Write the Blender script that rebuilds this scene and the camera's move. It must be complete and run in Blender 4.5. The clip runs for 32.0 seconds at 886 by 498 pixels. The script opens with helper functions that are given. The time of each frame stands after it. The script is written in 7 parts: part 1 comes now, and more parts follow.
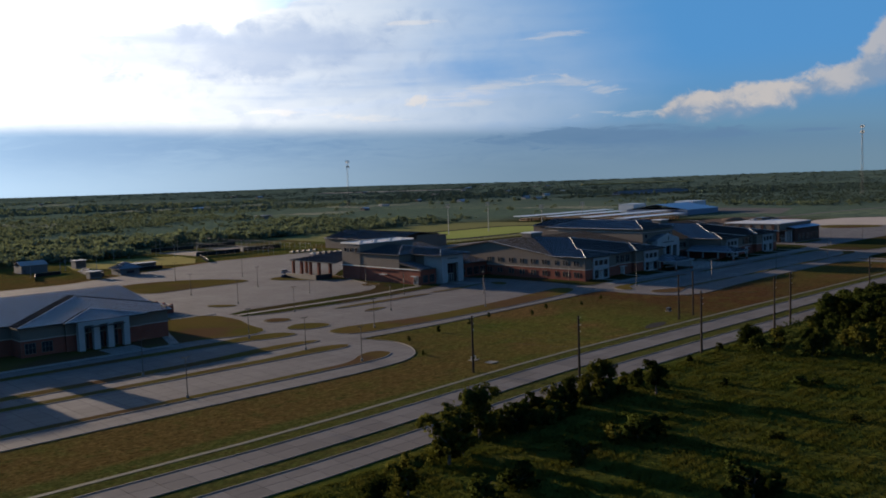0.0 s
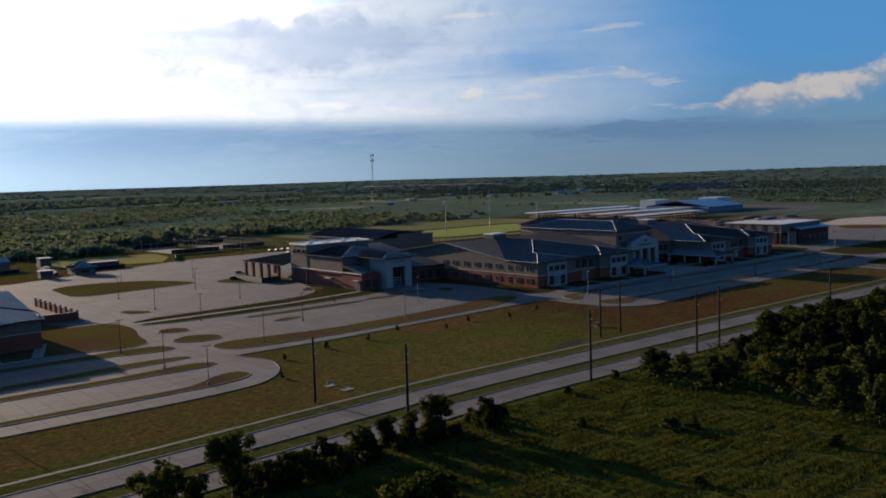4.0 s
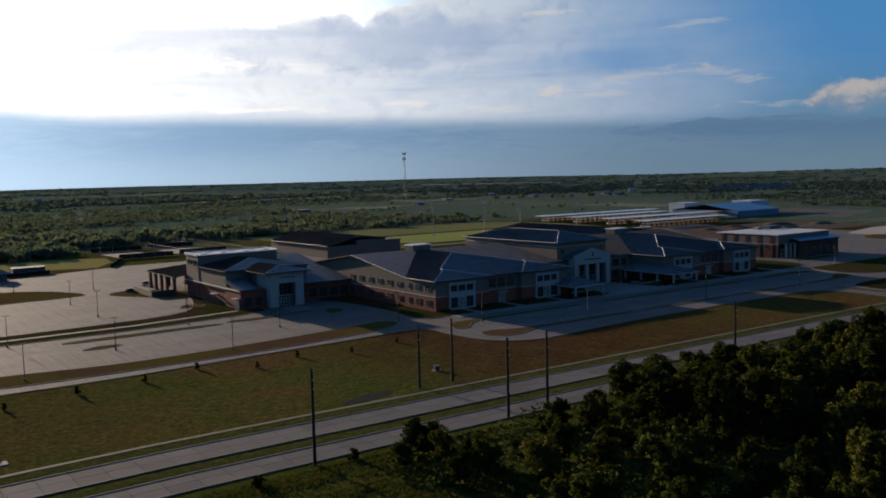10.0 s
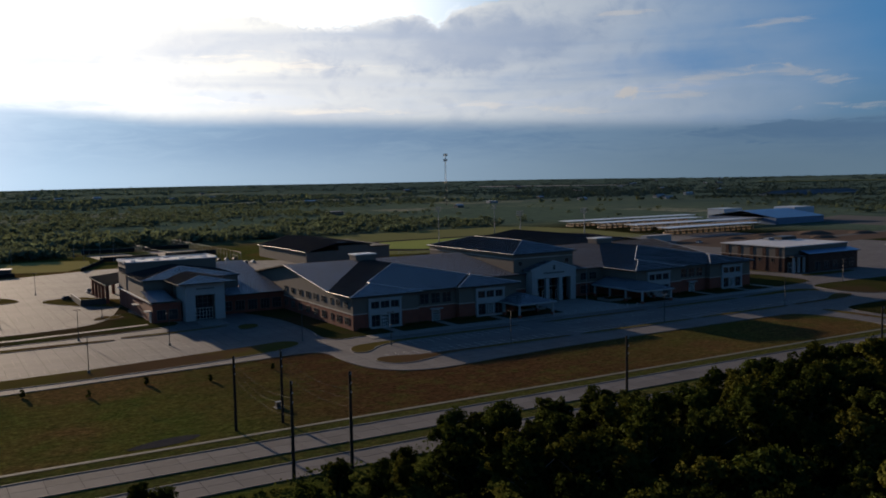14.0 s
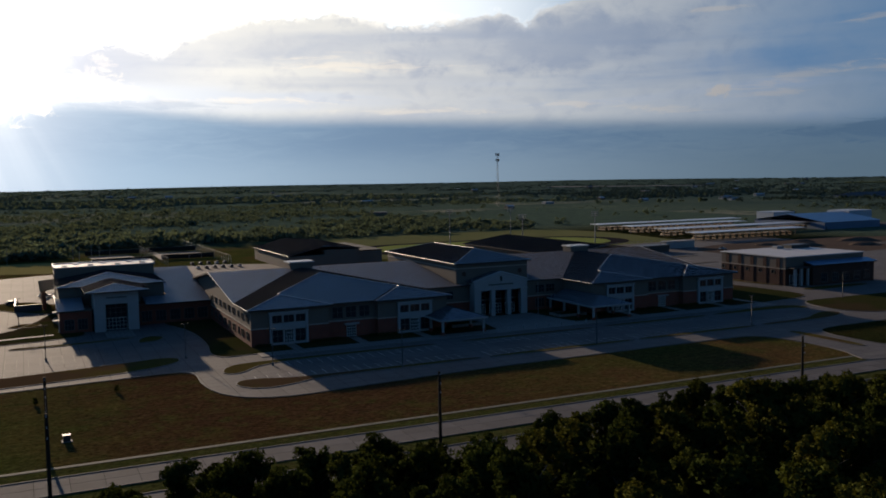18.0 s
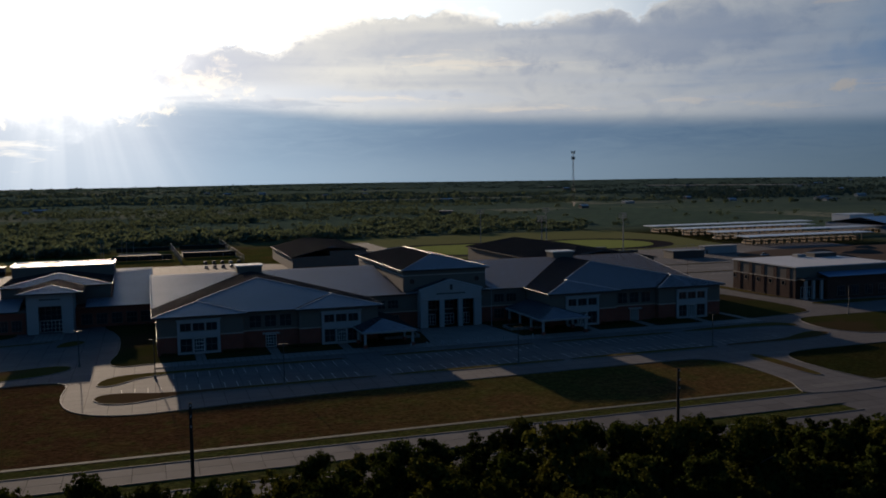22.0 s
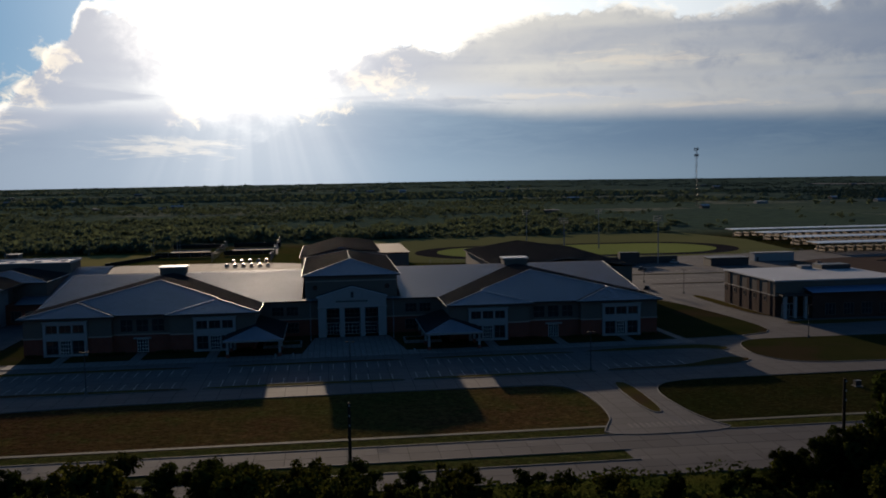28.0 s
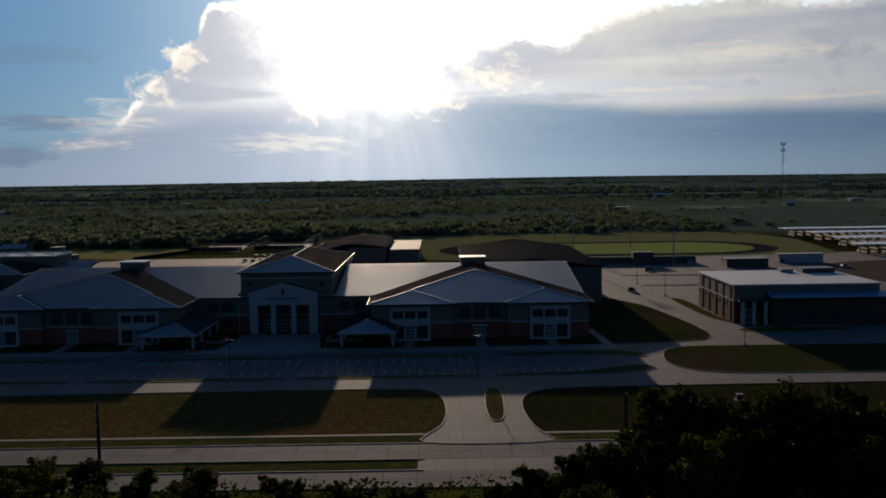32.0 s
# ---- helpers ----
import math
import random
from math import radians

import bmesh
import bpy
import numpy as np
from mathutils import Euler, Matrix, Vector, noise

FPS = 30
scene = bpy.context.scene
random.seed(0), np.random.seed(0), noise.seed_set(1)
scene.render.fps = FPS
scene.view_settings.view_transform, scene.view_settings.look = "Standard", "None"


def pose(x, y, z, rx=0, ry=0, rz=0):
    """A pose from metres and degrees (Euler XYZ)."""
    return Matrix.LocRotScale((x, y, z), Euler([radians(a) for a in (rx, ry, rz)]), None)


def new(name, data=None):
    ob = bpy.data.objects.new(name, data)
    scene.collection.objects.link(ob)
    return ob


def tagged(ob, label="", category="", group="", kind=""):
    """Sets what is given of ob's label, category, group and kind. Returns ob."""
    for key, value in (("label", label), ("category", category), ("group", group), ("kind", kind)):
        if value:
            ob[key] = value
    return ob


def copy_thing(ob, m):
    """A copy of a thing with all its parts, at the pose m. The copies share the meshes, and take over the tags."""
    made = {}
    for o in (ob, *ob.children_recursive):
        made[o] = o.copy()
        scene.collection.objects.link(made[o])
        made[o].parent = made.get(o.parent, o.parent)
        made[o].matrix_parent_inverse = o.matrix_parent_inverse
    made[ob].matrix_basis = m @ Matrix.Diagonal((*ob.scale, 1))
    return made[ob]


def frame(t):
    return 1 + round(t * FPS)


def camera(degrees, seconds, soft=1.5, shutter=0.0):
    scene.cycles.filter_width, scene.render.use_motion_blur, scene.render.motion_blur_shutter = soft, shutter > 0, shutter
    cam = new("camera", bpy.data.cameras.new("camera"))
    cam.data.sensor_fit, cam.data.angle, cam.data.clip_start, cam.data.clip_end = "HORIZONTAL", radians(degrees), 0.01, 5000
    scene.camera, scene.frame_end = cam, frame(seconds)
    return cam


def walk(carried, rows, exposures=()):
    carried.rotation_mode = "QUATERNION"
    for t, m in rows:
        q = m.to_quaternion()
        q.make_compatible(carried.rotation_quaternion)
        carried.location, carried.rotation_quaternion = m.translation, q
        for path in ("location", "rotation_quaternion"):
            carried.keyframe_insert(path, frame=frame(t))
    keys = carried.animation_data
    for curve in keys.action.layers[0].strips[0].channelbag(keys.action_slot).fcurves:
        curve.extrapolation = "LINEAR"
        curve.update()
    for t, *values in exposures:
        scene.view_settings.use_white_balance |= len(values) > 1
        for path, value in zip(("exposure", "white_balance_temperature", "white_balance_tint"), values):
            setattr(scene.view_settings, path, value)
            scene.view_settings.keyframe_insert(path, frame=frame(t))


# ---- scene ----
cam = camera(52.4, 32.0, 1.8)
METRES, EYE, TILT, LEAN, TURN = 430.0, 45.5, 1.95, 1.16, -43.4
ROWS = [
    (0.0, 0.0, 0.0, 0.0, -0.08, -6.49, 0.74),
    (0.5, 0.0132, 0.0071, 0.0002, 0.41, -6.54, 0.74),
    (1.0, 0.0262, 0.0148, 0.0002, 0.78, -6.6, 0.74),
    (1.5, 0.0393, 0.0227, 0.0004, 1.15, -6.67, 0.75),
    (2.0, 0.0521, 0.031, 0.0006, 1.53, -6.73, 0.75),
    (2.5, 0.0648, 0.0396, 0.0006, 2.01, -6.76, 0.74),
    (3.0, 0.0774, 0.0485, 0.0006, 2.48, -6.8, 0.77),
    (3.5, 0.0897, 0.0577, 0.0005, 2.93, -6.84, 0.76),
    (5.5, 0.1392, 0.0991, 0.0005, 4.75, -7.0, 0.75),
    (6.0, 0.1509, 0.1095, 0.0003, 5.12, -7.02, 0.73),
    (6.5, 0.1628, 0.1204, 0.0002, 5.52, -7.03, 0.71),
    (7.0, 0.1739, 0.1309, 0.0, 5.92, -7.05, 0.71),
    (7.5, 0.1855, 0.1423, -0.0002, 6.22, -7.04, 0.69),
    (8.0, 0.1969, 0.1537, -0.0004, 6.5, -7.03, 0.67),
    (8.5, 0.2083, 0.1653, -0.0007, 6.89, -7.01, 0.65),
    (9.0, 0.2195, 0.177, -0.001, 7.29, -7.0, 0.65),
    (9.5, 0.2309, 0.1888, -0.0013, 7.81, -6.99, 0.66),
    (10.0, 0.2424, 0.2005, -0.0017, 8.32, -6.96, 0.66),
    (10.5, 0.2538, 0.2121, -0.0021, 8.88, -6.94, 0.64),
    (11.0, 0.2653, 0.2237, -0.0024, 9.41, -6.93, 0.61),
    (11.5, 0.2769, 0.2351, -0.0027, 9.92, -6.91, 0.58),
    (12.0, 0.2883, 0.2463, -0.0028, 10.56, -6.9, 0.55),
    (12.5, 0.2998, 0.2578, -0.0031, 11.09, -6.88, 0.53),
    (13.0, 0.3114, 0.2691, -0.0034, 11.66, -6.86, 0.51),
    (13.5, 0.3229, 0.2803, -0.0037, 12.26, -6.83, 0.51),
    (14.0, 0.3343, 0.2913, -0.0038, 12.94, -6.83, 0.47),
    (14.5, 0.3461, 0.3024, -0.004, 13.65, -6.83, 0.47),
    (16.5, 0.3942, 0.3459, -0.0045, 16.33, -6.83, 0.59),
    (17.0, 0.4057, 0.3569, -0.0047, 16.97, -6.82, 0.57),
    (17.5, 0.417, 0.3678, -0.0049, 17.64, -6.81, 0.58),
    (18.0, 0.4285, 0.3785, -0.005, 18.37, -6.81, 0.59),
    (18.5, 0.4395, 0.3898, -0.0055, 19.48, -6.8, 0.64),
    (19.0, 0.4509, 0.4004, -0.0054, 20.5, -6.84, 0.61),
    (19.5, 0.4622, 0.4112, -0.0056, 21.33, -6.85, 0.64),
    (20.0, 0.4735, 0.4218, -0.0056, 22.14, -6.85, 0.65),
    (20.5, 0.4846, 0.4323, -0.0054, 22.97, -6.9, 0.62),
    (21.0, 0.4958, 0.4431, -0.0056, 23.64, -6.89, 0.64),
    (21.5, 0.507, 0.4535, -0.0057, 24.38, -6.9, 0.64),
    (22.0, 0.5182, 0.4641, -0.0059, 25.24, -6.9, 0.68),
    (22.5, 0.5296, 0.4745, -0.0059, 26.14, -6.92, 0.68),
    (23.0, 0.5408, 0.4848, -0.0059, 26.94, -6.94, 0.71),
    (23.5, 0.5517, 0.4955, -0.0061, 27.83, -6.94, 0.73),
    (24.0, 0.5626, 0.5055, -0.0063, 28.65, -6.93, 0.76),
    (24.5, 0.5736, 0.5159, -0.0064, 29.36, -6.93, 0.77),
    (25.0, 0.5845, 0.5265, -0.0066, 30.31, -6.93, 0.81),
    (25.5, 0.5956, 0.5368, -0.0067, 31.23, -6.93, 0.83),
    (27.5, 0.6401, 0.5793, -0.0074, 34.98, -6.91, 1.02),
    (28.0, 0.6509, 0.5899, -0.0077, 35.98, -6.91, 1.06),
    (28.5, 0.6617, 0.6004, -0.0079, 36.95, -6.92, 1.09),
    (29.0, 0.6726, 0.6107, -0.0081, 37.72, -6.95, 1.12),
    (29.5, 0.6834, 0.621, -0.0082, 38.78, -6.96, 1.16),
    (30.0, 0.6941, 0.6314, -0.0084, 39.67, -6.98, 1.18),
    (30.5, 0.7048, 0.6418, -0.0087, 40.5, -7.0, 1.21),
    (31.0, 0.7157, 0.652, -0.0088, 41.35, -7.01, 1.25),
    (31.5, 0.7263, 0.6624, -0.0089, 42.22, -7.02, 1.28),
    (32.0, 0.737, 0.6727, -0.009, 43.15, -7.05, 1.32),
]
EXPOSURES = ((0.0, 1.2), (6.0, 1.05), (9.0, 0.9), (13.0, 0.68), (19.0, 0.25), (25.0, -0.08), (32.0, -0.12))
walk(cam, [(t, pose(0, 0, EYE, TILT, LEAN, TURN) @ pose(METRES * x, METRES * y, METRES * z, 90 + pitch, roll, yaw)) for t, x, y, z, yaw, pitch, roll in ROWS], EXPOSURES)

# ---------------- world, sun ----------------
SUN_YAW, SUN_EL = 4.5, 9.8          # degrees left of +y, and above the horizon


def build_world():
    w = bpy.data.worlds.new("sky")
    scene.world = w
    w.use_nodes = True
    nt = w.node_tree
    nt.nodes.clear()
    N, L = nt.nodes.new, nt.links.new

    def m(op, a, b=0.0, c=0.0, clamp=False):
        n = N("ShaderNodeMath")
        n.operation, n.use_clamp = op, clamp
        for k, x in enumerate((a, b, c)):
            if isinstance(x, (int, float)):
                n.inputs[k].default_value = x
            else:
                L(x, n.inputs[k])
        return n.outputs[0]

    def ramp(x, a, b, lo=0.0, hi=1.0):
        n = N("ShaderNodeMapRange")
        n.interpolation_type = "SMOOTHSTEP"
        L(x, n.inputs["Value"])
        for k, v in zip(("From Min", "From Max", "To Min", "To Max"), (a, b, lo, hi)):
            n.inputs[k].default_value = v
        return n.outputs["Result"]

    def mix(f, a, b, mode="MIX"):
        n = N("ShaderNodeMix")
        n.data_type, n.blend_type, n.clamp_factor = "RGBA", mode, True
        if isinstance(f, (int, float)):
            n.inputs["Factor"].default_value = f
        else:
            L(f, n.inputs["Factor"])
        for k, x in ((6, a), (7, b)):
            if isinstance(x, tuple):
                n.inputs[k].default_value = (*x, 1)
            else:
                L(x, n.inputs[k])
        return n.outputs[2]

    def cloud(vec, scale, detail, rough, lac=2.0, dist=0.0):
        n = N("ShaderNodeTexNoise")
        n.inputs["Scale"].default_value, n.inputs["Detail"].default_value = scale, detail
        n.inputs["Roughness"].default_value, n.inputs["Lacunarity"].default_value, n.inputs["Distortion"].default_value = rough, lac, dist
        L(vec, n.inputs["Vector"])
        return n.outputs["Fac"]

    tc = N("ShaderNodeTexCoord")
    sep = N("ShaderNodeSeparateXYZ")
    L(tc.outputs["Generated"], sep.inputs[0])
    x, y, z = sep.outputs
    deg = 57.29578
    el = m("MULTIPLY", m("ARCSINE", z), deg)
    yaw = m("MULTIPLY", m("ARCTAN2", m("MULTIPLY", x, -1.0), y), deg)
    sky = N("ShaderNodeTexSky")
    sky.sky_type, sky.sun_disc = "NISHITA", False
    sky.sun_elevation, sky.sun_rotation = radians(SUN_EL), radians(-SUN_YAW)
    sky.air_density, sky.dust_density, sky.ozone_density = 1.0, 0.4, 3.0
    tint = mix(1.0, sky.outputs[0], (SKY * 0.66, SKY * 1.06, SKY * 1.42), "MULTIPLY")
    # angle from the sun
    sx, sy, sz = (-math.sin(radians(SUN_YAW)) * math.cos(radians(SUN_EL + 1.2)), math.cos(radians(SUN_YAW)) * math.cos(radians(SUN_EL + 1.2)), math.sin(radians(SUN_EL + 1.2)))
    dot = N("ShaderNodeVectorMath")
    dot.operation = "DOT_PRODUCT"
    L(tc.outputs["Generated"], dot.inputs[0])
    dot.inputs[1].default_value = (sx, sy, sz)
    off = m("MULTIPLY", m("ARCCOSINE", m("MINIMUM", dot.outputs["Value"], 1.0)), deg)
    near = ramp(off, 58.0, 4.0)
    clear = mix(near, (0.085, 0.29, 0.62), (0.47, 0.90, 1.42))
    clear = mix(ramp(el, 7.5, 0.0), clear, mix(near, (0.155, 0.265, 0.375), (0.62, 0.98, 1.35)))
    base = mix(ramp(el, 40.0, 12.0, 0.0, 0.9), tint, clear)

    def space(ku, kv, w):
        c = N("ShaderNodeCombineXYZ")
        L(m("MULTIPLY", yaw, ku), c.inputs[0])
        L(m("MULTIPLY", el, kv), c.inputs[1])
        c.inputs[2].default_value = w
        return c.outputs[0]

    def outline(*stops):
        """A height in degrees that runs with the yaw: (yaw, height) from right to left."""
        n = N("ShaderNodeValToRGB")
        L(m("DIVIDE", m("ADD", yaw, 75.0), 105.0, 0.0, True), n.inputs[0])
        els = n.color_ramp.elements
        while len(els) < len(stops):
            els.new(0.5)
        for e, (u, h) in zip(els, stops):
            e.position = (u + 75.0) / 105.0
            e.color = (h / 15.0,) * 3 + (1,)
        return m("MULTIPLY", n.outputs[0], 15.0)

    big = cloud(space(0.05, 0.12, 7.3), 0.9, 4.0, 0.5)
    layer = cloud(space(0.032, 0.36, 1.1), 1.5, 5.0, 0.46, 2.0, 0.4)
    puff = cloud(space(0.34, 0.50, 3.7), 1.3, 9.0, 0.56, 2.1, 0.3)
    shred = cloud(space(0.20, 1.15, 5.2), 1.7, 8.0, 0.62, 2.2, 0.9)
    lumps = cloud(space(0.75, 0.95, 9.4), 1.1, 8.0, 0.6, 2.1, 0.5)
    swell = m("SUBTRACT", puff, 0.5)
    curl = m("SUBTRACT", lumps, 0.5)

    # the deck of cloud: its upper rim, the gap at the sun and its western end
    top = outline((-75, 14), (-40, 13.5), (-34, 10.9), (-31.4, 10.1), (-30.3, 9.2), (-28.8, 10.0), (-24.3, 9.4), (-21.5, 9.6), (-18.4, 10.3), (-13.1, 9.9), (-9.7, 8.8), (-7.9, 7.7), (-5.2, 8.4), (-3.2, 7.9),
                  (-0.6, 6.9), (1.2, 5.5), (2.7, 5.0), (6.0, 5.0), (7.4, 4.7), (8.4, 4.0), (9.2, 5.6), (10.0, 8.4), (11.6, 9.9), (13.9, 10.2), (14.8, 8.4), (15.9, 7.3), (17.0, 6.1), (18.2, 4.4), (19.4, 2.9), (22.0, 2.2), (24.6, 1.6), (30, 1.8))
    depth = m("ADD", m("SUBTRACT", top, el), m("ADD", m("MULTIPLY", swell, 1.9), m("MULTIPLY", curl, 1.3)))
    veil = ramp(m("ADD", m("ADD", yaw, m("MULTIPLY", el, -0.7)), m("MULTIPLY", m("SUBTRACT", big, 0.5), 26.0)), -66.0, -40.0)
    deck = m("MULTIPLY", ramp(depth, -0.16, 0.20), veil)
    over = mix(near, (0.60, 0.72, 0.9), (3.0, 3.15, 3.2))
    col = mix(m("MULTIPLY", m("MULTIPLY", ramp(yaw, 11.0, 4.0), ramp(yaw, -42.0, -26.0)), ramp(el, 18.0, 12.0)), base, over)
    grey = mix(near, (0.20, 0.38, 0.68), (1.08, 1.17, 1.40))
    cream = mix(near, (0.42, 0.54, 0.72), (2.1, 2.02, 1.86))
    pale = m("MULTIPLY", ramp(yaw, -3.0, -13.0), ramp(m("ADD", m("ADD", m("MULTIPLY", layer, 0.55), m("MULTIPLY", big, 0.25)), m("MULTIPLY", puff, 0.2)), 0.28, 0.56))
    ccol = mix(pale, grey, cream)
    ccol = mix(m("MULTIPLY", ramp(layer, 0.44, 0.58), ramp(m("ABSOLUTE", m("SUBTRACT", el, 5.0)), 1.3, 0.2)), ccol, mix(near, (0.42, 0.55, 0.78), (1.75, 1.8, 1.9)))
    ccol = mix(m("MULTIPLY", ramp(puff, 0.50, 0.68), 0.26), ccol, mix(near, (0.30, 0.44, 0.66), (0.95, 1.02, 1.3)))
    col = mix(deck, col, ccol)
    lit = m("MULTIPLY", ramp(m("ABSOLUTE", m("SUBTRACT", depth, 0.12)), 0.55, 0.0), m("MULTIPLY", ramp(m("ADD", m("MULTIPLY", lumps, 0.6), m("MULTIPLY", puff, 0.4)), 0.43, 0.56), m("MULTIPLY", ramp(off, 42.0, 12.0), ramp(el, 2.4, 4.0))))
    col = mix(m("MULTIPLY", lit, 0.85), col, (3.3, 3.1, 2.75))

    # the low bank of blue-grey cloud over the horizon, with a level upper edge
    edge = outline((-75, 1.9), (-62, 2.3), (-56, 2.8), (-48, 3.0), (-40, 3.15), (-30, 3.4), (-20, 3.75), (-13, 3.8), (-8, 4.1), (-3, 4.6), (2, 3.9), (8, 3.4), (14, 3.6), (19, 2.5), (30, 1.6))
    below = m("SUBTRACT", m("ADD", edge, m("MULTIPLY", m("SUBTRACT", layer, 0.5), 0.9)), el)
    bank = m("MULTIPLY", ramp(below, -0.55, 0.65), m("MULTIPLY", ramp(yaw, -74.0, -50.0, 0.35, 0.96), ramp(yaw, 2.0, -8.0, 0.55, 1.0)))
    bankcol = mix(near, (0.115, 0.225, 0.39), (0.44, 0.69, 1.02))
    bankcol = mix(ramp(m("ADD", m("MULTIPLY", shred, 0.35), m("MULTIPLY", big, 0.65)), 0.46, 0.62), bankcol, mix(near, (0.17, 0.29, 0.44), (0.54, 0.80, 1.12)))
    low = mix(ramp(el, 2.6, -0.2), bankcol, mix(near, (0.18, 0.285, 0.39), (0.70, 0.98, 1.30)))
    col = mix(bank, col, low)

    def patch(yaw0, el0, wide, tall, slant=0.0):
        u = m("DIVIDE", m("SUBTRACT", yaw, yaw0), wide)
        v = m("DIVIDE", m("SUBTRACT", m("SUBTRACT", el, el0), m("MULTIPLY", m("SUBTRACT", yaw, yaw0), slant)), tall)
        return m("SUBTRACT", 1.0, m("SQRT", m("ADD", m("MULTIPLY", u, u), m("MULTIPLY", v, v))))

    # grey shreds under the deck and in the clear part
    for yaw0, el0, wide, tall, much in ((-53.0, 2.2, 8.5, 0.75, 0.85), (-60.7, 2.05, 2.0, 0.5, 0.7), (-65.8, 2.1, 2.2, 0.16, 0.7), (23.8, 3.2, 4.6, 0.55, 0.8), (23.4, 7.1, 4.5, 0.8, 0.35), (25.0, 1.3, 2.6, 0.9, 0.8), (-8.0, 4.6, 6.0, 0.35, 0.3)):
        f = ramp(m("ADD", patch(yaw0, el0, wide, tall), m("MULTIPLY", m("SUBTRACT", shred, 0.5), 2.4)), 0.05, 0.55)
        col = mix(m("MULTIPLY", f, much), col, mix(near, (0.13, 0.24, 0.40), (0.50, 0.70, 1.02)))
    # broad soft grey bellies of the deck
    for yaw0, el0, wide, tall, slant, much in ((-33.0, 8.2, 13.0, 2.6, -0.05, 0.62), (-24.0, 6.1, 9.0, 0.9, 0.0, 0.2), (-15.0, 8.4, 7.0, 1.2, 0.0, 0.12)):
        f = ramp(m("ADD", patch(yaw0, el0, wide, tall, slant), m("MULTIPLY", swell, 1.6)), 0.0, 0.8)
        col = mix(m("MULTIPLY", m("MULTIPLY", f, deck), much), col, mix(near, (0.17, 0.31, 0.56), (0.98, 1.08, 1.34)))
    # lit streaks
    for yaw0, el0, wide, tall, slant in ((9.4, 1.9, 4.2, 0.75, 0.0), (21.5, 1.85, 2.6, 0.45, 0.0), (19.4, 3.6, 3.0, 1.3, -0.1), (-19.5, 7.05, 5.5, 0.55, 0.03), (-32.6, 4.38, 3.6, 0.26, 0.0), (-38.0, 3.95, 3.2, 0.30, 0.06), (-45.0, 4.55, 2.8, 0.22, -0.02), (-41.8, 9.6, 2.4, 0.16, 0.0), (-51.0, 8.6, 2.0, 0.28, -0.1), (-46.5, 5.55, 4.2, 0.42, -0.14), (-52.2, 5.5, 3.0, 0.42, 0.2), (-54.5, 3.5, 2.6, 0.22, 0.0), (-24.0, 4.1, 6.0, 0.22, 0.0), (-13.0, 4.9, 6.0, 0.28, 0.0)):
        f = ramp(m("ADD", patch(yaw0, el0, wide, tall, slant), m("MULTIPLY", m("SUBTRACT", shred, 0.5), 4.6)), 0.0, 1.1)
        col = mix(m("MULTIPLY", f, 0.42), col, mix(near, (0.62, 0.62, 0.64), (2.7, 2.35, 1.9)))
    # gilt heads of cumulus about the sun
    for yaw0, el0, wide, tall in ((15.7, 7.2, 1.5, 0.9), (17.4, 5.6, 1.9, 1.3), (-3.6, 6.0, 2.6, 1.2), (0.4, 4.2, 2.0, 0.8), (-42.0, 4.9, 0.7, 0.4), (8.6, 4.0, 1.2, 0.9)):
        f = ramp(m("ADD", patch(yaw0, el0, wide, tall), m("MULTIPLY", curl, 4.2)), 0.0, 0.85)
        col = mix(m("MULTIPLY", f, 0.6), col, mix(m("MULTIPLY", ramp(puff, 0.52, 0.64), 0.7), mix(near, (0.60, 0.57, 0.56), (3.0, 2.6, 2.05)), mix(near, (0.30, 0.38, 0.5), (1.3, 1.3, 1.5))))
    # the lone bank of cumulus beyond the deck
    crest = outline((-75, 10.5), (-70, 9.0), (-68.9, 7.4), (-68.2, 6.2), (-66.6, 5.6), (-64.5, 5.0), (-61.0, 5.05), (-58.0, 4.7), (-57.0, 3.6), (-55.5, 2.0), (30, 0.0))
    foot = outline((-75, 5.2), (-69.3, 4.2), (-66.0, 3.9), (-62.0, 3.0), (-58.5, 2.85), (-57.0, 3.1), (-55.5, 3.6), (30, 4.0))
    fluff = m("ADD", m("MULTIPLY", swell, 2.2), m("MULTIPLY", curl, 1.5))
    up = m("ADD", m("SUBTRACT", crest, el), fluff)
    down = m("ADD", m("SUBTRACT", el, foot), m("MULTIPLY", fluff, 0.7))
    mass = m("MULTIPLY", ramp(up, -0.2, 0.5), ramp(down, -0.3, 0.7))
    heap = ramp(m("ADD", m("ADD", m("MULTIPLY", puff, 0.6), m("MULTIPLY", lumps, 0.4)), m("MULTIPLY", m("SUBTRACT", down, up), 0.05)), 0.42, 0.62)
    heapcol = mix(heap, (0.25, 0.34, 0.48), (0.60, 0.56, 0.54))
    heapcol = mix(ramp(yaw, -63.0, -70.0, 0.0, 0.35), heapcol, (0.25, 0.35, 0.5))
    col = mix(m("MULTIPLY", mass, 0.93), col, heapcol)
    # small stray wisps overhead, out of the deck
    wisps = m("MULTIPLY", m("MULTIPLY", ramp(puff, 0.55, 0.66), ramp(el, 12.0, 16.0)), m("MULTIPLY", ramp(el, 45.0, 20.0), ramp(off, 110.0, 70.0)))
    col = mix(m("MULTIPLY", wisps, 0.7), col, cream)
    # the sun's glow through the gap, and its shafts under the deck
    ragged = m("ADD", off, m("MULTIPLY", m("SUBTRACT", m("ADD", m("MULTIPLY", lumps, 0.5), m("MULTIPLY", puff, 0.5)), 0.5), 6.0))
    gap = m("SUBTRACT", 1.0, m("MULTIPLY", deck, 0.72))
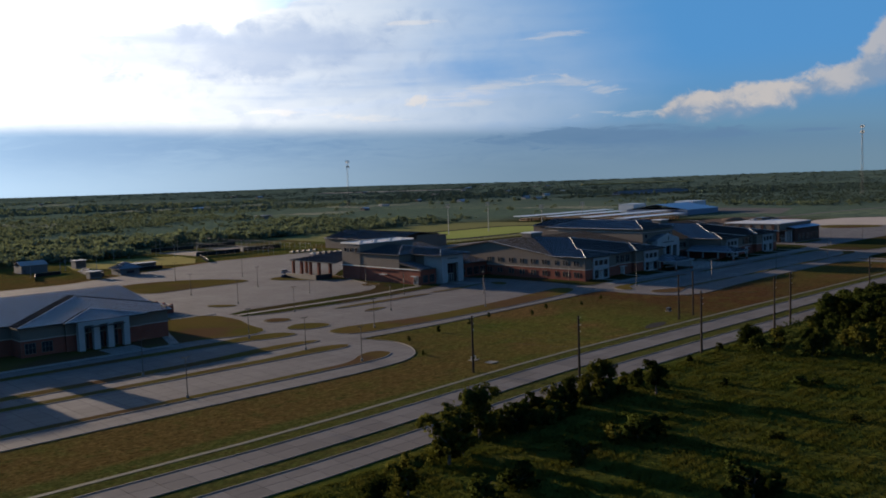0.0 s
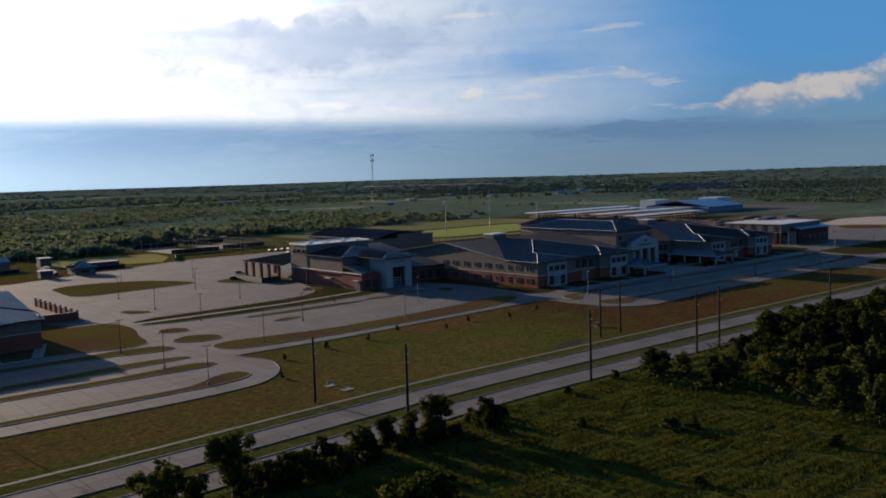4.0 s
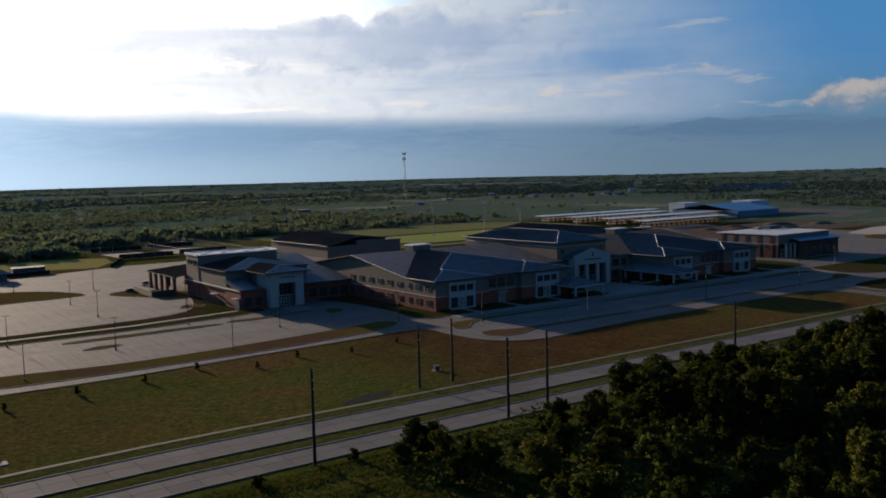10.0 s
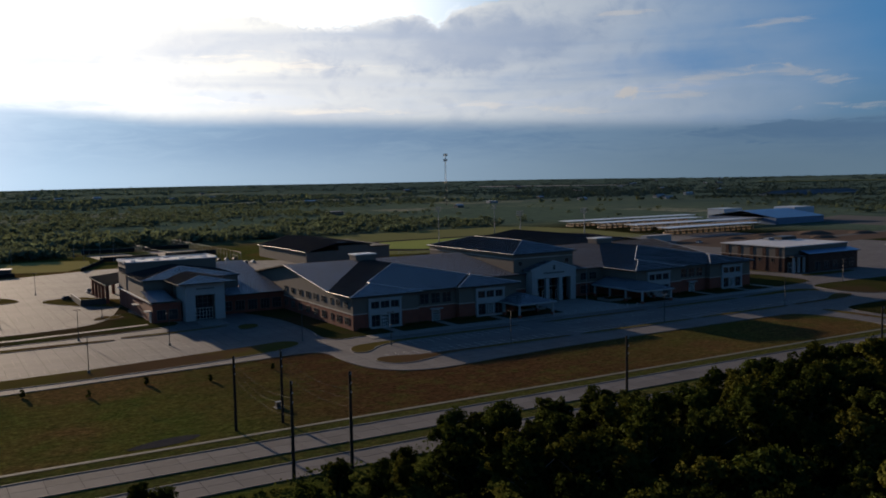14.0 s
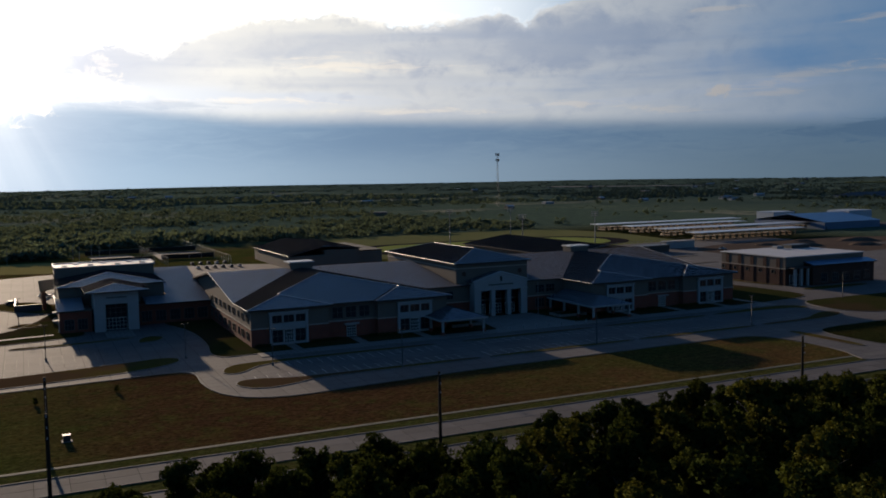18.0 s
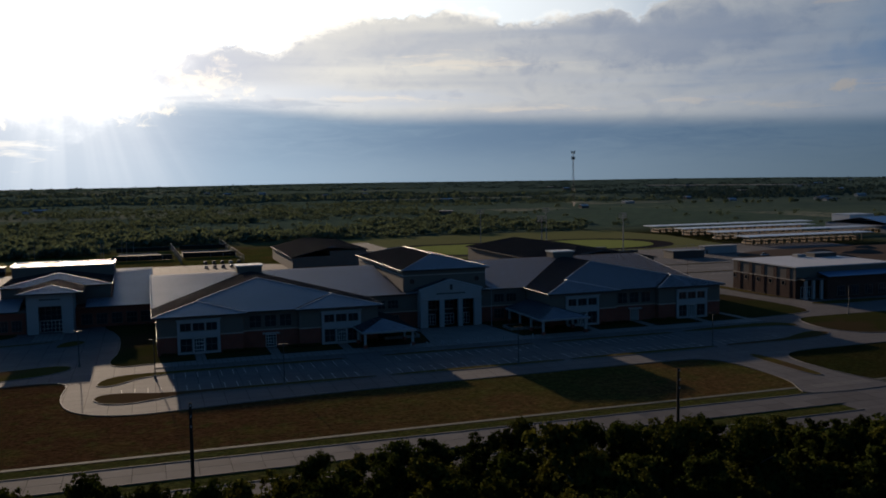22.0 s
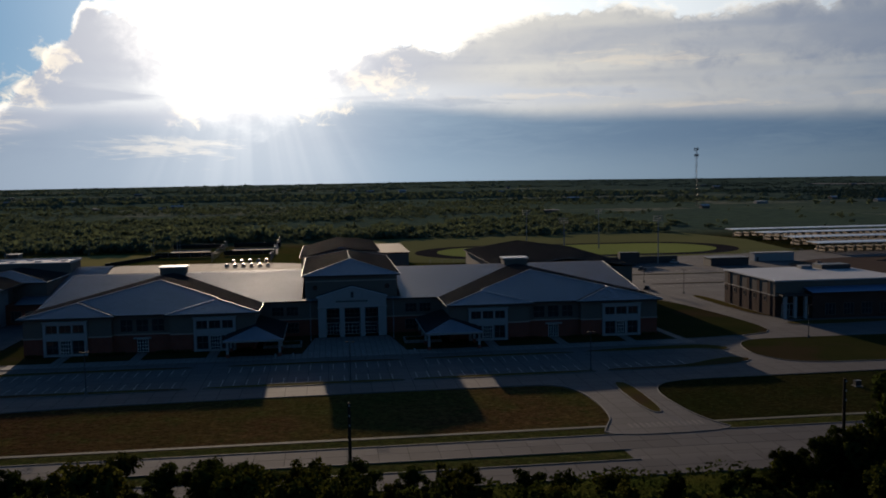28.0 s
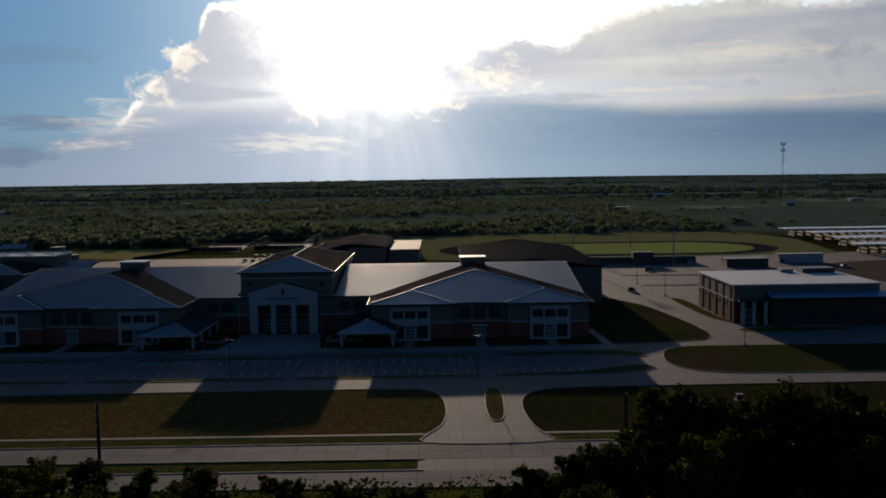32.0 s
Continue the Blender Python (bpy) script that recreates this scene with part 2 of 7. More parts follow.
    core = m("MULTIPLY", m("MULTIPLY", m("POWER", ramp(ragged, 10.0, 3.8), 2.0), 12.0), gap)
    halo = m("MULTIPLY", m("POWER", ramp(off, 24.0, 0.0), 2.0), m("MULTIPLY", ramp(el, -2.0, 8.0), 1.25))
    fan = m("DIVIDE", m("SUBTRACT", yaw, SUN_YAW), m("MAXIMUM", m("SUBTRACT", SUN_EL + 3.6, el), 1.0))
    ray = N("ShaderNodeTexNoise")
    ray.noise_dimensions = "1D"
    ray.inputs["Scale"].default_value, ray.inputs["Detail"].default_value = 9.0, 2.0
    L(fan, ray.inputs["W"])
    shafts = m("MULTIPLY", m("MULTIPLY", ramp(m("ABSOLUTE", fan), 0.75, 0.1), ramp(ray.outputs["Fac"], 0.36, 0.66, 0.62, 1.0)), m("MULTIPLY", ramp(el, -2.0, 3.0, 0.55, 1.0), ramp(el, 6.0, 3.0)))
    haze = m("MULTIPLY", m("MULTIPLY", ramp(off, 27.0, 4.0), ramp(el, 9.0, 1.0)), 0.42)
    glow = m("ADD", m("ADD", core, halo), m("MULTIPLY", shafts, 0.6))
    gv = N("ShaderNodeVectorMath")
    gv.operation = "SCALE"
    gv.inputs[0].default_value = (1.0, 0.90, 0.76)
    L(glow, gv.inputs["Scale"])
    add = N("ShaderNodeVectorMath")
    add.operation = "ADD"
    L(col, add.inputs[0])
    L(gv.outputs[0], add.inputs[1])
    hv = N("ShaderNodeVectorMath")
    hv.operation = "SCALE"
    hv.inputs[0].default_value = (0.80, 0.92, 0.98)
    L(haze, hv.inputs["Scale"])
    sum_up = N("ShaderNodeVectorMath")
    sum_up.operation = "ADD"
    L(add.outputs[0], sum_up.inputs[0])
    L(hv.outputs[0], sum_up.inputs[1])
    bg = N("ShaderNodeBackground")
    bg.inputs["Strength"].default_value = SKY_STRENGTH
    L(sum_up.outputs[0], bg.inputs["Color"])
    out = N("ShaderNodeOutputWorld")
    L(bg.outputs[0], out.inputs["Surface"])


SKY, SKY_STRENGTH = 0.135, 0.41
build_world()
sun = new("sun", bpy.data.lights.new("sun", "SUN"))
sun.data.energy, sun.data.angle, sun.data.color = 4.7, radians(0.6), (1.0, 0.77, 0.56)
d = Vector((math.sin(radians(SUN_YAW)), -math.cos(radians(SUN_YAW)), -math.tan(radians(SUN_EL))))
sun.rotation_euler = d.to_track_quat("-Z", "Y").to_euler()
sun.location = (0, 0, 300)


# ---------------- materials ----------------
MATS = {}


def mat(name, colour, rough=0.7, metal=0.0, second=None, scale=0.3, fine=4.0, amount=0.5, bump=0.0, bump_scale=8.0, spec=0.5, third=None, third_scale=0.02, rnd=0.0, yellow=None, island=0.0):
    """A surface whose colour drifts between two or three tones at two sizes, with fine relief."""
    if name in MATS:
        return MATS[name]
    ma = bpy.data.materials.new(name)
    ma.use_nodes = True
    nt = ma.node_tree
    N, L = nt.nodes.new, nt.links.new
    b = nt.nodes["Principled BSDF"]
    b.inputs["Roughness"].default_value, b.inputs["Metallic"].default_value = rough, metal
    b.inputs["Specular IOR Level"].default_value = spec
    geo = N("ShaderNodeNewGeometry")
    second = second or tuple(c * 0.7 for c in colour)

    def noise_tex(s, d=6.0, r=0.6):
        n = N("ShaderNodeTexNoise")
        n.inputs["Scale"].default_value, n.inputs["Detail"].default_value, n.inputs["Roughness"].default_value = s, d, r
        L(geo.outputs["Position"], n.inputs["Vector"])
        return n.outputs["Fac"]

    def stretch(x, a, c):
        n = N("ShaderNodeMapRange")
        n.interpolation_type = "SMOOTHSTEP"
        L(x, n.inputs[0])
        n.inputs[1].default_value, n.inputs[2].default_value = a, c
        return n.outputs[0]

    def blend(f, a, c):
        n = N("ShaderNodeMix")
        n.data_type = "RGBA"
        L(f, n.inputs["Factor"])
        for k, v in ((6, a), (7, c)):
            if isinstance(v, tuple):
                n.inputs[k].default_value = (*v, 1)
            else:
                L(v, n.inputs[k])
        return n.outputs[2]

    col = blend(stretch(noise_tex(scale), 0.5 - 0.25 / max(amount, 0.1), 0.5 + 0.25 / max(amount, 0.1)), colour, second)
    dark = tuple(c * 0.72 for c in colour)
    n2 = stretch(noise_tex(fine, 5.0, 0.7), 0.52, 0.8)
    col = blend(n2, col, dark)
    if third:
        col = blend(stretch(noise_tex(third_scale, 4.0, 0.55), 0.48, 0.62), col, third)
    if rnd:
        oi = N("ShaderNodeObjectInfo")
        hs = N("ShaderNodeHueSaturation")
        mr = N("ShaderNodeMapRange")
        L(oi.outputs["Random"], mr.inputs[0])
        mr.inputs[3].default_value, mr.inputs[4].default_value = 1 - rnd, 1 + rnd
        L(mr.outputs[0], hs.inputs["Value"])
        L(col, hs.inputs["Color"])
        col = hs.outputs[0]
        if yellow:
            wn = N("ShaderNodeTexWhiteNoise")
            wn.noise_dimensions = "1D"
            L(oi.outputs["Random"], wn.inputs["W"])
            col = blend(stretch(wn.outputs["Value"], 0.45, 1.0), col, yellow)
    if island:
        hs = N("ShaderNodeHueSaturation")
        mr = N("ShaderNodeMapRange")
        L(geo.outputs["Random Per Island"], mr.inputs[0])
        mr.inputs[3].default_value, mr.inputs[4].default_value = 1 - island, 1 + island
        L(mr.outputs[0], hs.inputs["Value"])
        L(col, hs.inputs["Color"])
        col = hs.outputs[0]
    L(col, b.inputs["Base Color"])
    if bump:
        bp = N("ShaderNodeBump")
        bp.inputs["Strength"].default_value, bp.inputs["Distance"].default_value = bump, 0.05
        L(noise_tex(bump_scale, 4.0, 0.7), bp.inputs["Height"])
        L(bp.outputs[0], b.inputs["Normal"])
    MATS[name] = ma
    return ma


CONCRETE = mat("concrete_paving", (0.126, 0.118, 0.114), 0.85, second=(0.100, 0.093, 0.090), scale=0.07, fine=0.9, amount=0.9, bump=0.12, bump_scale=6, spec=0.05, third=(0.105, 0.097, 0.094), third_scale=0.035)
KERB = mat("kerb_concrete", (0.15, 0.14, 0.128), 0.85, scale=0.5, fine=3.0, spec=0.2)
WALK = mat("sidewalk_concrete", (0.21, 0.197, 0.178), 0.85, scale=0.2, fine=2.0, spec=0.15)
GRASS = mat("lawn_grass", (0.062, 0.056, 0.016), 0.9, second=(0.084, 0.060, 0.020), scale=0.045, fine=0.5, amount=1.2, bump=0.8, bump_scale=1.2, spec=0.0, third=(0.072, 0.045, 0.024), third_scale=0.03)
VERGE_WALK = mat("weathered_footpath", (0.115, 0.114, 0.088), 0.9, second=(0.082, 0.082, 0.056), scale=0.2, fine=1.5, spec=0.1)
GREEN = mat("green_grass", (0.024, 0.029, 0.0095), 0.9, second=(0.040, 0.037, 0.013), scale=0.05, fine=0.7, amount=1.1, bump=0.6, bump_scale=1.4, spec=0.0, third=(0.042, 0.031, 0.016), third_scale=0.04)
STUCCO = mat("beige_stucco", (0.14, 0.12, 0.10), 0.9, second=(0.12, 0.10, 0.084), scale=0.25, fine=2.0, spec=0.12)
WHITE = mat("white_stone", (0.29, 0.29, 0.285), 0.8, second=(0.245, 0.245, 0.24), scale=0.4, fine=2.5, spec=0.15)
BAND = mat("pale_band", (0.30, 0.255, 0.215), 0.7, scale=0.4)
GLASS = mat("dark_glass", (0.02, 0.025, 0.03), 0.08, scale=0.3, spec=0.6)
FRAME = mat("window_frame_bronze", (0.10, 0.085, 0.07), 0.5, scale=0.8)
DOOR_FRAME = mat("door_frame_white", (0.6, 0.6, 0.58), 0.5, scale=0.8)
POLE_WOOD = mat("pole_timber", (0.03, 0.023, 0.018), 0.95, scale=0.6, fine=6, spec=0.1)
STEEL = mat("dark_steel", (0.06, 0.06, 0.06), 0.5, metal=0.6, scale=1.0)
GALV = mat("galvanised_steel", (0.26, 0.265, 0.27), 0.65, metal=0.3, scale=1.0, spec=0.3)
TRIM = mat("roof_trim_metal", (0.52, 0.52, 0.51), 0.5, metal=0.1, scale=1.0, spec=0.4)
LEAF = mat("leaves", (0.017, 0.024, 0.006), 0.85, second=(0.027, 0.034, 0.0085), scale=0.35, fine=2.0, amount=0.8, spec=0.0, rnd=0.4, yellow=(0.052, 0.053, 0.012))
BARK = mat("bark", (0.09, 0.07, 0.05), 0.95, scale=2.0, fine=9.0)


def translucent(ma, share, tint):
    """Thin leaves let part of the light through."""
    nt = ma.node_tree
    N, L = nt.nodes.new, nt.links.new
    b = nt.nodes["Principled BSDF"]
    out = nt.nodes["Material Output"]
    tr = N("ShaderNodeBsdfTranslucent")
    mx = N("ShaderNodeMix")
    mx.data_type, mx.blend_type = "RGBA", "MULTIPLY"
    mx.inputs["Factor"].default_value = 1.0
    L(b.inputs["Base Color"].links[0].from_socket, mx.inputs[6])
    mx.inputs[7].default_value = (*tint, 1)
    L(mx.outputs[2], tr.inputs["Color"])
    ms = N("ShaderNodeMixShader")
    ms.inputs[0].default_value = share
    L(b.outputs[0], ms.inputs[1])
    L(tr.outputs[0], ms.inputs[2])
    L(ms.outputs[0], out.inputs["Surface"])
    return ma


translucent(LEAF, 0.14, (2.0, 1.9, 0.8))


def brick_material(name="red_brick", first=(0.29, 0.078, 0.05), second=(0.21, 0.058, 0.038)):
    ma = bpy.data.materials.new(name)
    ma.use_nodes = True
    nt = ma.node_tree
    N, L = nt.nodes.new, nt.links.new
    b = nt.nodes["Principled BSDF"]
    b.inputs["Roughness"].default_value, b.inputs["Specular IOR Level"].default_value = 0.9, 0.1
    geo = N("ShaderNodeNewGeometry")
    sep = N("ShaderNodeSeparateXYZ")
    L(geo.outputs["Position"], sep.inputs[0])
    s = N("ShaderNodeMath")
    L(sep.outputs[0], s.inputs[0])
    L(sep.outputs[1], s.inputs[1])
    c = N("ShaderNodeCombineXYZ")
    L(s.outputs[0], c.inputs[0])
    L(sep.outputs[2], c.inputs[1])
    t = N("ShaderNodeTexBrick")
    t.inputs["Scale"].default_value = 1.0
    t.inputs["Brick Width"].default_value, t.inputs["Row Height"].default_value, t.inputs["Mortar Size"].default_value = 0.22, 0.075, 0.01
    t.inputs["Color1"].default_value, t.inputs["Color2"].default_value, t.inputs["Mortar"].default_value = (*first, 1), (*second, 1), (0.16, 0.09, 0.07, 1)
    L(c.outputs[0], t.inputs["Vector"])
    n = N("ShaderNodeTexNoise")
    n.inputs["Scale"].default_value = 0.25
    L(geo.outputs["Position"], n.inputs["Vector"])
    mx = N("ShaderNodeMix")
    mx.data_type, mx.blend_type = "RGBA", "MULTIPLY"
    mx.inputs["Factor"].default_value = 0.5
    L(t.outputs["Color"], mx.inputs[6])
    L(n.outputs["Fac"], mx.inputs[7])
    L(mx.outputs[2], b.inputs["Base Color"])
    return ma


BRICK = brick_material()
BROWN_BRICK = brick_material("brown_brick", (0.066, 0.036, 0.028), (0.048, 0.027, 0.022))


def jointed(ma, width, height):
    """Saw-cut joints in concrete: thin darker lines in plan, with slab-to-slab tone."""
    nt = ma.node_tree
    N, L = nt.nodes.new, nt.links.new
    b = nt.nodes["Principled BSDF"]
    src = b.inputs["Base Color"].links[0].from_socket
    geo = N("ShaderNodeNewGeometry")
    t = N("ShaderNodeTexBrick")
    t.offset = 0.0
    t.inputs["Scale"].default_value = 1.0
    t.inputs["Brick Width"].default_value, t.inputs["Row Height"].default_value, t.inputs["Mortar Size"].default_value = width, height, 0.08
    t.inputs["Color1"].default_value, t.inputs["Color2"].default_value, t.inputs["Mortar"].default_value = (1, 1, 1, 1), (0.88, 0.88, 0.89, 1), (0.5, 0.5, 0.5, 1)
    L(geo.outputs["Position"], t.inputs["Vector"])
    mx = N("ShaderNodeMix")
    mx.data_type, mx.blend_type = "RGBA", "MULTIPLY"
    mx.inputs["Factor"].default_value = 1.0
    L(src, mx.inputs[6])
    L(t.outputs["Color"], mx.inputs[7])
    L(mx.outputs[2], b.inputs["Base Color"])


SLAB = mat("concrete_slab", (0.118, 0.110, 0.106), 0.88, second=(0.094, 0.088, 0.084), scale=0.09, fine=0.9, amount=0.9, bump=0.12, bump_scale=6, spec=0.03, third=(0.104, 0.096, 0.092), third_scale=0.035, rnd=0.12)
SEALANT = mat("joint_sealant", (0.04, 0.037, 0.035), 0.95, scale=0.5, spec=0.0)
jointed(CONCRETE, 4.6, 3.65)
jointed(WALK, 1.5, 1.7)


def seam_metal(name, axis, colour, rough=0.5):
    """Standing-seam sheet: ribs 0.45 m apart along x or y, running down the slope."""
    ma = bpy.data.materials.new(name)
    ma.use_nodes = True
    nt = ma.node_tree
    N, L = nt.nodes.new, nt.links.new
    b = nt.nodes["Principled BSDF"]
    b.inputs["Metallic"].default_value = 0.5
    geo = N("ShaderNodeNewGeometry")
    sep = N("ShaderNodeSeparateXYZ")
    L(geo.outputs["Position"], sep.inputs[0])
    k = N("ShaderNodeMath")
    k.operation = "MULTIPLY"
    L(sep.outputs[axis], k.inputs[0])
    k.inputs[1].default_value = 1 / 0.45
    fr = N("ShaderNodeMath")
    fr.operation = "FRACT"
    L(k.outputs[0], fr.inputs[0])
    rib = N("ShaderNodeMapRange")
    L(fr.outputs[0], rib.inputs[0])
    rib.inputs[1].default_value, rib.inputs[2].default_value = 0.86, 0.93
    bp = N("ShaderNodeBump")
    bp.inputs["Strength"].default_value, bp.inputs["Distance"].default_value = 0.15, 0.02
    L(rib.outputs[0], bp.inputs["Height"])
    L(bp.outputs[0], b.inputs["Normal"])
    n = N("ShaderNodeTexNoise")
    n.inputs["Scale"].default_value, n.inputs["Detail"].default_value = 0.12, 6
    L(geo.outputs["Position"], n.inputs["Vector"])
    mx = N("ShaderNodeMix")
    mx.data_type = "RGBA"
    L(n.outputs["Fac"], mx.inputs["Factor"])
    mx.inputs[6].default_value, mx.inputs[7].default_value = (*colour, 1), (*[c * 0.8 for c in colour], 1)
    L(mx.outputs[2], b.inputs["Base Color"])
    rr = N("ShaderNodeMapRange")
    L(n.outputs["Fac"], rr.inputs[0])
    rr.inputs[3].default_value, rr.inputs[4].default_value = rough - 0.06, rough + 0.08
    L(rr.outputs[0], b.inputs["Roughness"])
    return ma


BLUE_ROOF = mat("blue_metal_roof", (0.09, 0.19, 0.33), 0.4, metal=0.2, scale=0.1)
FASCIA = mat("roof_fascia_paint", (0.055, 0.048, 0.042), 0.8, scale=0.6, spec=0.1)
SEAM = mat("roof_seam_metal", (0.035, 0.034, 0.036), 0.8, scale=0.2, spec=0.1)
ROOF_NS = seam_metal("seam_roof_ns", 0, (0.215, 0.24, 0.275), 0.55)
ROOF_EW = seam_metal("seam_roof_ew", 1, (0.215, 0.24, 0.275), 0.55)
FLAT_ROOF = mat("white_membrane_roof", (0.42, 0.41, 0.40), 0.6, second=(0.34, 0.335, 0.33), scale=0.1, fine=0.8)


# ---------------- mesh helpers ----------------
def link(name, bm, material, parent=None, label=""):
    me = bpy.data.meshes.new(name)
    bm.normal_update()
    bm.to_mesh(me)
    bm.free()
    me.materials.append(material)
    ob = new(name, me)
    if parent:
        ob.parent = parent
    if label:
        ob["label"] = label
    return ob


def part(name, bm, material, parent, label=""):
    return link(name, bm, material, parent, label)


def empty(name, at=(0, 0, 0)):
    e = new(name)
    e.empty_display_size = 0.5
    e.location = at
    return e


def box(bm, x0, x1, y0, y1, z0, z1):
    v = [bm.verts.new(p) for p in ((x0, y0, z0), (x1, y0, z0), (x1, y1, z0), (x0, y1, z0), (x0, y0, z1), (x1, y0, z1), (x1, y1, z1), (x0, y1, z1))]
    for f in ((3, 2, 1, 0), (4, 5, 6, 7), (0, 1, 5, 4), (1, 2, 6, 5), (2, 3, 7, 6), (3, 0, 4, 7)):
        bm.faces.new([v[i] for i in f])
    return bm


def boxes(*rows):
    bm = bmesh.new()
    for r in rows:
        box(bm, *r)
    return bm


def prism(poly, z0, z1, bm=None):
    """An upright block on a plan outline (anticlockwise)."""
    bm = bm or bmesh.new()
    if sum(a[0] * b[1] - b[0] * a[1] for a, b in zip(poly, poly[1:] + poly[:1])) < 0:
        poly = poly[::-1]
    lo = [bm.verts.new((p[0], p[1], z0)) for p in poly]
    hi = [bm.verts.new((p[0], p[1], z1)) for p in poly]
    bm.faces.new(hi)
    bm.faces.new(lo[::-1])
    for i in range(len(poly)):
        j = (i + 1) % len(poly)
        bm.faces.new((lo[i], lo[j], hi[j], hi[i]))
    return bm


def tube(bm, p0, p1, r0, r1, n=8):
    p0, p1 = Vector(p0), Vector(p1)
    q = (p1 - p0).to_track_quat("Z", "Y")
    rings = []
    for p, r in ((p0, r0), (p1, r1)):
        rings.append([bm.verts.new(p + q @ Vector((r * math.cos(6.28319 * i / n), r * math.sin(6.28319 * i / n), 0))) for i in range(n)])
    for i in range(n):
        j = (i + 1) % n
        bm.faces.new((rings[0][i], rings[0][j], rings[1][j], rings[1][i]))
    bm.faces.new(rings[1])
    bm.faces.new(rings[0][::-1])
    return bm


def smooth(poly, n=2):
    """Round the corners of a plan outline."""
    for _ in range(n):
        out = []
        for a, b in zip(poly, poly[1:] + poly[:1]):
            out += [(a[0] * 0.78 + b[0] * 0.22, a[1] * 0.78 + b[1] * 0.22), (a[0] * 0.22 + b[0] * 0.78, a[1] * 0.22 + b[1] * 0.78)]
        poly = out
    return poly


def rim(poly, width, closed=True):
    """The outline moved inwards (anticlockwise outlines) by width."""
    if sum(a[0] * b[1] - b[0] * a[1] for a, b in zip(poly, poly[1:] + poly[:1])) < 0:
        poly = poly[::-1]
    out, n = [], len(poly)
    for i in range(n):
        a, p, b = Vector(poly[i - 1]), Vector(poly[i]), Vector(poly[(i + 1) % n])
        u, v = (p - a).normalized(), (b - p).normalized()
        nu, nv = Vector((-u.y, u.x)), Vector((-v.y, v.x))
        k = nu + nv
        k = k / max(k.dot(nu), 0.4)
        out.append((p.x + k.x * width, p.y + k.y * width))
    return poly, out


def kerb_strip(poly, width=0.2, z0=0.0, z1=0.17):
    outer, inner = rim(poly, width)
    bm = bmesh.new()
    n = len(outer)
    rings = [[bm.verts.new((p[0], p[1], z)) for p in q] for q, z in ((outer, z0), (outer, z1), (inner, z1), (inner, z0))]
    for i in range(n):
        j = (i + 1) % n
        for a, b in ((0, 1), (1, 2), (2, 3)):
            bm.faces.new((rings[a][i], rings[a][j], rings[b][j], rings[b][i]))
    return bm


def island(name, poly, label, material, rounded=2, kerb=True):
    """A raised planted bed inside a kerb."""
    poly = smooth(poly, rounded) if rounded else poly
    e = tagged(empty(name), label, "planting island" if name == "planting_island" else "lawn", "", "structure")
    outer, inner = rim(poly, 0.2)
    part("grass", prism(inner, 0.0, 0.15 if name == "planting_island" else 0.13), material, e)
    if kerb:
        part("kerb", kerb_strip(poly), KERB, e)
    return e


# convex clipping in plan, for roofs
def clip(poly, a, b, c):
    """The part of a convex outline where a*x + b*y + c >= 0."""
    out = []
    for p, q in zip(poly, poly[1:] + poly[:1]):
        dp, dq = a * p[0] + b * p[1] + c, a * q[0] + b * q[1] + c
        if dp >= -1e-9:
            out.append(p)
        if (dp > 1e-9 and dq < -1e-9) or (dp < -1e-9 and dq > 1e-9):
            s = dp / (dp - dq)
            out.append((p[0] + s * (q[0] - p[0]), p[1] + s * (q[1] - p[1])))
    return out if len(out) > 2 and abs(sum(a[0] * b[1] - b[0] * a[1] for a, b in zip(out, out[1:] + out[:1]))) > 0.02 else []


def cut_out(poly, halves):
    """What of a convex outline lies outside the convex region of all halves."""
    rest, inside = [], poly
    for a, b, c in halves:
        if not inside:
            break
        o = clip(inside, -a, -b, -c)
        if o:
            rest.append(o)
        inside = clip(inside, a, b, c)
    return rest


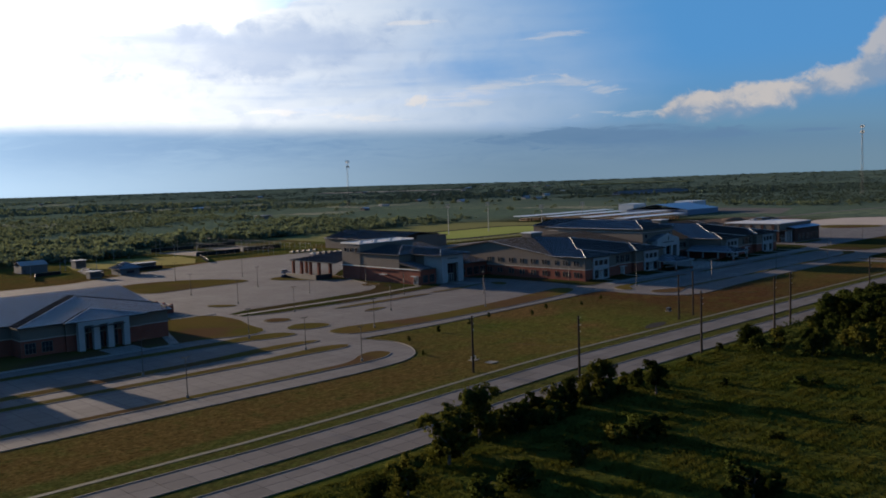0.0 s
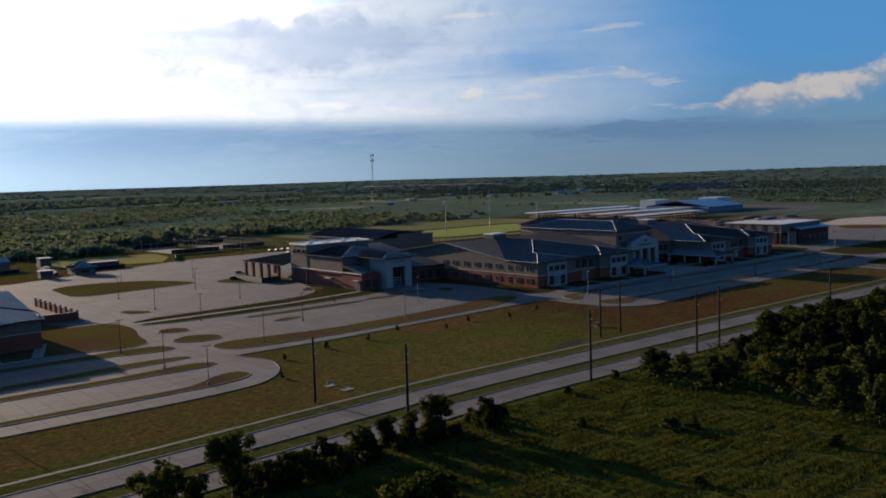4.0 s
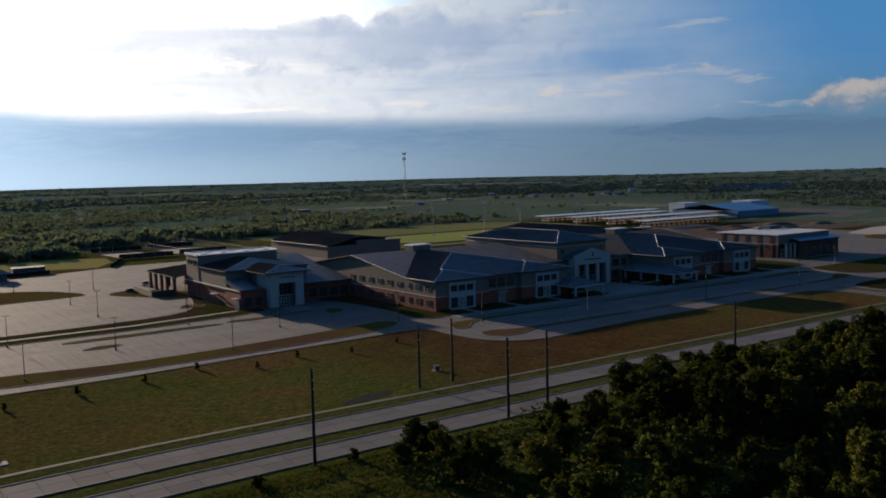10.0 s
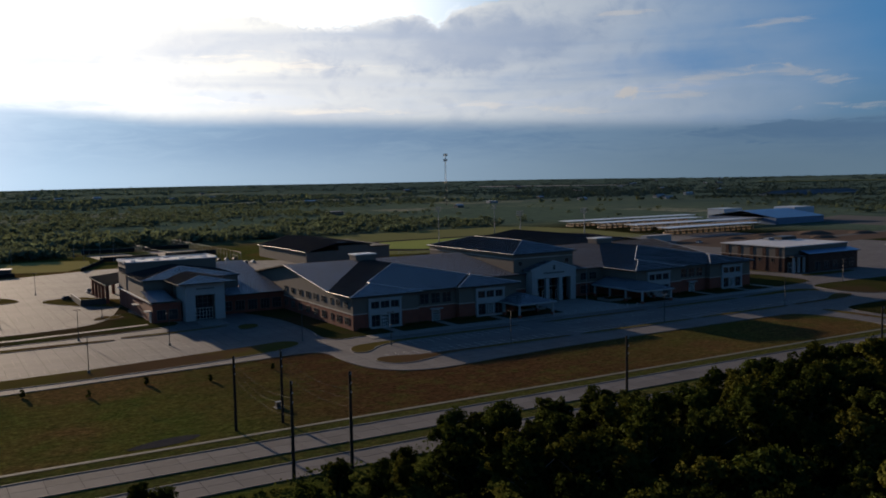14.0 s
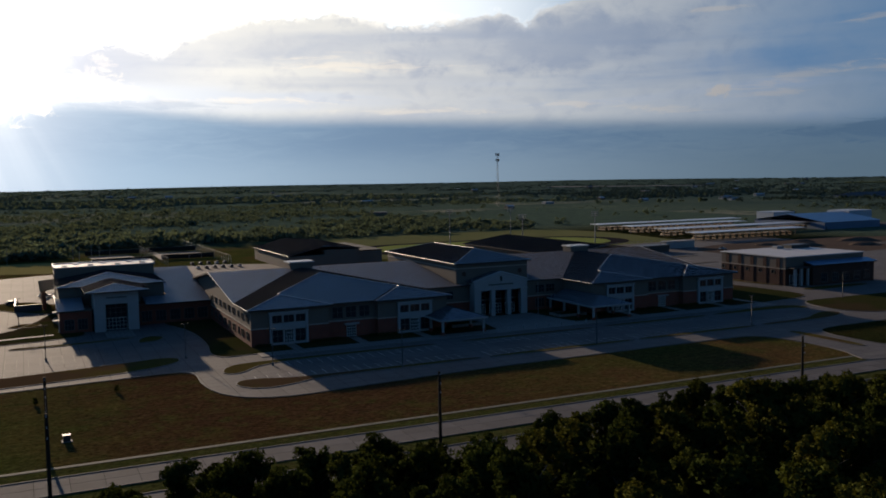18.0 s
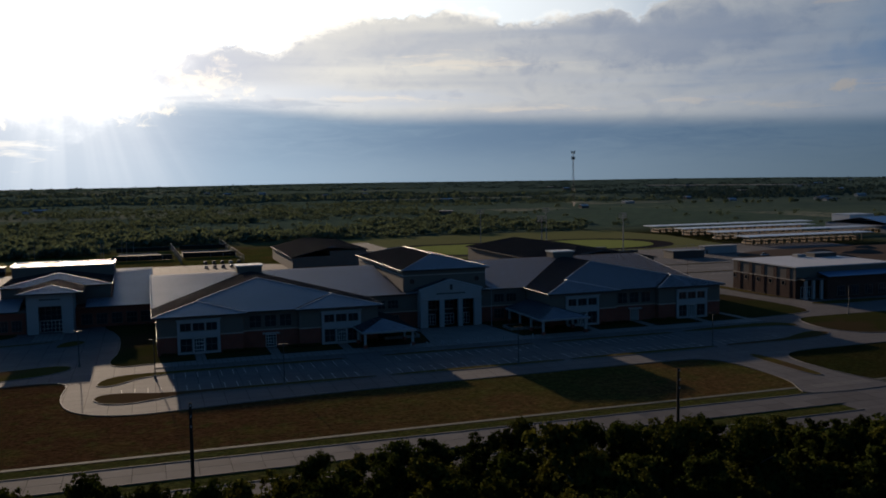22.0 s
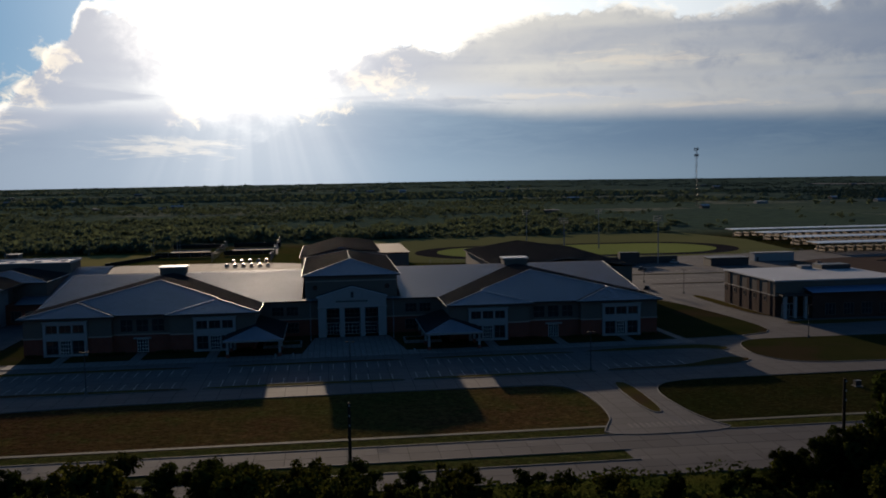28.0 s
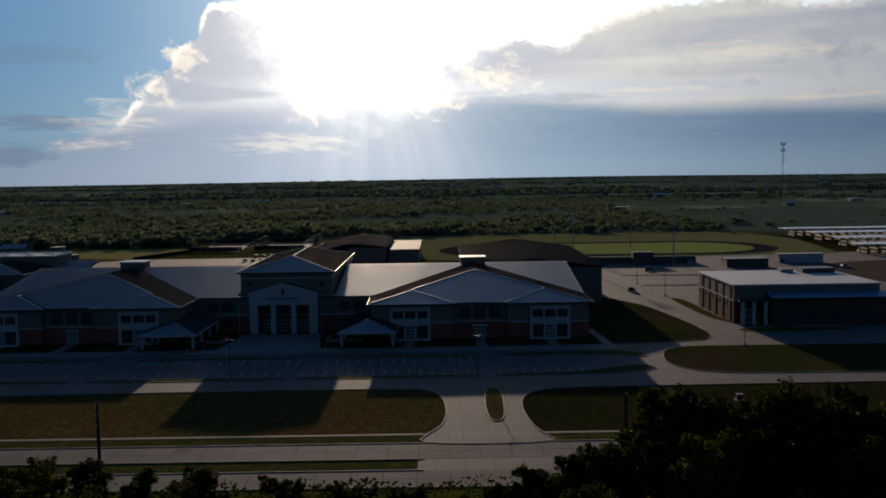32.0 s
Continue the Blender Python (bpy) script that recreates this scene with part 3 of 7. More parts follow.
def roofs(comps, parent, thick=0.35, mats=None, ribs=True):
    """comps: (x0, x1, y0, y1, planes); a plane z = a*x + b*y + c. Each comp is the lowest of its planes; the roof is the highest comp."""
    for ci, (x0, x1, y0, y1, planes) in enumerate(comps):
        for pi, (a, b, c) in enumerate(planes):
            region = [(x0, y0), (x1, y0), (x1, y1), (x0, y1)]
            for pj, (a2, b2, c2) in enumerate(planes):
                if pj != pi and region:
                    region = clip(region, a2 - a, b2 - b, c2 - c)
            pieces = [region] if region else []
            for cj, (u0, u1, v0, v1, other) in enumerate(comps):
                if cj == ci:
                    continue
                halves = [(1, 0, -u0), (-1, 0, u1), (0, 1, -v0), (0, -1, v1)] + [(a2 - a, b2 - b, c2 - c + (1e-4 if cj < ci else -1e-4)) for a2, b2, c2 in other]
                pieces = [r for p in pieces for r in cut_out(p, halves)]
            if not pieces:
                continue
            bm = bmesh.new()
            for poly in pieces:
                if sum(p[0] * q[1] - q[0] * p[1] for p, q in zip(poly, poly[1:] + poly[:1])) < 0:
                    poly = poly[::-1]
                hi = [bm.verts.new((p[0], p[1], a * p[0] + b * p[1] + c)) for p in poly]
                lo = [bm.verts.new((p[0], p[1], a * p[0] + b * p[1] + c - thick)) for p in poly]
                bm.faces.new(hi)
                bm.faces.new(lo[::-1])
                for i in range(len(poly)):
                    j = (i + 1) % len(poly)
                    bm.faces.new((lo[i], lo[j], hi[j], hi[i]))
            bmesh.ops.remove_doubles(bm, verts=bm.verts, dist=0.01)
            slope = part("roof_slope", bm, (mats or (ROOF_NS, ROOF_EW))[0 if abs(b) >= abs(a) else 1], parent)
            slope.data.materials.append(FASCIA)
            for f in slope.data.polygons:
                f.material_index = 0 if f.normal.z > 0.5 else 1
            if ribs:
                seams(slope, pieces, a, b, c, 0 if abs(b) >= abs(a) else 1)


def seams(slope, pieces, a, b, c, axis, step=0.42):
    """Standing seams down a slope, one joined mesh."""
    verts, faces = [], []
    for poly in pieces:
        lo, hi = min(p[axis] for p in poly), max(p[axis] for p in poly)
        k = math.ceil(lo / step)
        while k * step < hi:
            u = k * step
            cuts = []
            for p, q in zip(poly, poly[1:] + poly[:1]):
                if (p[axis] - u) * (q[axis] - u) < 0:
                    f = (u - p[axis]) / (q[axis] - p[axis])
                    cuts.append(p[1 - axis] + f * (q[1 - axis] - p[1 - axis]))
            if len(cuts) == 2 and abs(cuts[0] - cuts[1]) > 0.3:
                n = len(verts)
                for w in sorted(cuts):
                    for du, dz in ((-0.007, -0.02), (-0.007, 0.075), (0.007, 0.075), (0.007, -0.02)):
                        x, y = (u + du, w) if axis == 0 else (w, u + du)
                        verts.append((x, y, a * x + b * y + c + dz))
                faces += [(n, n + 1, n + 5, n + 4), (n + 1, n + 2, n + 6, n + 5), (n + 2, n + 3, n + 7, n + 6), (n, n + 3, n + 2, n + 1), (n + 4, n + 5, n + 6, n + 7)]
            k += 1
    if faces:
        me = bpy.data.meshes.new("seams")
        me.from_pydata(verts, [], faces)
        me.materials.append(SEAM)
        ob = new("seams", me)
        ob.parent = slope
        tagged(ob, "", "", "", "stuff")



def S(y0, z0, p):
    return (0.0, p, z0 - p * y0)


def Nn(y1, z0, p):
    return (0.0, -p, z0 + p * y1)


def W(x0, z0, p):
    return (p, 0.0, z0 - p * x0)


def E(x1, z0, p):
    return (-p, 0.0, z0 + p * x1)


def ridge_trim(parent, pts, r=0.11):
    """A bright metal cap along a hip or rake."""
    bm = bmesh.new()
    for a, b in zip(pts, pts[1:]):
        tube(bm, a, b, r, r, 6)
    return part("roof_cap", bm, TRIM, parent)


def window(parent, face, u0, u1, z0, z1, at, nu=1, nz=1, depth=0.14, name="window"):
    """A framed window on a wall. face 's'/'n': in the plane y=at, u along x; 'w'/'e': x=at, u along y."""
    s = -1 if face in "sw" else 1
    f = 0.12

    def bx(a0, a1, c0, c1, d0, d1):
        d0, d1 = sorted((at + s * d0, at + s * d1))
        return (a0, a1, d0, d1, c0, c1) if face in "sn" else (d0, d1, a0, a1, c0, c1)

    ring = bmesh.new()
    loops = []
    for out, inn in ((0.0, depth), (0.0, 0.0), (f, 0.0), (f, depth)):
        pts = ((u0 + out, z0 + out), (u1 - out, z0 + out), (u1 - out, z1 - out), (u0 + out, z1 - out))
        loops.append([ring.verts.new((u, at + s * inn, z) if face in "sn" else (at + s * inn, u, z)) for u, z in pts])
    for a, b in zip(loops, loops[1:] + loops[:1]):
        for i in range(4):
            j = (i + 1) % 4
            ring.faces.new((a[i], a[j], b[j], b[i]))
    bmesh.ops.recalc_face_normals(ring, faces=ring.faces)
    material = DOOR_FRAME if name == "door" else FRAME
    w = part(name, ring, material, parent)
    for i in range(1, nu):
        u = u0 + (u1 - u0) * i / nu
        part("mullion", boxes(bx(u - 0.05, u + 0.05, z0 + f, z1 - f, 0, depth)), material, w)
    for i in range(1, nz):
        z = z0 + (z1 - z0) * i / nz
        part("transom", boxes(bx(u0 + f, u1 - f, z - 0.05, z + 0.05, 0, depth * 0.9)), material, w)
    for i in range(nu):
        for j in range(nz):
            a0, a1 = u0 + (u1 - u0) * i / nu, u0 + (u1 - u0) * (i + 1) / nu
            c0, c1 = z0 + (z1 - z0) * j / nz, z0 + (z1 - z0) * (j + 1) / nz
            part("pane", boxes(bx(max(a0, u0 + f), min(a1, u1 - f), max(c0, z0 + f), min(c1, z1 - f), -0.02, 0.03)), GLASS, w)
    return w


# ---------------- ground ----------------
def ground_material():
    ma = bpy.data.materials.new("ground_grass")
    ma.use_nodes = True
    nt = ma.node_tree
    N, L = nt.nodes.new, nt.links.new
    b = nt.nodes["Principled BSDF"]
    b.inputs["Roughness"].default_value, b.inputs["Specular IOR Level"].default_value = 1.0, 0.0
    geo = N("ShaderNodeNewGeometry")

    def tex(s, d=5.0, r=0.6, vec=None):
        n = N("ShaderNodeTexNoise")
        n.inputs["Scale"].default_value, n.inputs["Detail"].default_value, n.inputs["Roughness"].default_value = s, d, r
        L(vec or geo.outputs["Position"], n.inputs["Vector"])
        return n.outputs["Fac"]

    def st(x, a, c):
        n = N("ShaderNodeMapRange")
        n.interpolation_type = "SMOOTHSTEP"
        L(x, n.inputs[0])
        n.inputs[1].default_value, n.inputs[2].default_value = a, c
        return n.outputs[0]

    def blend(f, a, c):
        n = N("ShaderNodeMix")
        n.data_type = "RGBA"
        L(f, n.inputs["Factor"])
        for k, v in ((6, a), (7, c)):
            if isinstance(v, tuple):
                n.inputs[k].default_value = (*v, 1)
            else:
                L(v, n.inputs[k])
        return n.outputs[2]

    lawn = blend(st(tex(0.05), 0.38, 0.62), (0.054, 0.064, 0.017), (0.078, 0.066, 0.021))
    lawn = blend(st(tex(0.016, 4.0), 0.50, 0.62), lawn, (0.092, 0.058, 0.025))
    stretched = N("ShaderNodeVectorMath")
    stretched.operation = "MULTIPLY"
    L(geo.outputs["Position"], stretched.inputs[0])
    stretched.inputs[1].default_value = (1.1, 1.5, 1.0)
    sep = N("ShaderNodeSeparateXYZ")
    L(geo.outputs["Position"], sep.inputs[0])
    dry = N("ShaderNodeMath")
    dry.operation = "MULTIPLY"
    zone = N("ShaderNodeMath")
    zone.operation = "MULTIPLY"
    L(st(sep.outputs[0], 226.0, 272.0), zone.inputs[0])
    L(st(sep.outputs[1], 300.0, 230.0), zone.inputs[1])
    ease = N("ShaderNodeMath")
    ease.operation = "MULTIPLY_ADD"
    L(st(sep.outputs[0], 390.0, 300.0), ease.inputs[0])
    ease.inputs[1].default_value, ease.inputs[2].default_value = 0.6, 0.4
    patch = N("ShaderNodeMath")
    patch.operation = "MULTIPLY"
    L(zone.outputs[0], patch.inputs[0])
    L(ease.outputs[0], patch.inputs[1])
    L(patch.outputs[0], dry.inputs[0])
    L(st(tex(0.09, 5.0, 0.65), 0.22, 0.55), dry.inputs[1])
    lawn = blend(dry.outputs[0], lawn, (0.058, 0.032, 0.017))
    sere = N("ShaderNodeMath")
    sere.operation = "MULTIPLY"
    L(st(sep.outputs[0], 205.0, 135.0), sere.inputs[0])
    L(st(tex(0.05, 5.0, 0.6), 0.22, 0.56), sere.inputs[1])
    lawn = blend(sere.outputs[0], lawn, (0.076, 0.053, 0.021))
    lawn = blend(st(tex(0.22, 7.0, 0.72), 0.50, 0.68), lawn, (0.050, 0.050, 0.017))
    # the lawns east of the gate, painted darker as seen against the light
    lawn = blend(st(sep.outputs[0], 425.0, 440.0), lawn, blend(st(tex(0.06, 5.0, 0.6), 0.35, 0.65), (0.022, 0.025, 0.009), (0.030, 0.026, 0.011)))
    # greener strips along the road
    lawn = blend(st(sep.outputs[1], 145.5, 143.0), lawn, blend(st(tex(0.35, 6.0, 0.7), 0.4, 0.65), (0.048, 0.054, 0.017), (0.062, 0.056, 0.020)))
    for size, lo, hi, dim, lit in ((1.0, 0.34, 0.66, 0.5, 1.35), (0.4, 0.40, 0.64, 0.8, 1.3)):
        tone = N("ShaderNodeMix")
        tone.data_type, tone.blend_type = "RGBA", "MULTIPLY"
        tone.inputs["Factor"].default_value = 1.0
        L(lawn, tone.inputs[6])
        L(blend(st(tex(size, 7.0, 0.78, stretched.outputs[0]), lo, hi), (dim, dim, dim * 0.95), (lit, lit, lit * 0.95)), tone.inputs[7])
        lawn = tone.outputs[2]
    meadow = blend(st(tex(0.07), 0.35, 0.65), (0.042, 0.056, 0.011), (0.072, 0.068, 0.014))
    meadow = blend(st(tex(0.6, 6.0, 0.7), 0.45, 0.7), meadow, (0.025, 0.033, 0.008))
    lawn = blend(st(sep.outputs[1], 118.0, 116.5), lawn, meadow)
    # fields far away: long strips and parcels
    sc = N("ShaderNodeVectorMath")
    sc.operation = "MULTIPLY"
    L(geo.outputs["Position"], sc.inputs[0])
    sc.inputs[1].default_value = (0.0022, 0.0046, 0)
    vor = N("ShaderNodeTexVoronoi")
    vor.distance = "CHEBYCHEV"
    vor.inputs["Scale"].default_value = 1.0
    L(sc.outputs[0], vor.inputs["Vector"])
    hue = N("ShaderNodeSeparateColor")
    L(vor.outputs["Color"], hue.inputs[0])
    field = blend(st(hue.outputs[0], 0.35, 0.8), (0.060, 0.086, 0.052), (0.092, 0.112, 0.064))
    field = blend(st(hue.outputs[1], 0.80, 0.86), field, (0.21, 0.195, 0.13))
    field = blend(st(tex(0.012, 6.0, 0.7), 0.45, 0.65), field, (0.055, 0.078, 0.055))
    field = blend(st(tex(0.07, 8.0, 0.8), 0.46, 0.60), field, (0.036, 0.052, 0.036))
    # pastures painted darker to the east, away from the sunward haze
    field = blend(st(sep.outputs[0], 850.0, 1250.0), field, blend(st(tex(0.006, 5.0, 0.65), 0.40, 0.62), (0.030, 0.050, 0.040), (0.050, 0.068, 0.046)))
    far = N("ShaderNodeMath")
    far.operation = "MAXIMUM"
    L(st(sep.outputs[1], 560.0, 700.0), far.inputs[0])
    L(st(sep.outputs[0], 690.0, 820.0), far.inputs[1])
    far = far.outputs[0]
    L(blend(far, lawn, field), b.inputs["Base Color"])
    # blue-tinted sheen on the far ground only, in place of distance haze
    haze_sheen = N("ShaderNodeMath")
    haze_sheen.operation = "MULTIPLY"
    L(far, haze_sheen.inputs[0])
    haze_sheen.inputs[1].default_value = 0.016
    L(haze_sheen.outputs[0], b.inputs["Sheen Weight"])
    b.inputs["Sheen Roughness"].default_value = 0.6
    b.inputs["Sheen Tint"].default_value = (0.55, 0.85, 1.0, 1)
    bp = N("ShaderNodeBump")
    bp.inputs["Strength"].default_value, bp.inputs["Distance"].default_value = 0.8, 0.5
    L(tex(0.9, 5.0, 0.75), bp.inputs["Height"])
    L(bp.outputs[0], b.inputs["Normal"])
    return ma


def ground():
    bm = bmesh.new()
    cx, cy = 250.0, 150.0
    radii = [0, 60, 150, 300, 450, 600, 800, 1100, 1500, 2000, 2600, 3200, 3800, 4300, 4700]
    n = 96
    rings = []
    for r in radii[1:]:
        ring = []
        for i in range(n):
            a = 2 * math.pi * i / n
            x, y = cx + r * math.cos(a), cy + r * math.sin(a)
            z = 0.0
            if r > 1200:
                k = min(1.0, (r - 1200) / 3000)
                z = k * (9 + 14 * noise.noise(Vector((x * 0.0006, y * 0.0006, 0.3))))
            ring.append(bm.verts.new((x, y, z)))
        rings.append(ring)
    c = bm.verts.new((cx, cy, 0))
    for i in range(n):
        j = (i + 1) % n
        bm.faces.new((c, rings[0][i], rings[0][j]))
        for a, b in zip(rings, rings[1:]):
            bm.faces.new((a[i], b[i], b[j], a[j]))
    return tagged(link("ground", bm, ground_material()), "wide flat prairie with dry grass and fields", "ground", "", "structure")


ground()


def road_shift(x):
    u = min(1.0, max(0.0, (190.0 - x) / 120.0))
    return -7.0 * u * u * (3 - 2 * u)


def strip(name, y0, y1, z1, material, label, x0=-700.0, x1=1500.0, category="road"):
    bm = bmesh.new()
    xs = [x0] + [x for x in range(-400, 420, 20) if x0 < x < x1] + [x1]
    prev = None
    for x in xs:
        s = road_shift(x)
        cur = [bm.verts.new((x, y0 + s, -0.3)), bm.verts.new((x, y0 + s, z1)), bm.verts.new((x, y1 + s, z1)), bm.verts.new((x, y1 + s, -0.3))]
        if prev:
            for i in range(3):
                bm.faces.new((prev[i], cur[i], cur[i + 1], prev[i + 1]))
        prev = cur
    return tagged(link(name, bm, material), label, category, "", "structure")


SLAB_FROM, SLAB_TO = 20.0, 518.0
road_beds = []
for y0, y1, label in ((118.6, 126.0, "pale concrete carriageway beside the thicket"), (131.3, 139.8, "pale concrete carriageway along the school lawn")):
    strip("road", y0, y1, 0.03, CONCRETE, label, -700.0, SLAB_FROM)
    road_beds.append((strip("road", y0, y1, 0.012, SEALANT, label, SLAB_FROM, SLAB_TO), y0, y1))
    strip("road", y0, y1, 0.03, CONCRETE, label, SLAB_TO, 1500.0)
strip("sidewalk", 144.4, 145.5, 0.06, VERGE_WALK, "narrow pale concrete footpath in the grass", -700.0, 427.0, "sidewalk")
strip("sidewalk", 144.4, 145.5, 0.06, VERGE_WALK, "narrow pale concrete footpath in the grass", 446.0, 1500.0, "sidewalk")
for y0, y1, xa, xb in ((125.9, 126.1, -700, 426), (131.2, 131.4, -700, 426), (125.9, 126.1, 458, 1500), (131.2, 131.4, 458, 1500), (139.7, 139.9, -700, 427), (139.7, 139.9, 447, 1500), (118.4, 118.6, -700, 1500)):
    strip("kerb", y0, y1, 0.16, KERB, "low concrete road kerb", xa, xb, "kerb")
tagged(link("road", prism([(425, 125.8), (459, 125.8), (459, 131.6), (425, 131.6)], -0.2, 0.035), CONCRETE), "concrete opening through the median", "road", "", "structure")

# the campus paving: drives and car parks as one sheet
south = [(-300, 167), (120, 167), (136, 168), (146, 169.5), (153, 174), (158, 181), (160.5, 188), (160.5, 194), (158.5, 200), (157.5, 203.2), (157.5, 203.4), (166, 203.5), (190, 203), (225, 206), (262, 208.5), (274, 209.8), (279, 208.5), (280.6, 204), (280, 197), (280.2, 190), (281.4, 184), (283.2, 180), (286, 176.8), (290, 174.4), (296, 173.2), (303, 173.8), (312, 175), (340, 177.5), (420, 178.5), (426, 177), (429, 172), (430, 160), (429, 150), (427, 146), (424, 139), (449, 139), (446, 145), (444.5, 152), (444, 165), (446, 173), (451, 177), (465, 178), (700, 180)]


def ease(pts, n=2):
    """Round the corners of an open line in plan."""
    for _ in range(n):
        out = [pts[0]]
        for p, q in zip(pts, pts[1:]):
            out += [(p[0] * 0.75 + q[0] * 0.25, p[1] * 0.75 + q[1] * 0.25), (p[0] * 0.25 + q[0] * 0.75, p[1] * 0.25 + q[1] * 0.75)]
        pts = out + [pts[-1]]
    return pts


south = ease(south)
campus = south + [(700, 470), (520, 470), (520, 440), (420, 440), (340, 484), (270, 484), (215, 462), (165, 440), (60, 440), (-300, 440)]
tagged(link("pavement", prism(campus, -0.3, 0.03), CONCRETE), "wide pale concrete drives and car parks", "pavement", "", "structure")
kb = bmesh.new()
prev = None
for i, p in enumerate(south):
    q = Vector(south[min(i + 1, len(south) - 1)]) - Vector(south[max(i - 1, 0)])
    nrm = Vector((q.y, -q.x)).normalized() * 0.22
    cur = [kb.verts.new((p[0], p[1], 0)), kb.verts.new((p[0], p[1], 0.16)), kb.verts.new((p[0] + nrm.x, p[1] + nrm.y, 0.16)), kb.verts.new((p[0] + nrm.x, p[1] + nrm.y, 0))]
    if prev:
        for k in range(3):
            kb.faces.new((prev[k], cur[k], cur[k + 1], prev[k + 1]))
    prev = cur
tagged(link("kerb", kb, KERB), "concrete kerb along the school lawn", "kerb", "", "structure")

ISL = "dry grass planting island inside a concrete kerb"

def bed(*poly):
    """A kerbed planting island from its corners in plan."""
    return island("planting_island", list(poly), ISL, GRASS)


bed((-300, 175), (134, 175), (146, 176.8), (151, 181), (149, 186), (143, 185), (136, 179.5), (128, 178.2), (-300, 178.2))
bed((-300, 196.5), (130, 196.5), (147, 195.5), (151, 199), (146, 203), (132, 201.5), (120, 200), (-300, 200))
bed((-300, 205), (100, 206), (136, 209), (150, 210), (147, 214), (134, 215), (100, 210.5), (-300, 209))
bed((-300, 228.5), (130, 229), (144, 224), (152, 225), (150, 233), (137, 235), (125, 232.5), (-300, 232))
bed((158, 252), (164, 249), (168, 253), (165, 259), (159, 258))
bed((153, 236), (159, 229), (168, 230), (169, 237), (162, 243))
bed((158.5, 217), (162, 210.5), (180, 209), (230, 210), (262, 214), (274, 217.5), (279.5, 222), (280, 227), (276, 229.5), (268, 227.5), (230, 221.5), (195, 219), (168, 224.5), (160, 222.5))
bed((286, 202), (289, 200.5), (292, 202.5), (295, 206.5), (301, 209), (312, 209.8), (345, 209.8), (345, 212.4), (300, 212.4), (291, 211.5), (287.5, 208))
bed((286, 189), (288.5, 184), (293, 182.6), (298, 184), (304, 186.8), (312, 187.4), (347, 187.4), (347, 190), (306, 190), (299, 190.4), (293, 193), (288, 193))
bed((353, 209.8), (396, 209.8), (396, 212.4), (353, 212.4))
bed((400, 210), (439, 210), (439, 212.6), (400, 212.6))
bed((442, 210.4), (472, 210), (477, 206), (480, 210), (474, 216), (442, 213))
bed((350, 187.4), (394, 187.6), (394, 190.2), (350, 190))
bed((396, 187.8), (438, 188), (438, 190.6), (396, 190.4))
bed((441, 188.4), (465, 189), (474, 191), (479, 195), (475, 199), (468, 196), (460, 191.5), (441, 191))
bed((437, 153), (440.5, 152), (441.5, 177), (437.5, 178))
bed((508.6, 306), (513.8, 304), (513.8, 252), (523, 247), (520, 245.8), (515.5, 249), (510.4, 262), (509, 282))
bed((512, 243), (520, 245), (545, 243.4), (545, 238.4), (520, 237), (513, 239))
bed((506, 374.6), (575, 371.2), (575, 373.8), (506, 377.2))
bed((508, 340.4), (560, 339), (560, 341.4), (508, 342.8))
bed((642, 284), (676, 301), (690, 262), (672, 250), (652, 262))
bed((191, 245), (197, 243), (205, 247), (198, 249))
bed((190, 257.2), (237.6, 258.6), (238.4, 262.6), (190, 261.6))
bed((240, 260.8), (256, 261), (273, 264.4), (273, 266.2), (256, 264), (240, 264.4))
bed((273, 254.6), (279, 256.2), (281.5, 262), (278, 265.8), (274, 262))
bed((165, 306), (166.5, 299), (173.7, 297), (174.2, 302), (167.5, 309.5))
bed((238, 303), (247, 302), (250, 308), (243, 312))
island("lawn", [(168, 383), (168, 362), (194, 365), (222, 367), (224, 376), (212, 399), (187, 410), (170, 404)], "wide dry grass island in the car park", GRASS)
island("lawn", [(227, 365), (241, 341), (256, 327), (262, 345), (244, 374)], "narrow grass island by the porch drive", GRASS)
island("lawn", [(-300, 241), (118, 241), (130, 240), (142, 235.5), (150, 240), (152, 254), (156, 266), (156, 284), (140, 292), (128, 330), (60, 345), (-300, 345)], "brown lawn round the hipped-roof school building", GRASS, 1)
island("lawn", [(160, 268), (215, 268), (258, 274), (262, 281), (255, 296), (252, 318), (258, 326), (284, 330), (284, 287), (288, 275), (290, 262), (290, 242), (288, 229), (289, 223.6), (292, 221.6), (298.5, 222.5), (470, 222.5), (498, 226), (503, 234), (502, 255), (497, 290), (492, 300), (470, 345), (440, 400), (320, 400), (262, 360), (252, 330), (247, 312), (240, 296), (228, 289), (200, 286), (160, 284)], "grass round the school building", GREEN, 1)
island("lawn", [(484, 214), (481, 200), (486, 190), (500, 187), (700, 188), (700, 218), (500, 219.5), (489, 219)], "dry lawn between two drives", GREEN)

# ---------------- the main school building ----------------
school = tagged(empty("school_building"), "sprawling brick and stucco school with grey metal hip roofs", "building")
P, PW, ZE = 0.155, 0.185, 10.2
WINGS = ((298.6, 359.4), (409.0, 469.8))
comps = [(298.6, 469.8, 248.8, 323.2, [S(248.8, 10.3, 0.146), Nn(323.2, 10.3, 0.146)])]
for xa, xb in WINGS:
    comps.append((xa, xb, 232.6, 286.0, [W(xa, ZE, PW), E(xb, ZE, PW), S(232.6, ZE, PW)]))
    comps.append((xa, xa + 24, 230.6, 262.0, [W(xa, ZE, PW), E(xa + 24, ZE, PW), S(230.6, ZE, PW)]))
    comps.append((xb - 24, xb, 230.6, 262.0, [W(xb - 24, ZE, PW), E(xb, ZE, PW), S(230.6, ZE, PW)]))
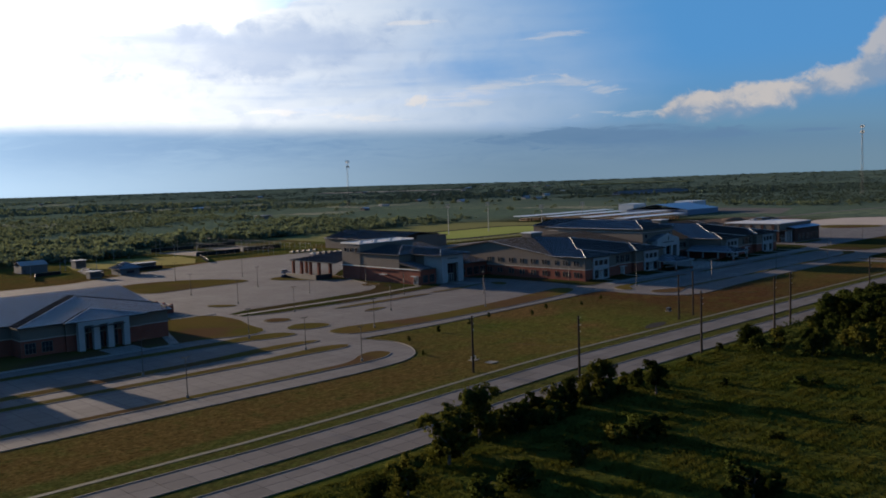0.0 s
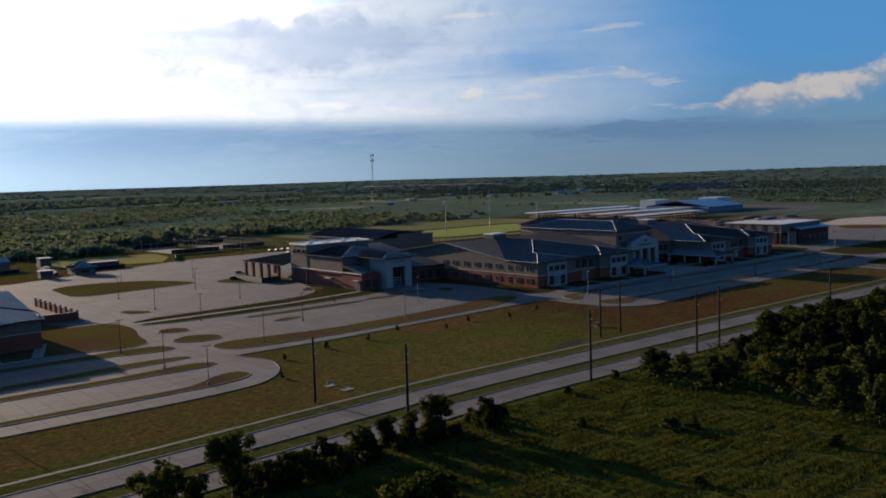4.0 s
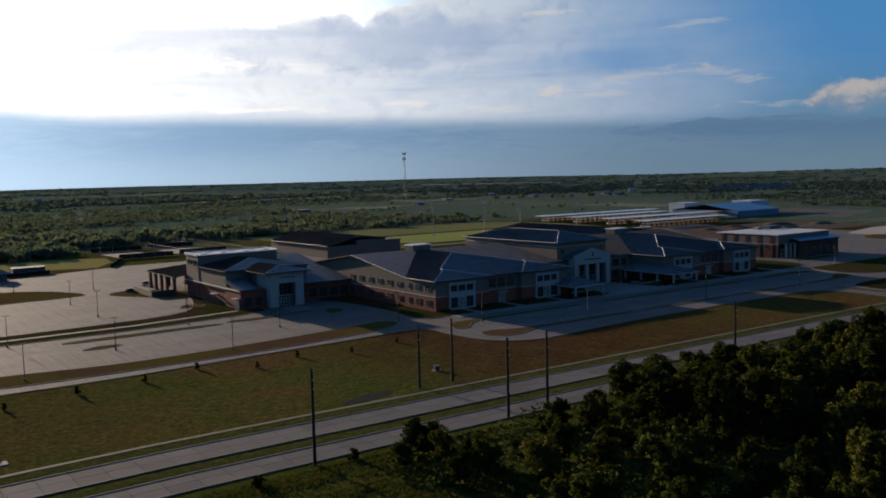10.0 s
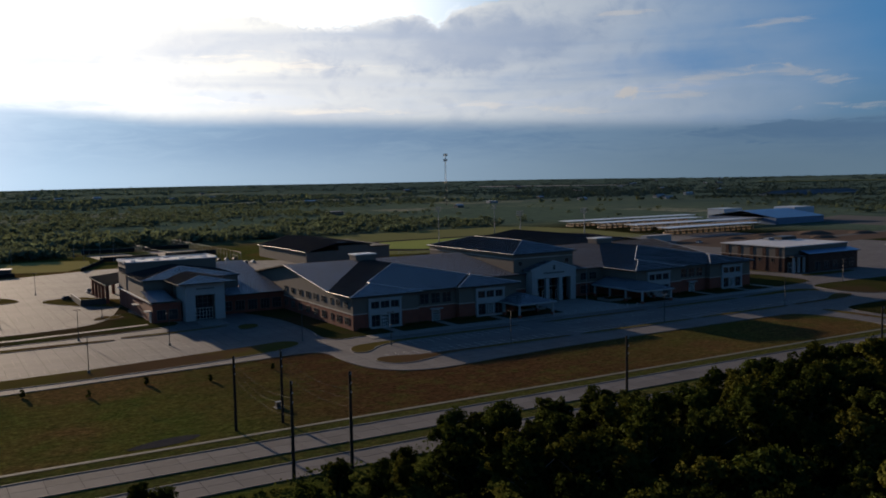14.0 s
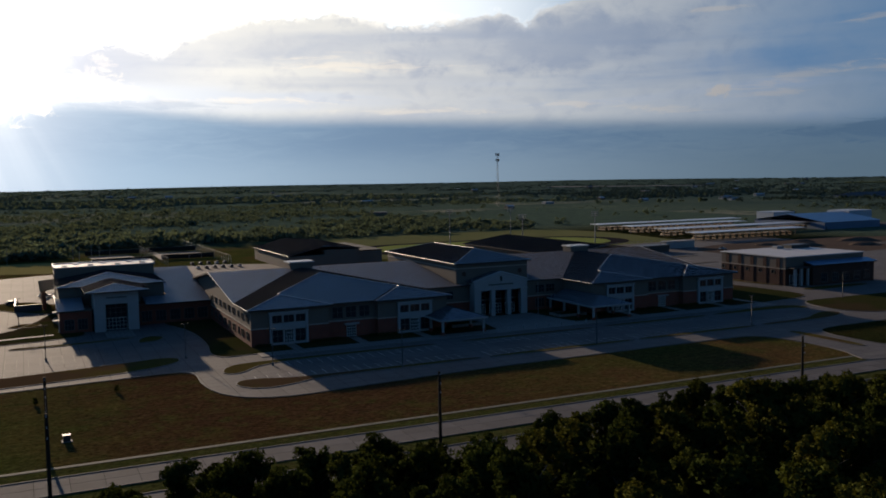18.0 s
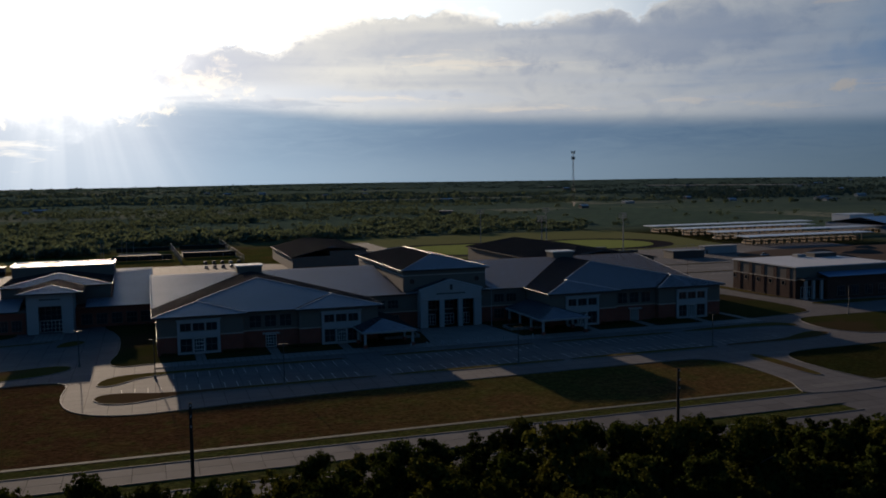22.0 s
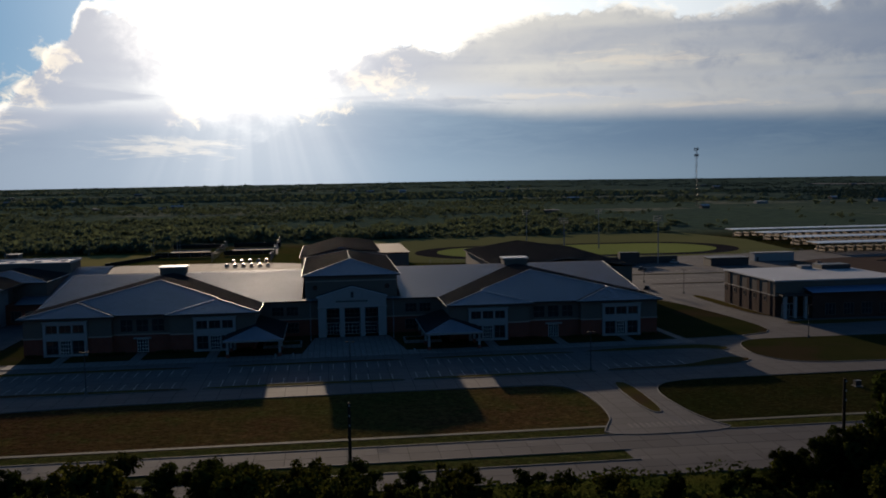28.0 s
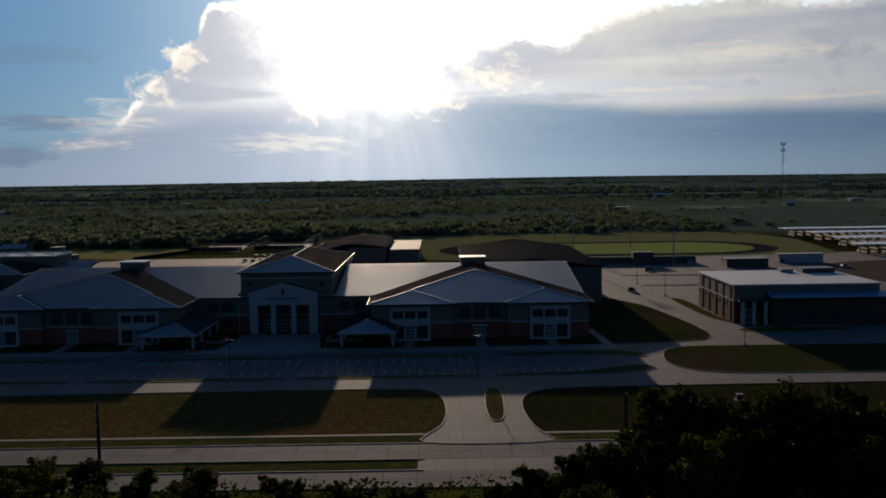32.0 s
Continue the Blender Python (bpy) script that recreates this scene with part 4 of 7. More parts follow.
comps.append((370.0, 398.4, 250.5, 312.0, [W(370.0, 17.1, 0.25), E(398.4, 17.1, 0.25), S(250.5, 17.1, 0.25), Nn(312.0, 17.1, 0.25)]))
roofs(comps, school)


def block(x0, x1, y0, y1, top, split=4.9, upper=None, lower=None):
    """Walls of one block: brick below, stucco above, a pale band between."""
    if split:
        part("wall", boxes((x0, x1, y0, y1, 0.0, split)), lower or BRICK, school)
        part("wall", boxes((x0, x1, y0, y1, split, top)), upper or STUCCO, school)
        part("band_course", boxes((x0 - 0.12, x1 + 0.12, y0 - 0.12, y1 + 0.12, split - 0.18, split + 0.18)), BAND, school)
    else:
        part("wall", boxes((x0, x1, y0, y1, 0.0, top)), upper or STUCCO, school)


def gable_wall(x0, x1, pts, material):
    bm = bmesh.new()
    a = [bm.verts.new((x0, y, z)) for y, z in pts]
    b = [bm.verts.new((x1, y, z)) for y, z in pts]
    bm.faces.new(a[::-1])
    bm.faces.new(b)
    for i in range(len(pts)):
        j = (i + 1) % len(pts)
        bm.faces.new((a[i], a[j], b[j], b[i]))
    bmesh.ops.recalc_face_normals(bm, faces=bm.faces)
    return part("gable_wall", bm, material, school)


block(299.8, 468.6, 249.9, 322.0, 10.0)
for x0 in (299.8, 468.2):
    gable_wall(x0, x0 + 0.4, [(250.2, 10.0), (286.0, 15.2), (321.8, 10.0)], STUCCO)
for k, (xa, xb) in enumerate(WINGS):
    block(xa + 1.2, xb - 1.2, 234.0, 249.8, 9.9)
    for x0, x1 in ((xa + 1.2, xa + 23), (xb - 23, xb - 1.2)):
        block(x0, x1, 231.9, 233.95, 9.9)
    xc = (xa + xb) / 2
    # ventilation house on the ridge
    v = part("vent_house", boxes((xc - 3.9, xc + 3.9, 283.4, 289.0, 13.5, 17.4)), STUCCO, school, "louvred stucco vent house on the ridge")
    part("cap", boxes((xc - 4.3, xc + 4.3, 283.0, 289.4, 17.4, 17.8)), TRIM, v)
    # hips picked out in bright metal
    a1x, a2x, zb = xa + 12, xb - 12, ZE + 12 * PW
    tip = ZE + 30.4 * PW
    ridge_trim(school, [(xa, 230.6, ZE + 0.1), (a1x, 242.6, zb + 0.1), (a1x - 0.0, 244.6, zb + 0.1), (xc, 263.0, tip + 0.1)])
    ridge_trim(school, [(xb, 230.6, ZE + 0.1), (a2x, 242.6, zb + 0.1), (a2x, 244.6, zb + 0.1), (xc, 263.0, tip + 0.1)])
    ridge_trim(school, [(a1x, 242.6, zb + 0.1), (xa + 24, 230.6, ZE + 0.1)])
    ridge_trim(school, [(a2x, 242.6, zb + 0.1), (xb - 24, 230.6, ZE + 0.1)])
    for x in (xa, xb):
        ridge_trim(school, [(x, 230.6, ZE), (x, 248.8, ZE)], 0.07)
    for x in (xa if k == 0 else xb,):
        ridge_trim(school, [(x, 248.8, 10.35), (x, 286.0, 15.8)], 0.08)
    # white bays with doors and windows
    for bx in (xa + 6.2, xb - 17.0):
        bay = part("white_bay", boxes((bx + 0.7, bx + 10.1, 231.25, 231.9, 4.3, 6.1)), WHITE, school, "white cast-stone entrance bay")
        for u0, u1, y0, z0, z1, kind in ((0.0, 0.7, 231.2, 0.2, 9.0, "pilaster"), (10.1, 10.8, 231.2, 0.2, 9.0, "pilaster"), (0.7, 10.1, 231.2, 8.3, 9.0, "lintel"), (0.7, 10.1, 231.2, 0.2, 0.7, "plinth"), (3.7, 4.1, 231.3, 0.7, 4.3, "pier"), (6.7, 7.1, 231.3, 0.7, 4.3, "pier"), (3.5, 3.9, 231.3, 6.1, 8.3, "pier"), (6.9, 7.3, 231.3, 6.1, 8.3, "pier"), (-0.25, 11.05, 230.9, 9.0, 9.3, "cornice")):
            part(kind, boxes((bx + u0, bx + u1, y0, 231.9, z0, z1)), WHITE, bay)
        for u0, u1 in ((0.7, 3.5), (3.9, 6.9), (7.3, 10.1)):
            window(school, "s", bx + u0, bx + u1, 6.15, 8.25, 231.8, 2, 1)
        for u0, u1 in ((0.7, 3.7), (7.1, 10.1)):
            window(school, "s", bx + u0, bx + u1, 0.75, 4.25, 231.8, 2, 2)
        window(school, "s", bx + 4.1, bx + 6.7, 0.25, 4.25, 231.8, 4, 4, 0.2, "door")
    # middle door and tall windows
    window(school, "s", xc - 1.4, xc + 1.4, 0.2, 3.6, 233.95, 4, 4, 0.2, "door")
    part("door_hood", boxes((xc - 2.2, xc + 2.2, 232.9, 233.95, 3.75, 4.1)), WHITE, school)
    for u in (-5.6, -1.6, 2.4):
        window(school, "s", xc + u, xc + u + 3.2, 5.6, 8.9, 233.95, 2, 2)
    # windows of the end walls
    side, at = ("w", xa + 1.2) if k == 0 else ("e", xb - 1.2)
    for y in (235.0, 236.7, 241.0, 242.7, 247.0):
        for z0, z1 in ((1.5, 3.7), (6.4, 8.4)):
            window(school, side, y, y + 1.15, z0, z1, at, 1, 2)
    at = 299.8 if k == 0 else 468.6
    for y in (252.5, 254.2, 259.0, 260.7, 265.5, 267.2, 272.0, 273.7, 279.0, 280.7, 285.5, 287.2):
        for z0, z1 in ((1.5, 3.7), (6.4, 8.4)):
            window(school, side, y, y + 1.15, z0, z1, at, 1, 2)

# links between wings and hall
for x0, x1 in ((361.0, 370.0), (399.0, 408.0)):
    for x in (x0 + 0.5, x0 + 4.6):
        for z0, z1 in ((1.0, 4.0), (6.0, 8.6)):
            window(school, "s", x, x + 3.4, z0, z1, 249.85, 3, 2)

# entrance hall and its white portico
part("wall", boxes((371.0, 397.4, 251.6, 311.0, 0.0, 16.9)), STUCCO, school, "tall stucco entrance hall")
part("band_course", boxes((370.85, 397.55, 251.45, 311.15, 15.2, 15.6)), BAND, school)
for x in (373.2, 393.9):
    bm = bmesh.new()
    tube(bm, (x + 0.6, 251.65, 13.6), (x + 0.6, 251.35, 13.6), 0.75, 0.75, 8)
    part("round_vent", bm, GLASS, school)
for a, b in (((370.0, 250.5, 17.15), (384.2, 264.7, 20.7)), ((398.4, 250.5, 17.15), (384.2, 264.7, 20.7)), ((384.2, 264.7, 20.7), (384.2, 297.8, 20.7)), ((370.0, 250.5, 17.15), (370.0, 312.0, 17.15)), ((398.4, 250.5, 17.15), (398.4, 312.0, 17.15)), ((370.0, 312.0, 17.15), (384.2, 297.8, 20.7)), ((398.4, 312.0, 17.15), (384.2, 297.8, 20.7))):
    ridge_trim(school, [a, b], 0.09)
px0, px1, py = 374.6, 393.8, 245.5


def portico_front():
    bm = bmesh.new()
    outline = [(px0, 8.6), (px1, 8.6), (px1, 11.3), (384.2, 14.0), (px0, 11.3)]
    a = [bm.verts.new((x, py, z)) for x, z in outline]
    b = [bm.verts.new((x, py + 1.2, z)) for x, z in outline]
    bm.faces.new(a)
    bm.faces.new(b[::-1])
    for i in range(5):
        j = (i + 1) % 5
        bm.faces.new((a[j], a[i], b[i], b[j]))
    return bm


port = part("portico", portico_front(), WHITE, school, "white stone portico with three tall openings")
for x0, x1 in ((px0, px0 + 2.3), (px0 + 6.0, px0 + 7.4), (px1 - 7.4, px1 - 6.0), (px1 - 2.3, px1)):
    part("pier", boxes((x0, x1, py, py + 1.2, 0.15, 8.6)), WHITE, port)
part("cornice", boxes((px0 - 0.3, px1 + 0.3, py - 0.25, py, 8.4, 8.75)), WHITE, port)
for a, b in (((px0 - 0.4, py + 0.4, 11.35), (384.2, py + 0.4, 14.2)), ((384.2, py + 0.4, 14.2), (px1 + 0.4, py + 0.4, 11.35))):
    part("rake_moulding", tube(bmesh.new(), a, b, 0.4, 0.4, 6), WHITE, port)
em = bmesh.new()
box(em, 383.8, 384.6, py - 0.08, py, 11.3, 12.9)
part("emblem", em, STEEL, port, "dark emblem plate")
for i in range(13):
    part("letter_bar", boxes((379.6 + 0.7 * i, 380.1 + 0.7 * i, py - 0.08, py, 10.0, 10.5)), STEEL, port)
for x0, x1 in ((px0 + 0.3, px0 + 0.9), (px1 - 0.9, px1 - 0.3)):
    part("side_wall", boxes((x0, x1, py + 1.2, 251.6, 0.1, 11.3)), WHITE, school)
roofs([(px0 - 0.3, px1 + 0.3, py + 0.6, 251.6, [W(px0 - 0.3, 11.3, 0.28), E(px1 + 0.3, 11.3, 0.28)])], school, 0.3)
for u0, u1 in ((px0 + 2.4, px0 + 6.0), (px0 + 7.4, px1 - 7.4), (px1 - 6.0, px1 - 2.4)):
    window(school, "s", u0, u1, 3.6, 8.6, 249.9, 3, 4)
    window(school, "s", u0, u1, 0.2, 3.5, 249.9, 4, 3, 0.2, "door")
part("wall", boxes((px0 + 0.9, px1 - 0.9, 249.9, 251.6, 0.1, 9.0)), STUCCO, school)


def canopy(x0, x1, y0, y1):
    """A hipped walkway canopy on white posts."""
    e = tagged(empty("walkway_canopy"), "grey metal hipped canopy on pale posts", "canopy", "entrance canopies")
    h = (x1 - x0) / 2
    roofs([(x0, x1, y0, y1, [W(x0, 4.6, 0.3), E(x1, 4.6, 0.3), S(y0, 4.6, 0.3), Nn(y1 + h, 4.6, 0.3)])], e, 0.3)
    for row in ((x0, x1, y0 - 0.05, y0, 4.1, 4.6), (x0 - 0.05, x0, y0, y1, 4.1, 4.6), (x1, x1 + 0.05, y0, y1, 4.1, 4.6)):
        part("fascia", boxes(row), WHITE, e)
    n = max(2, int((y1 - y0) / 8) + 1)
    for x in (x0 + 1.0, x1 - 1.0):
        for i in range(n):
            y = y0 + 0.8 + (y1 - y0 - 1.6) * i / (n - 1)
            post = part("post", boxes((x - 0.3, x + 0.3, y - 0.3, y + 0.3, 1.1, 4.3)), WHITE, e)
            part("base", boxes((x - 0.45, x + 0.45, y - 0.45, y + 0.45, 0.1, 1.1)), BRICK, post)
    return e


canopy(351.0, 366.0, 220.5, 247.0)
canopy(402.2, 417.4, 220.5, 247.0)

# ---------------- the west block: gymnasium, porch, portico ----------------
roofs([
    (253.6, 287.0, 297.4, 330.0, [W(253.6, 12.5, P), E(287.0, 12.5, P), S(297.4, 12.5, P)]),
    (261.0, 279.4, 279.0, 305.0, [W(261.0, 12.4, 0.17), E(279.4, 12.4, 0.17), S(279.0, 12.4, 0.17)]),
    (253.2, 264.0, 283.0, 298.0, [S(283.0, 6.9, 0.16)]),
    (276.6, 299.6, 288.0, 334.0, [S(288.0, 6.6, 0.16)]),
], school)
for a, b in (((253.6, 297.4, 12.55), (270.3, 314.1, 15.2)), ((287.0, 297.4, 12.55), (270.3, 314.1, 15.2)), ((261.0, 279.0, 12.45), (270.2, 288.2, 14.0)), ((279.4, 279.0, 12.45), (270.2, 288.2, 14.0)), ((287.0, 297.4, 12.5), (287.0, 325.0, 12.5))):
    ridge_trim(school, [a, b], 0.09)
block(254.4, 286.4, 298.2, 326.0, 12.3, 6.3)
block(254.0, 263.0, 284.0, 298.0, 6.7, 0)
part("wall", boxes((253.9, 262.9, 283.9, 298.0, 0.0, 6.3)), BRICK, school)
part("ledge", boxes((253.5, 253.9, 283.4, 338.9, 6.3, 6.62)), TRIM, school, "bright metal ledge over the brick base")
block(276.4, 299.7, 289.0, 333.0, 6.4, 0, BRICK)
for x in (278.0, 282.4, 286.8, 291.2, 295.4):
    window(school, "s", x, x + 3.2, 1.0, 4.4, 288.95, 3, 2)
for x in (255.2, 259.0):
    window(school, "s", x, x + 2.8, 0.9, 4.2, 283.85, 3, 2)
part("door_hood", boxes((252.2, 254.0, 285.0, 288.5, 3.6, 3.9)), WHITE, school)
window(school, "w", 285.4, 288.1, 0.2, 3.4, 253.85, 2, 3, 0.2, "door")
part("door_hood", boxes((252.6, 254.4, 306.0, 310.0, 3.4, 3.7)), WHITE, school)
# the tall block with the flat white roof
part("wall", boxes((254.2, 286.8, 325.4, 338.7, 0.0, 6.3)), BRICK, school)
part("wall", boxes((254.2, 286.8, 325.4, 338.7, 6.3, 16.2)), STUCCO, school, "tall stucco gymnasium walls")
part("band_course", boxes((254.05, 286.95, 325.25, 338.85, 6.15, 6.45)), BAND, school)
flat = part("flat_roof", boxes((253.8, 287.2, 325.0, 339.1, 16.2, 16.6)), FLAT_ROOF, school, "flat white membrane roof")
for row in ((253.8, 254.2, 325.0, 339.1, 16.6, 17.0), (286.8, 287.2, 325.0, 339.1, 16.6, 17.0), (254.2, 286.8, 338.7, 339.1, 16.6, 17.0)):
    part("parapet", boxes(row), TRIM, flat)
for i, (x, y) in enumerate(((257.5, 329), (261.5, 334), (266, 329.5), (270.5, 334.5), (275, 329), (279.5, 334), (283.5, 330))):
    sk = part("skylight", boxes((x - 1.0, x + 1.0, y - 1.0, y + 1.0, 16.6, 16.95)), TRIM, flat)
for y in (327.0, 331.0, 335.0):
    window(school, "w", y, y + 1.9, 12.6, 14.5, 254.2, 1, 1)
# porch on brick piers
porch = tagged(empty("drive_through_porch"), "hipped metal porch roof on brick piers beside the gymnasium", "porch")
roofs([(249.5, 268.0, 339.2, 376.0, [W(249.5, 7.4, 0.2), E(286.5, 7.4, 0.2), Nn(376.0, 7.4, 0.2), S(322.0, 7.4, 0.2)])], porch, 0.4)
for x, y in ((250.8, 344), (250.8, 353), (250.8, 360), (250.8, 367.5), (250.8, 374.6), (258.5, 374.6), (266.0, 374.6)):
    part("pier", boxes((x - 0.6, x + 0.6, y - 0.6, y + 0.6, 0.0, 7.2)), BRICK, porch)
tagged(link("screen_wall", prism([(241.0, 342.0), (250.0, 342.0), (250.0, 342.4), (241.4, 342.4), (241.4, 366.0), (241.0, 366.0)], 0.0, 2.4), STEEL), "dark screen wall beside the porch", "wall")
# west portico
wp = part("portico", boxes((266.8, 273.2, 280.6, 281.8, 8.4, 12.1)), WHITE, school, "white stone entrance portico of the gymnasium")
for row in ((263.6, 266.8, 280.6, 281.8, 0.1, 12.1), (273.2, 276.4, 280.6, 281.8, 0.1, 12.1), (263.6, 264.0, 281.8, 292.0, 0.1, 12.1), (276.0, 276.4, 281.8, 292.0, 0.1, 12.1)):
    part("pier", boxes(row), WHITE, wp)
for i in range(9):
    part("letter_bar", boxes((267.2 + 0.65 * i, 267.65 + 0.65 * i, 280.52, 280.6, 10.2, 10.65)), STEEL, wp)
window(school, "s", 266.8, 273.2, 3.8, 8.3, 284.0, 4, 3)
window(school, "s", 266.8, 273.2, 0.15, 3.7, 284.0, 6, 3, 0.2, "door")
part("wall", boxes((264.0, 276.0, 284.0, 298.0, 0.1, 12.2)), STUCCO, school)

# ---------------- gymnasium east, field house ----------------
gyme = tagged(empty("gymnasium"), "large stucco gymnasium with a dark metal gable roof", "building")
roofs([(436.5, 484.5, 294.0, 380.0, [W(436.5, 13.0, 0.14), E(484.5, 13.0, 0.14)])], gyme)
part("wall", boxes((437.5, 483.5, 295.0, 379.0, 0.0, 12.7)), STUCCO, gyme)
house = tagged(empty("field_house"), "stucco field house with a shallow metal gable roof", "building")
roofs([(364.0, 403.0, 430.0, 506.0, [W(364.0, 6.8, 0.235), E(403.0, 9.45, 0.1), S(412.0, 6.8, 0.235)])], house)
ridge_trim(house, [(364.0, 430.0, 6.9), (364.0, 506.0, 6.9)], 0.06)
part("wall", boxes((365.0, 402.0, 431.0, 505.0, 0.0, 6.6)), STUCCO, house)
part("wall", boxes((383.5, 402.0, 431.0, 505.0, 6.6, 9.1)), STUCCO, house)
part("wall", boxes((403.0, 418.0, 440.0, 500.0, 0.0, 7.0)), STUCCO, house)
part("flat_roof", boxes((402.5, 418.5, 439.5, 500.5, 7.0, 7.4)), SEAM, house)

# ---------------- east annex ----------------
annex = tagged(empty("annex_building"), "low brown brick annex with a flat white roof", "building")
AX0, AX1, AY0, AY1, AZ = 514.4, 557.0, 252.6, 288.0, 11.4
part("wall", boxes((AX0, AX1, AY0, AY1, 0.0, 6.6)), BROWN_BRICK, annex)
part("wall", boxes((AX0, AX1, AY0, AY1, 6.6, AZ - 0.4)), STUCCO, annex)
lid = part("flat_roof", boxes((AX0 - 0.4, AX1 + 0.4, AY0 - 0.4, AY1 + 0.4, AZ - 0.4, AZ)), FLAT_ROOF, annex, "flat white membrane roof")
part("rooftop_unit", boxes((545.0, 555.5, 279.0, 285.0, AZ, AZ + 1.5)), STEEL, lid, "dark rooftop air unit")
part("rooftop_unit", boxes((539.0, 543.0, 281.5, 284.5, AZ, AZ + 1.1)), GALV, lid)
for y in (255.5, 262.5, 269.5, 276.5, 283.5):
    part("pilaster", boxes((AX0 - 0.14, AX0, y, y + 1.8, 0.0, 10.6)), BROWN_BRICK, annex)
    window(annex, "w", y + 2.6, y + 4.4, 4.4, 6.0, AX0, 1, 1)
part("band_course", boxes((AX0 - 0.15, AX1 + 0.15, AY0 - 0.15, AY1 + 0.15, 6.5, 6.8)), BAND, annex)
part("wall", boxes((524.0, 557.4, 247.6, AY0 - 0.2, 0.0, 7.9)), BROWN_BRICK, annex, "dark brick front wing")
roofs([(523.4, 558.2, 246.6, AY0 - 0.5, [S(246.6, 8.1, 0.2)])], annex, 0.3, (BLUE_ROOF, BLUE_ROOF), False)
for x in (528.0, 534.0, 540.0, 546.0, 551.5):
    window(annex, "s", x, x + 3.4, 1.0, 4.6, 247.55, 3, 2)
for x in (515.4, 518.6, 522.0):
    part("column", boxes((x, x + 0.9, 248.6, 249.5, 0.0, 6.9)), WHITE, annex)
part("entrance_canopy", boxes((514.6, 523.9, 248.2, AY0 - 0.2, 6.9, 7.4)), STEEL, annex)
window(annex, "s", 516.6, 521.6, 0.1, 4.2, AY0 - 0.02, 4, 2, 0.2, "door")

# ---------------- western school building ----------------
west = tagged(empty("school_annex"), "brick and stucco school building with blue-grey metal hip roofs", "building")
wc = [(-120.0, 126.0, 262.0, 322.0, [S(262.0, 8.6, 0.16), Nn(322.0, 8.6, 0.16), E(150.0, 8.6, 0.2)]),
      (81.0, 126.0, 254.6, 292.0, [W(81.0, 8.5, P), E(133.0, 8.5, P), S(254.6, 8.5, P)]),
      (93.0, 117.0, 252.6, 276.0, [W(93.0, 8.5, P), E(117.0, 8.5, P), S(252.6, 8.5, P)])]
roofs(wc, west)
for pts in ([(81, 254.6, 8.6), (107, 280.6, 12.6)], [(93, 252.6, 8.6), (105, 264.6, 10.45)], [(105, 264.6, 10.45), (117, 252.6, 8.6)]):
    ridge_trim(west, pts, 0.1)
for x0, x1, y0, y1 in ((-119.0, 125.0, 263.0, 321.0), (82.0, 125.0, 255.8, 263.0), (94.0, 116.0, 255.0, 255.75)):
    part("wall", boxes((x0, x1, y0, y1, 0.0, 4.8)), BRICK, west)
    part("wall", boxes((x0, x1, y0, y1, 4.8, 8.3)), STUCCO, west)
    part("band_course", boxes((x0 - 0.12, x1 + 0.12, y0 - 0.12, y1 + 0.12, 4.65, 4.95)), BAND, west)
part("gable_wall", boxes((124.6, 125.0, 256.0, 290.0, 8.3, 9.4)), STUCCO, west)
yard = tagged(empty("service_yard"), "low brick-walled service yard behind the hipped-roof school building", "yard wall")
for row in ((128.0, 150.0, 302.0, 302.4, 0.0, 2.7), (149.6, 150.0, 302.4, 350.0, 0.0, 2.7), (128.0, 128.4, 302.4, 350.0, 0.0, 2.7)):
    wall = part("wall", boxes(row), BRICK, yard)
    part("coping", boxes((row[0] - 0.08, row[1] + 0.08, row[2] - 0.08, row[3] + 0.08, 2.7, 2.85)), BAND, wall)
for k in range(9):
    part("pier", boxes((149.4, 150.2, 302.6 + 5.9 * k, 303.4 + 5.9 * k, 0.0, 3.3)), BRICK, yard)
part("plant_box", boxes((133.0, 138.0, 312.0, 320.0, 0.0, 2.4)), STEEL, yard, "dark steel plant housing")
for x in (96.5, 100.8, 104.9, 109.6):
    part("column", boxes((x, x + 1.7, 252.2, 253.9, 0.0, 7.2)), WHITE, west)
part("entablature", boxes((96.5, 111.3, 252.2, 253.9, 7.2, 8.3)), WHITE, west)
part("canopy", boxes((98.2, 109.6, 251.2, 252.2, 6.6, 6.9)), STEEL, west)
for x in (-100, -80, -60, -40, -20, 0, 20, 40, 60):
    window(west, "s", x, x + 4.0, 1.0, 4.0, 262.95, 3, 2)
for x in (83.0, 87.5):
    window(west, "s", x, x + 3.0, 1.0, 4.0, 255.75, 3, 2)
for x in (98.5, 102.7, 107.0):
    window(west, "s", x, x + 1.8, 0.2, 6.4, 254.95, 2, 4)
part("wall", boxes((42.0, 58.4, 270.0, 300.0, 8.0, 16.6)), STUCCO, west, "tall stucco hall")
roofs([(41.0, 59.4, 269.0, 301.0, [W(41.0, 16.6, 0.2), E(59.4, 16.6, 0.2), S(269.0, 16.6, 0.2), Nn(301.0, 16.6, 0.2)])], west)
v = part("vent_house", boxes((69.0, 76.6, 279.0, 285.0, 11.0, 17.6)), STUCCO, west)
part("cap", boxes((68.6, 77.0, 278.6, 285.4, 17.6, 18.0)), TRIM, v)

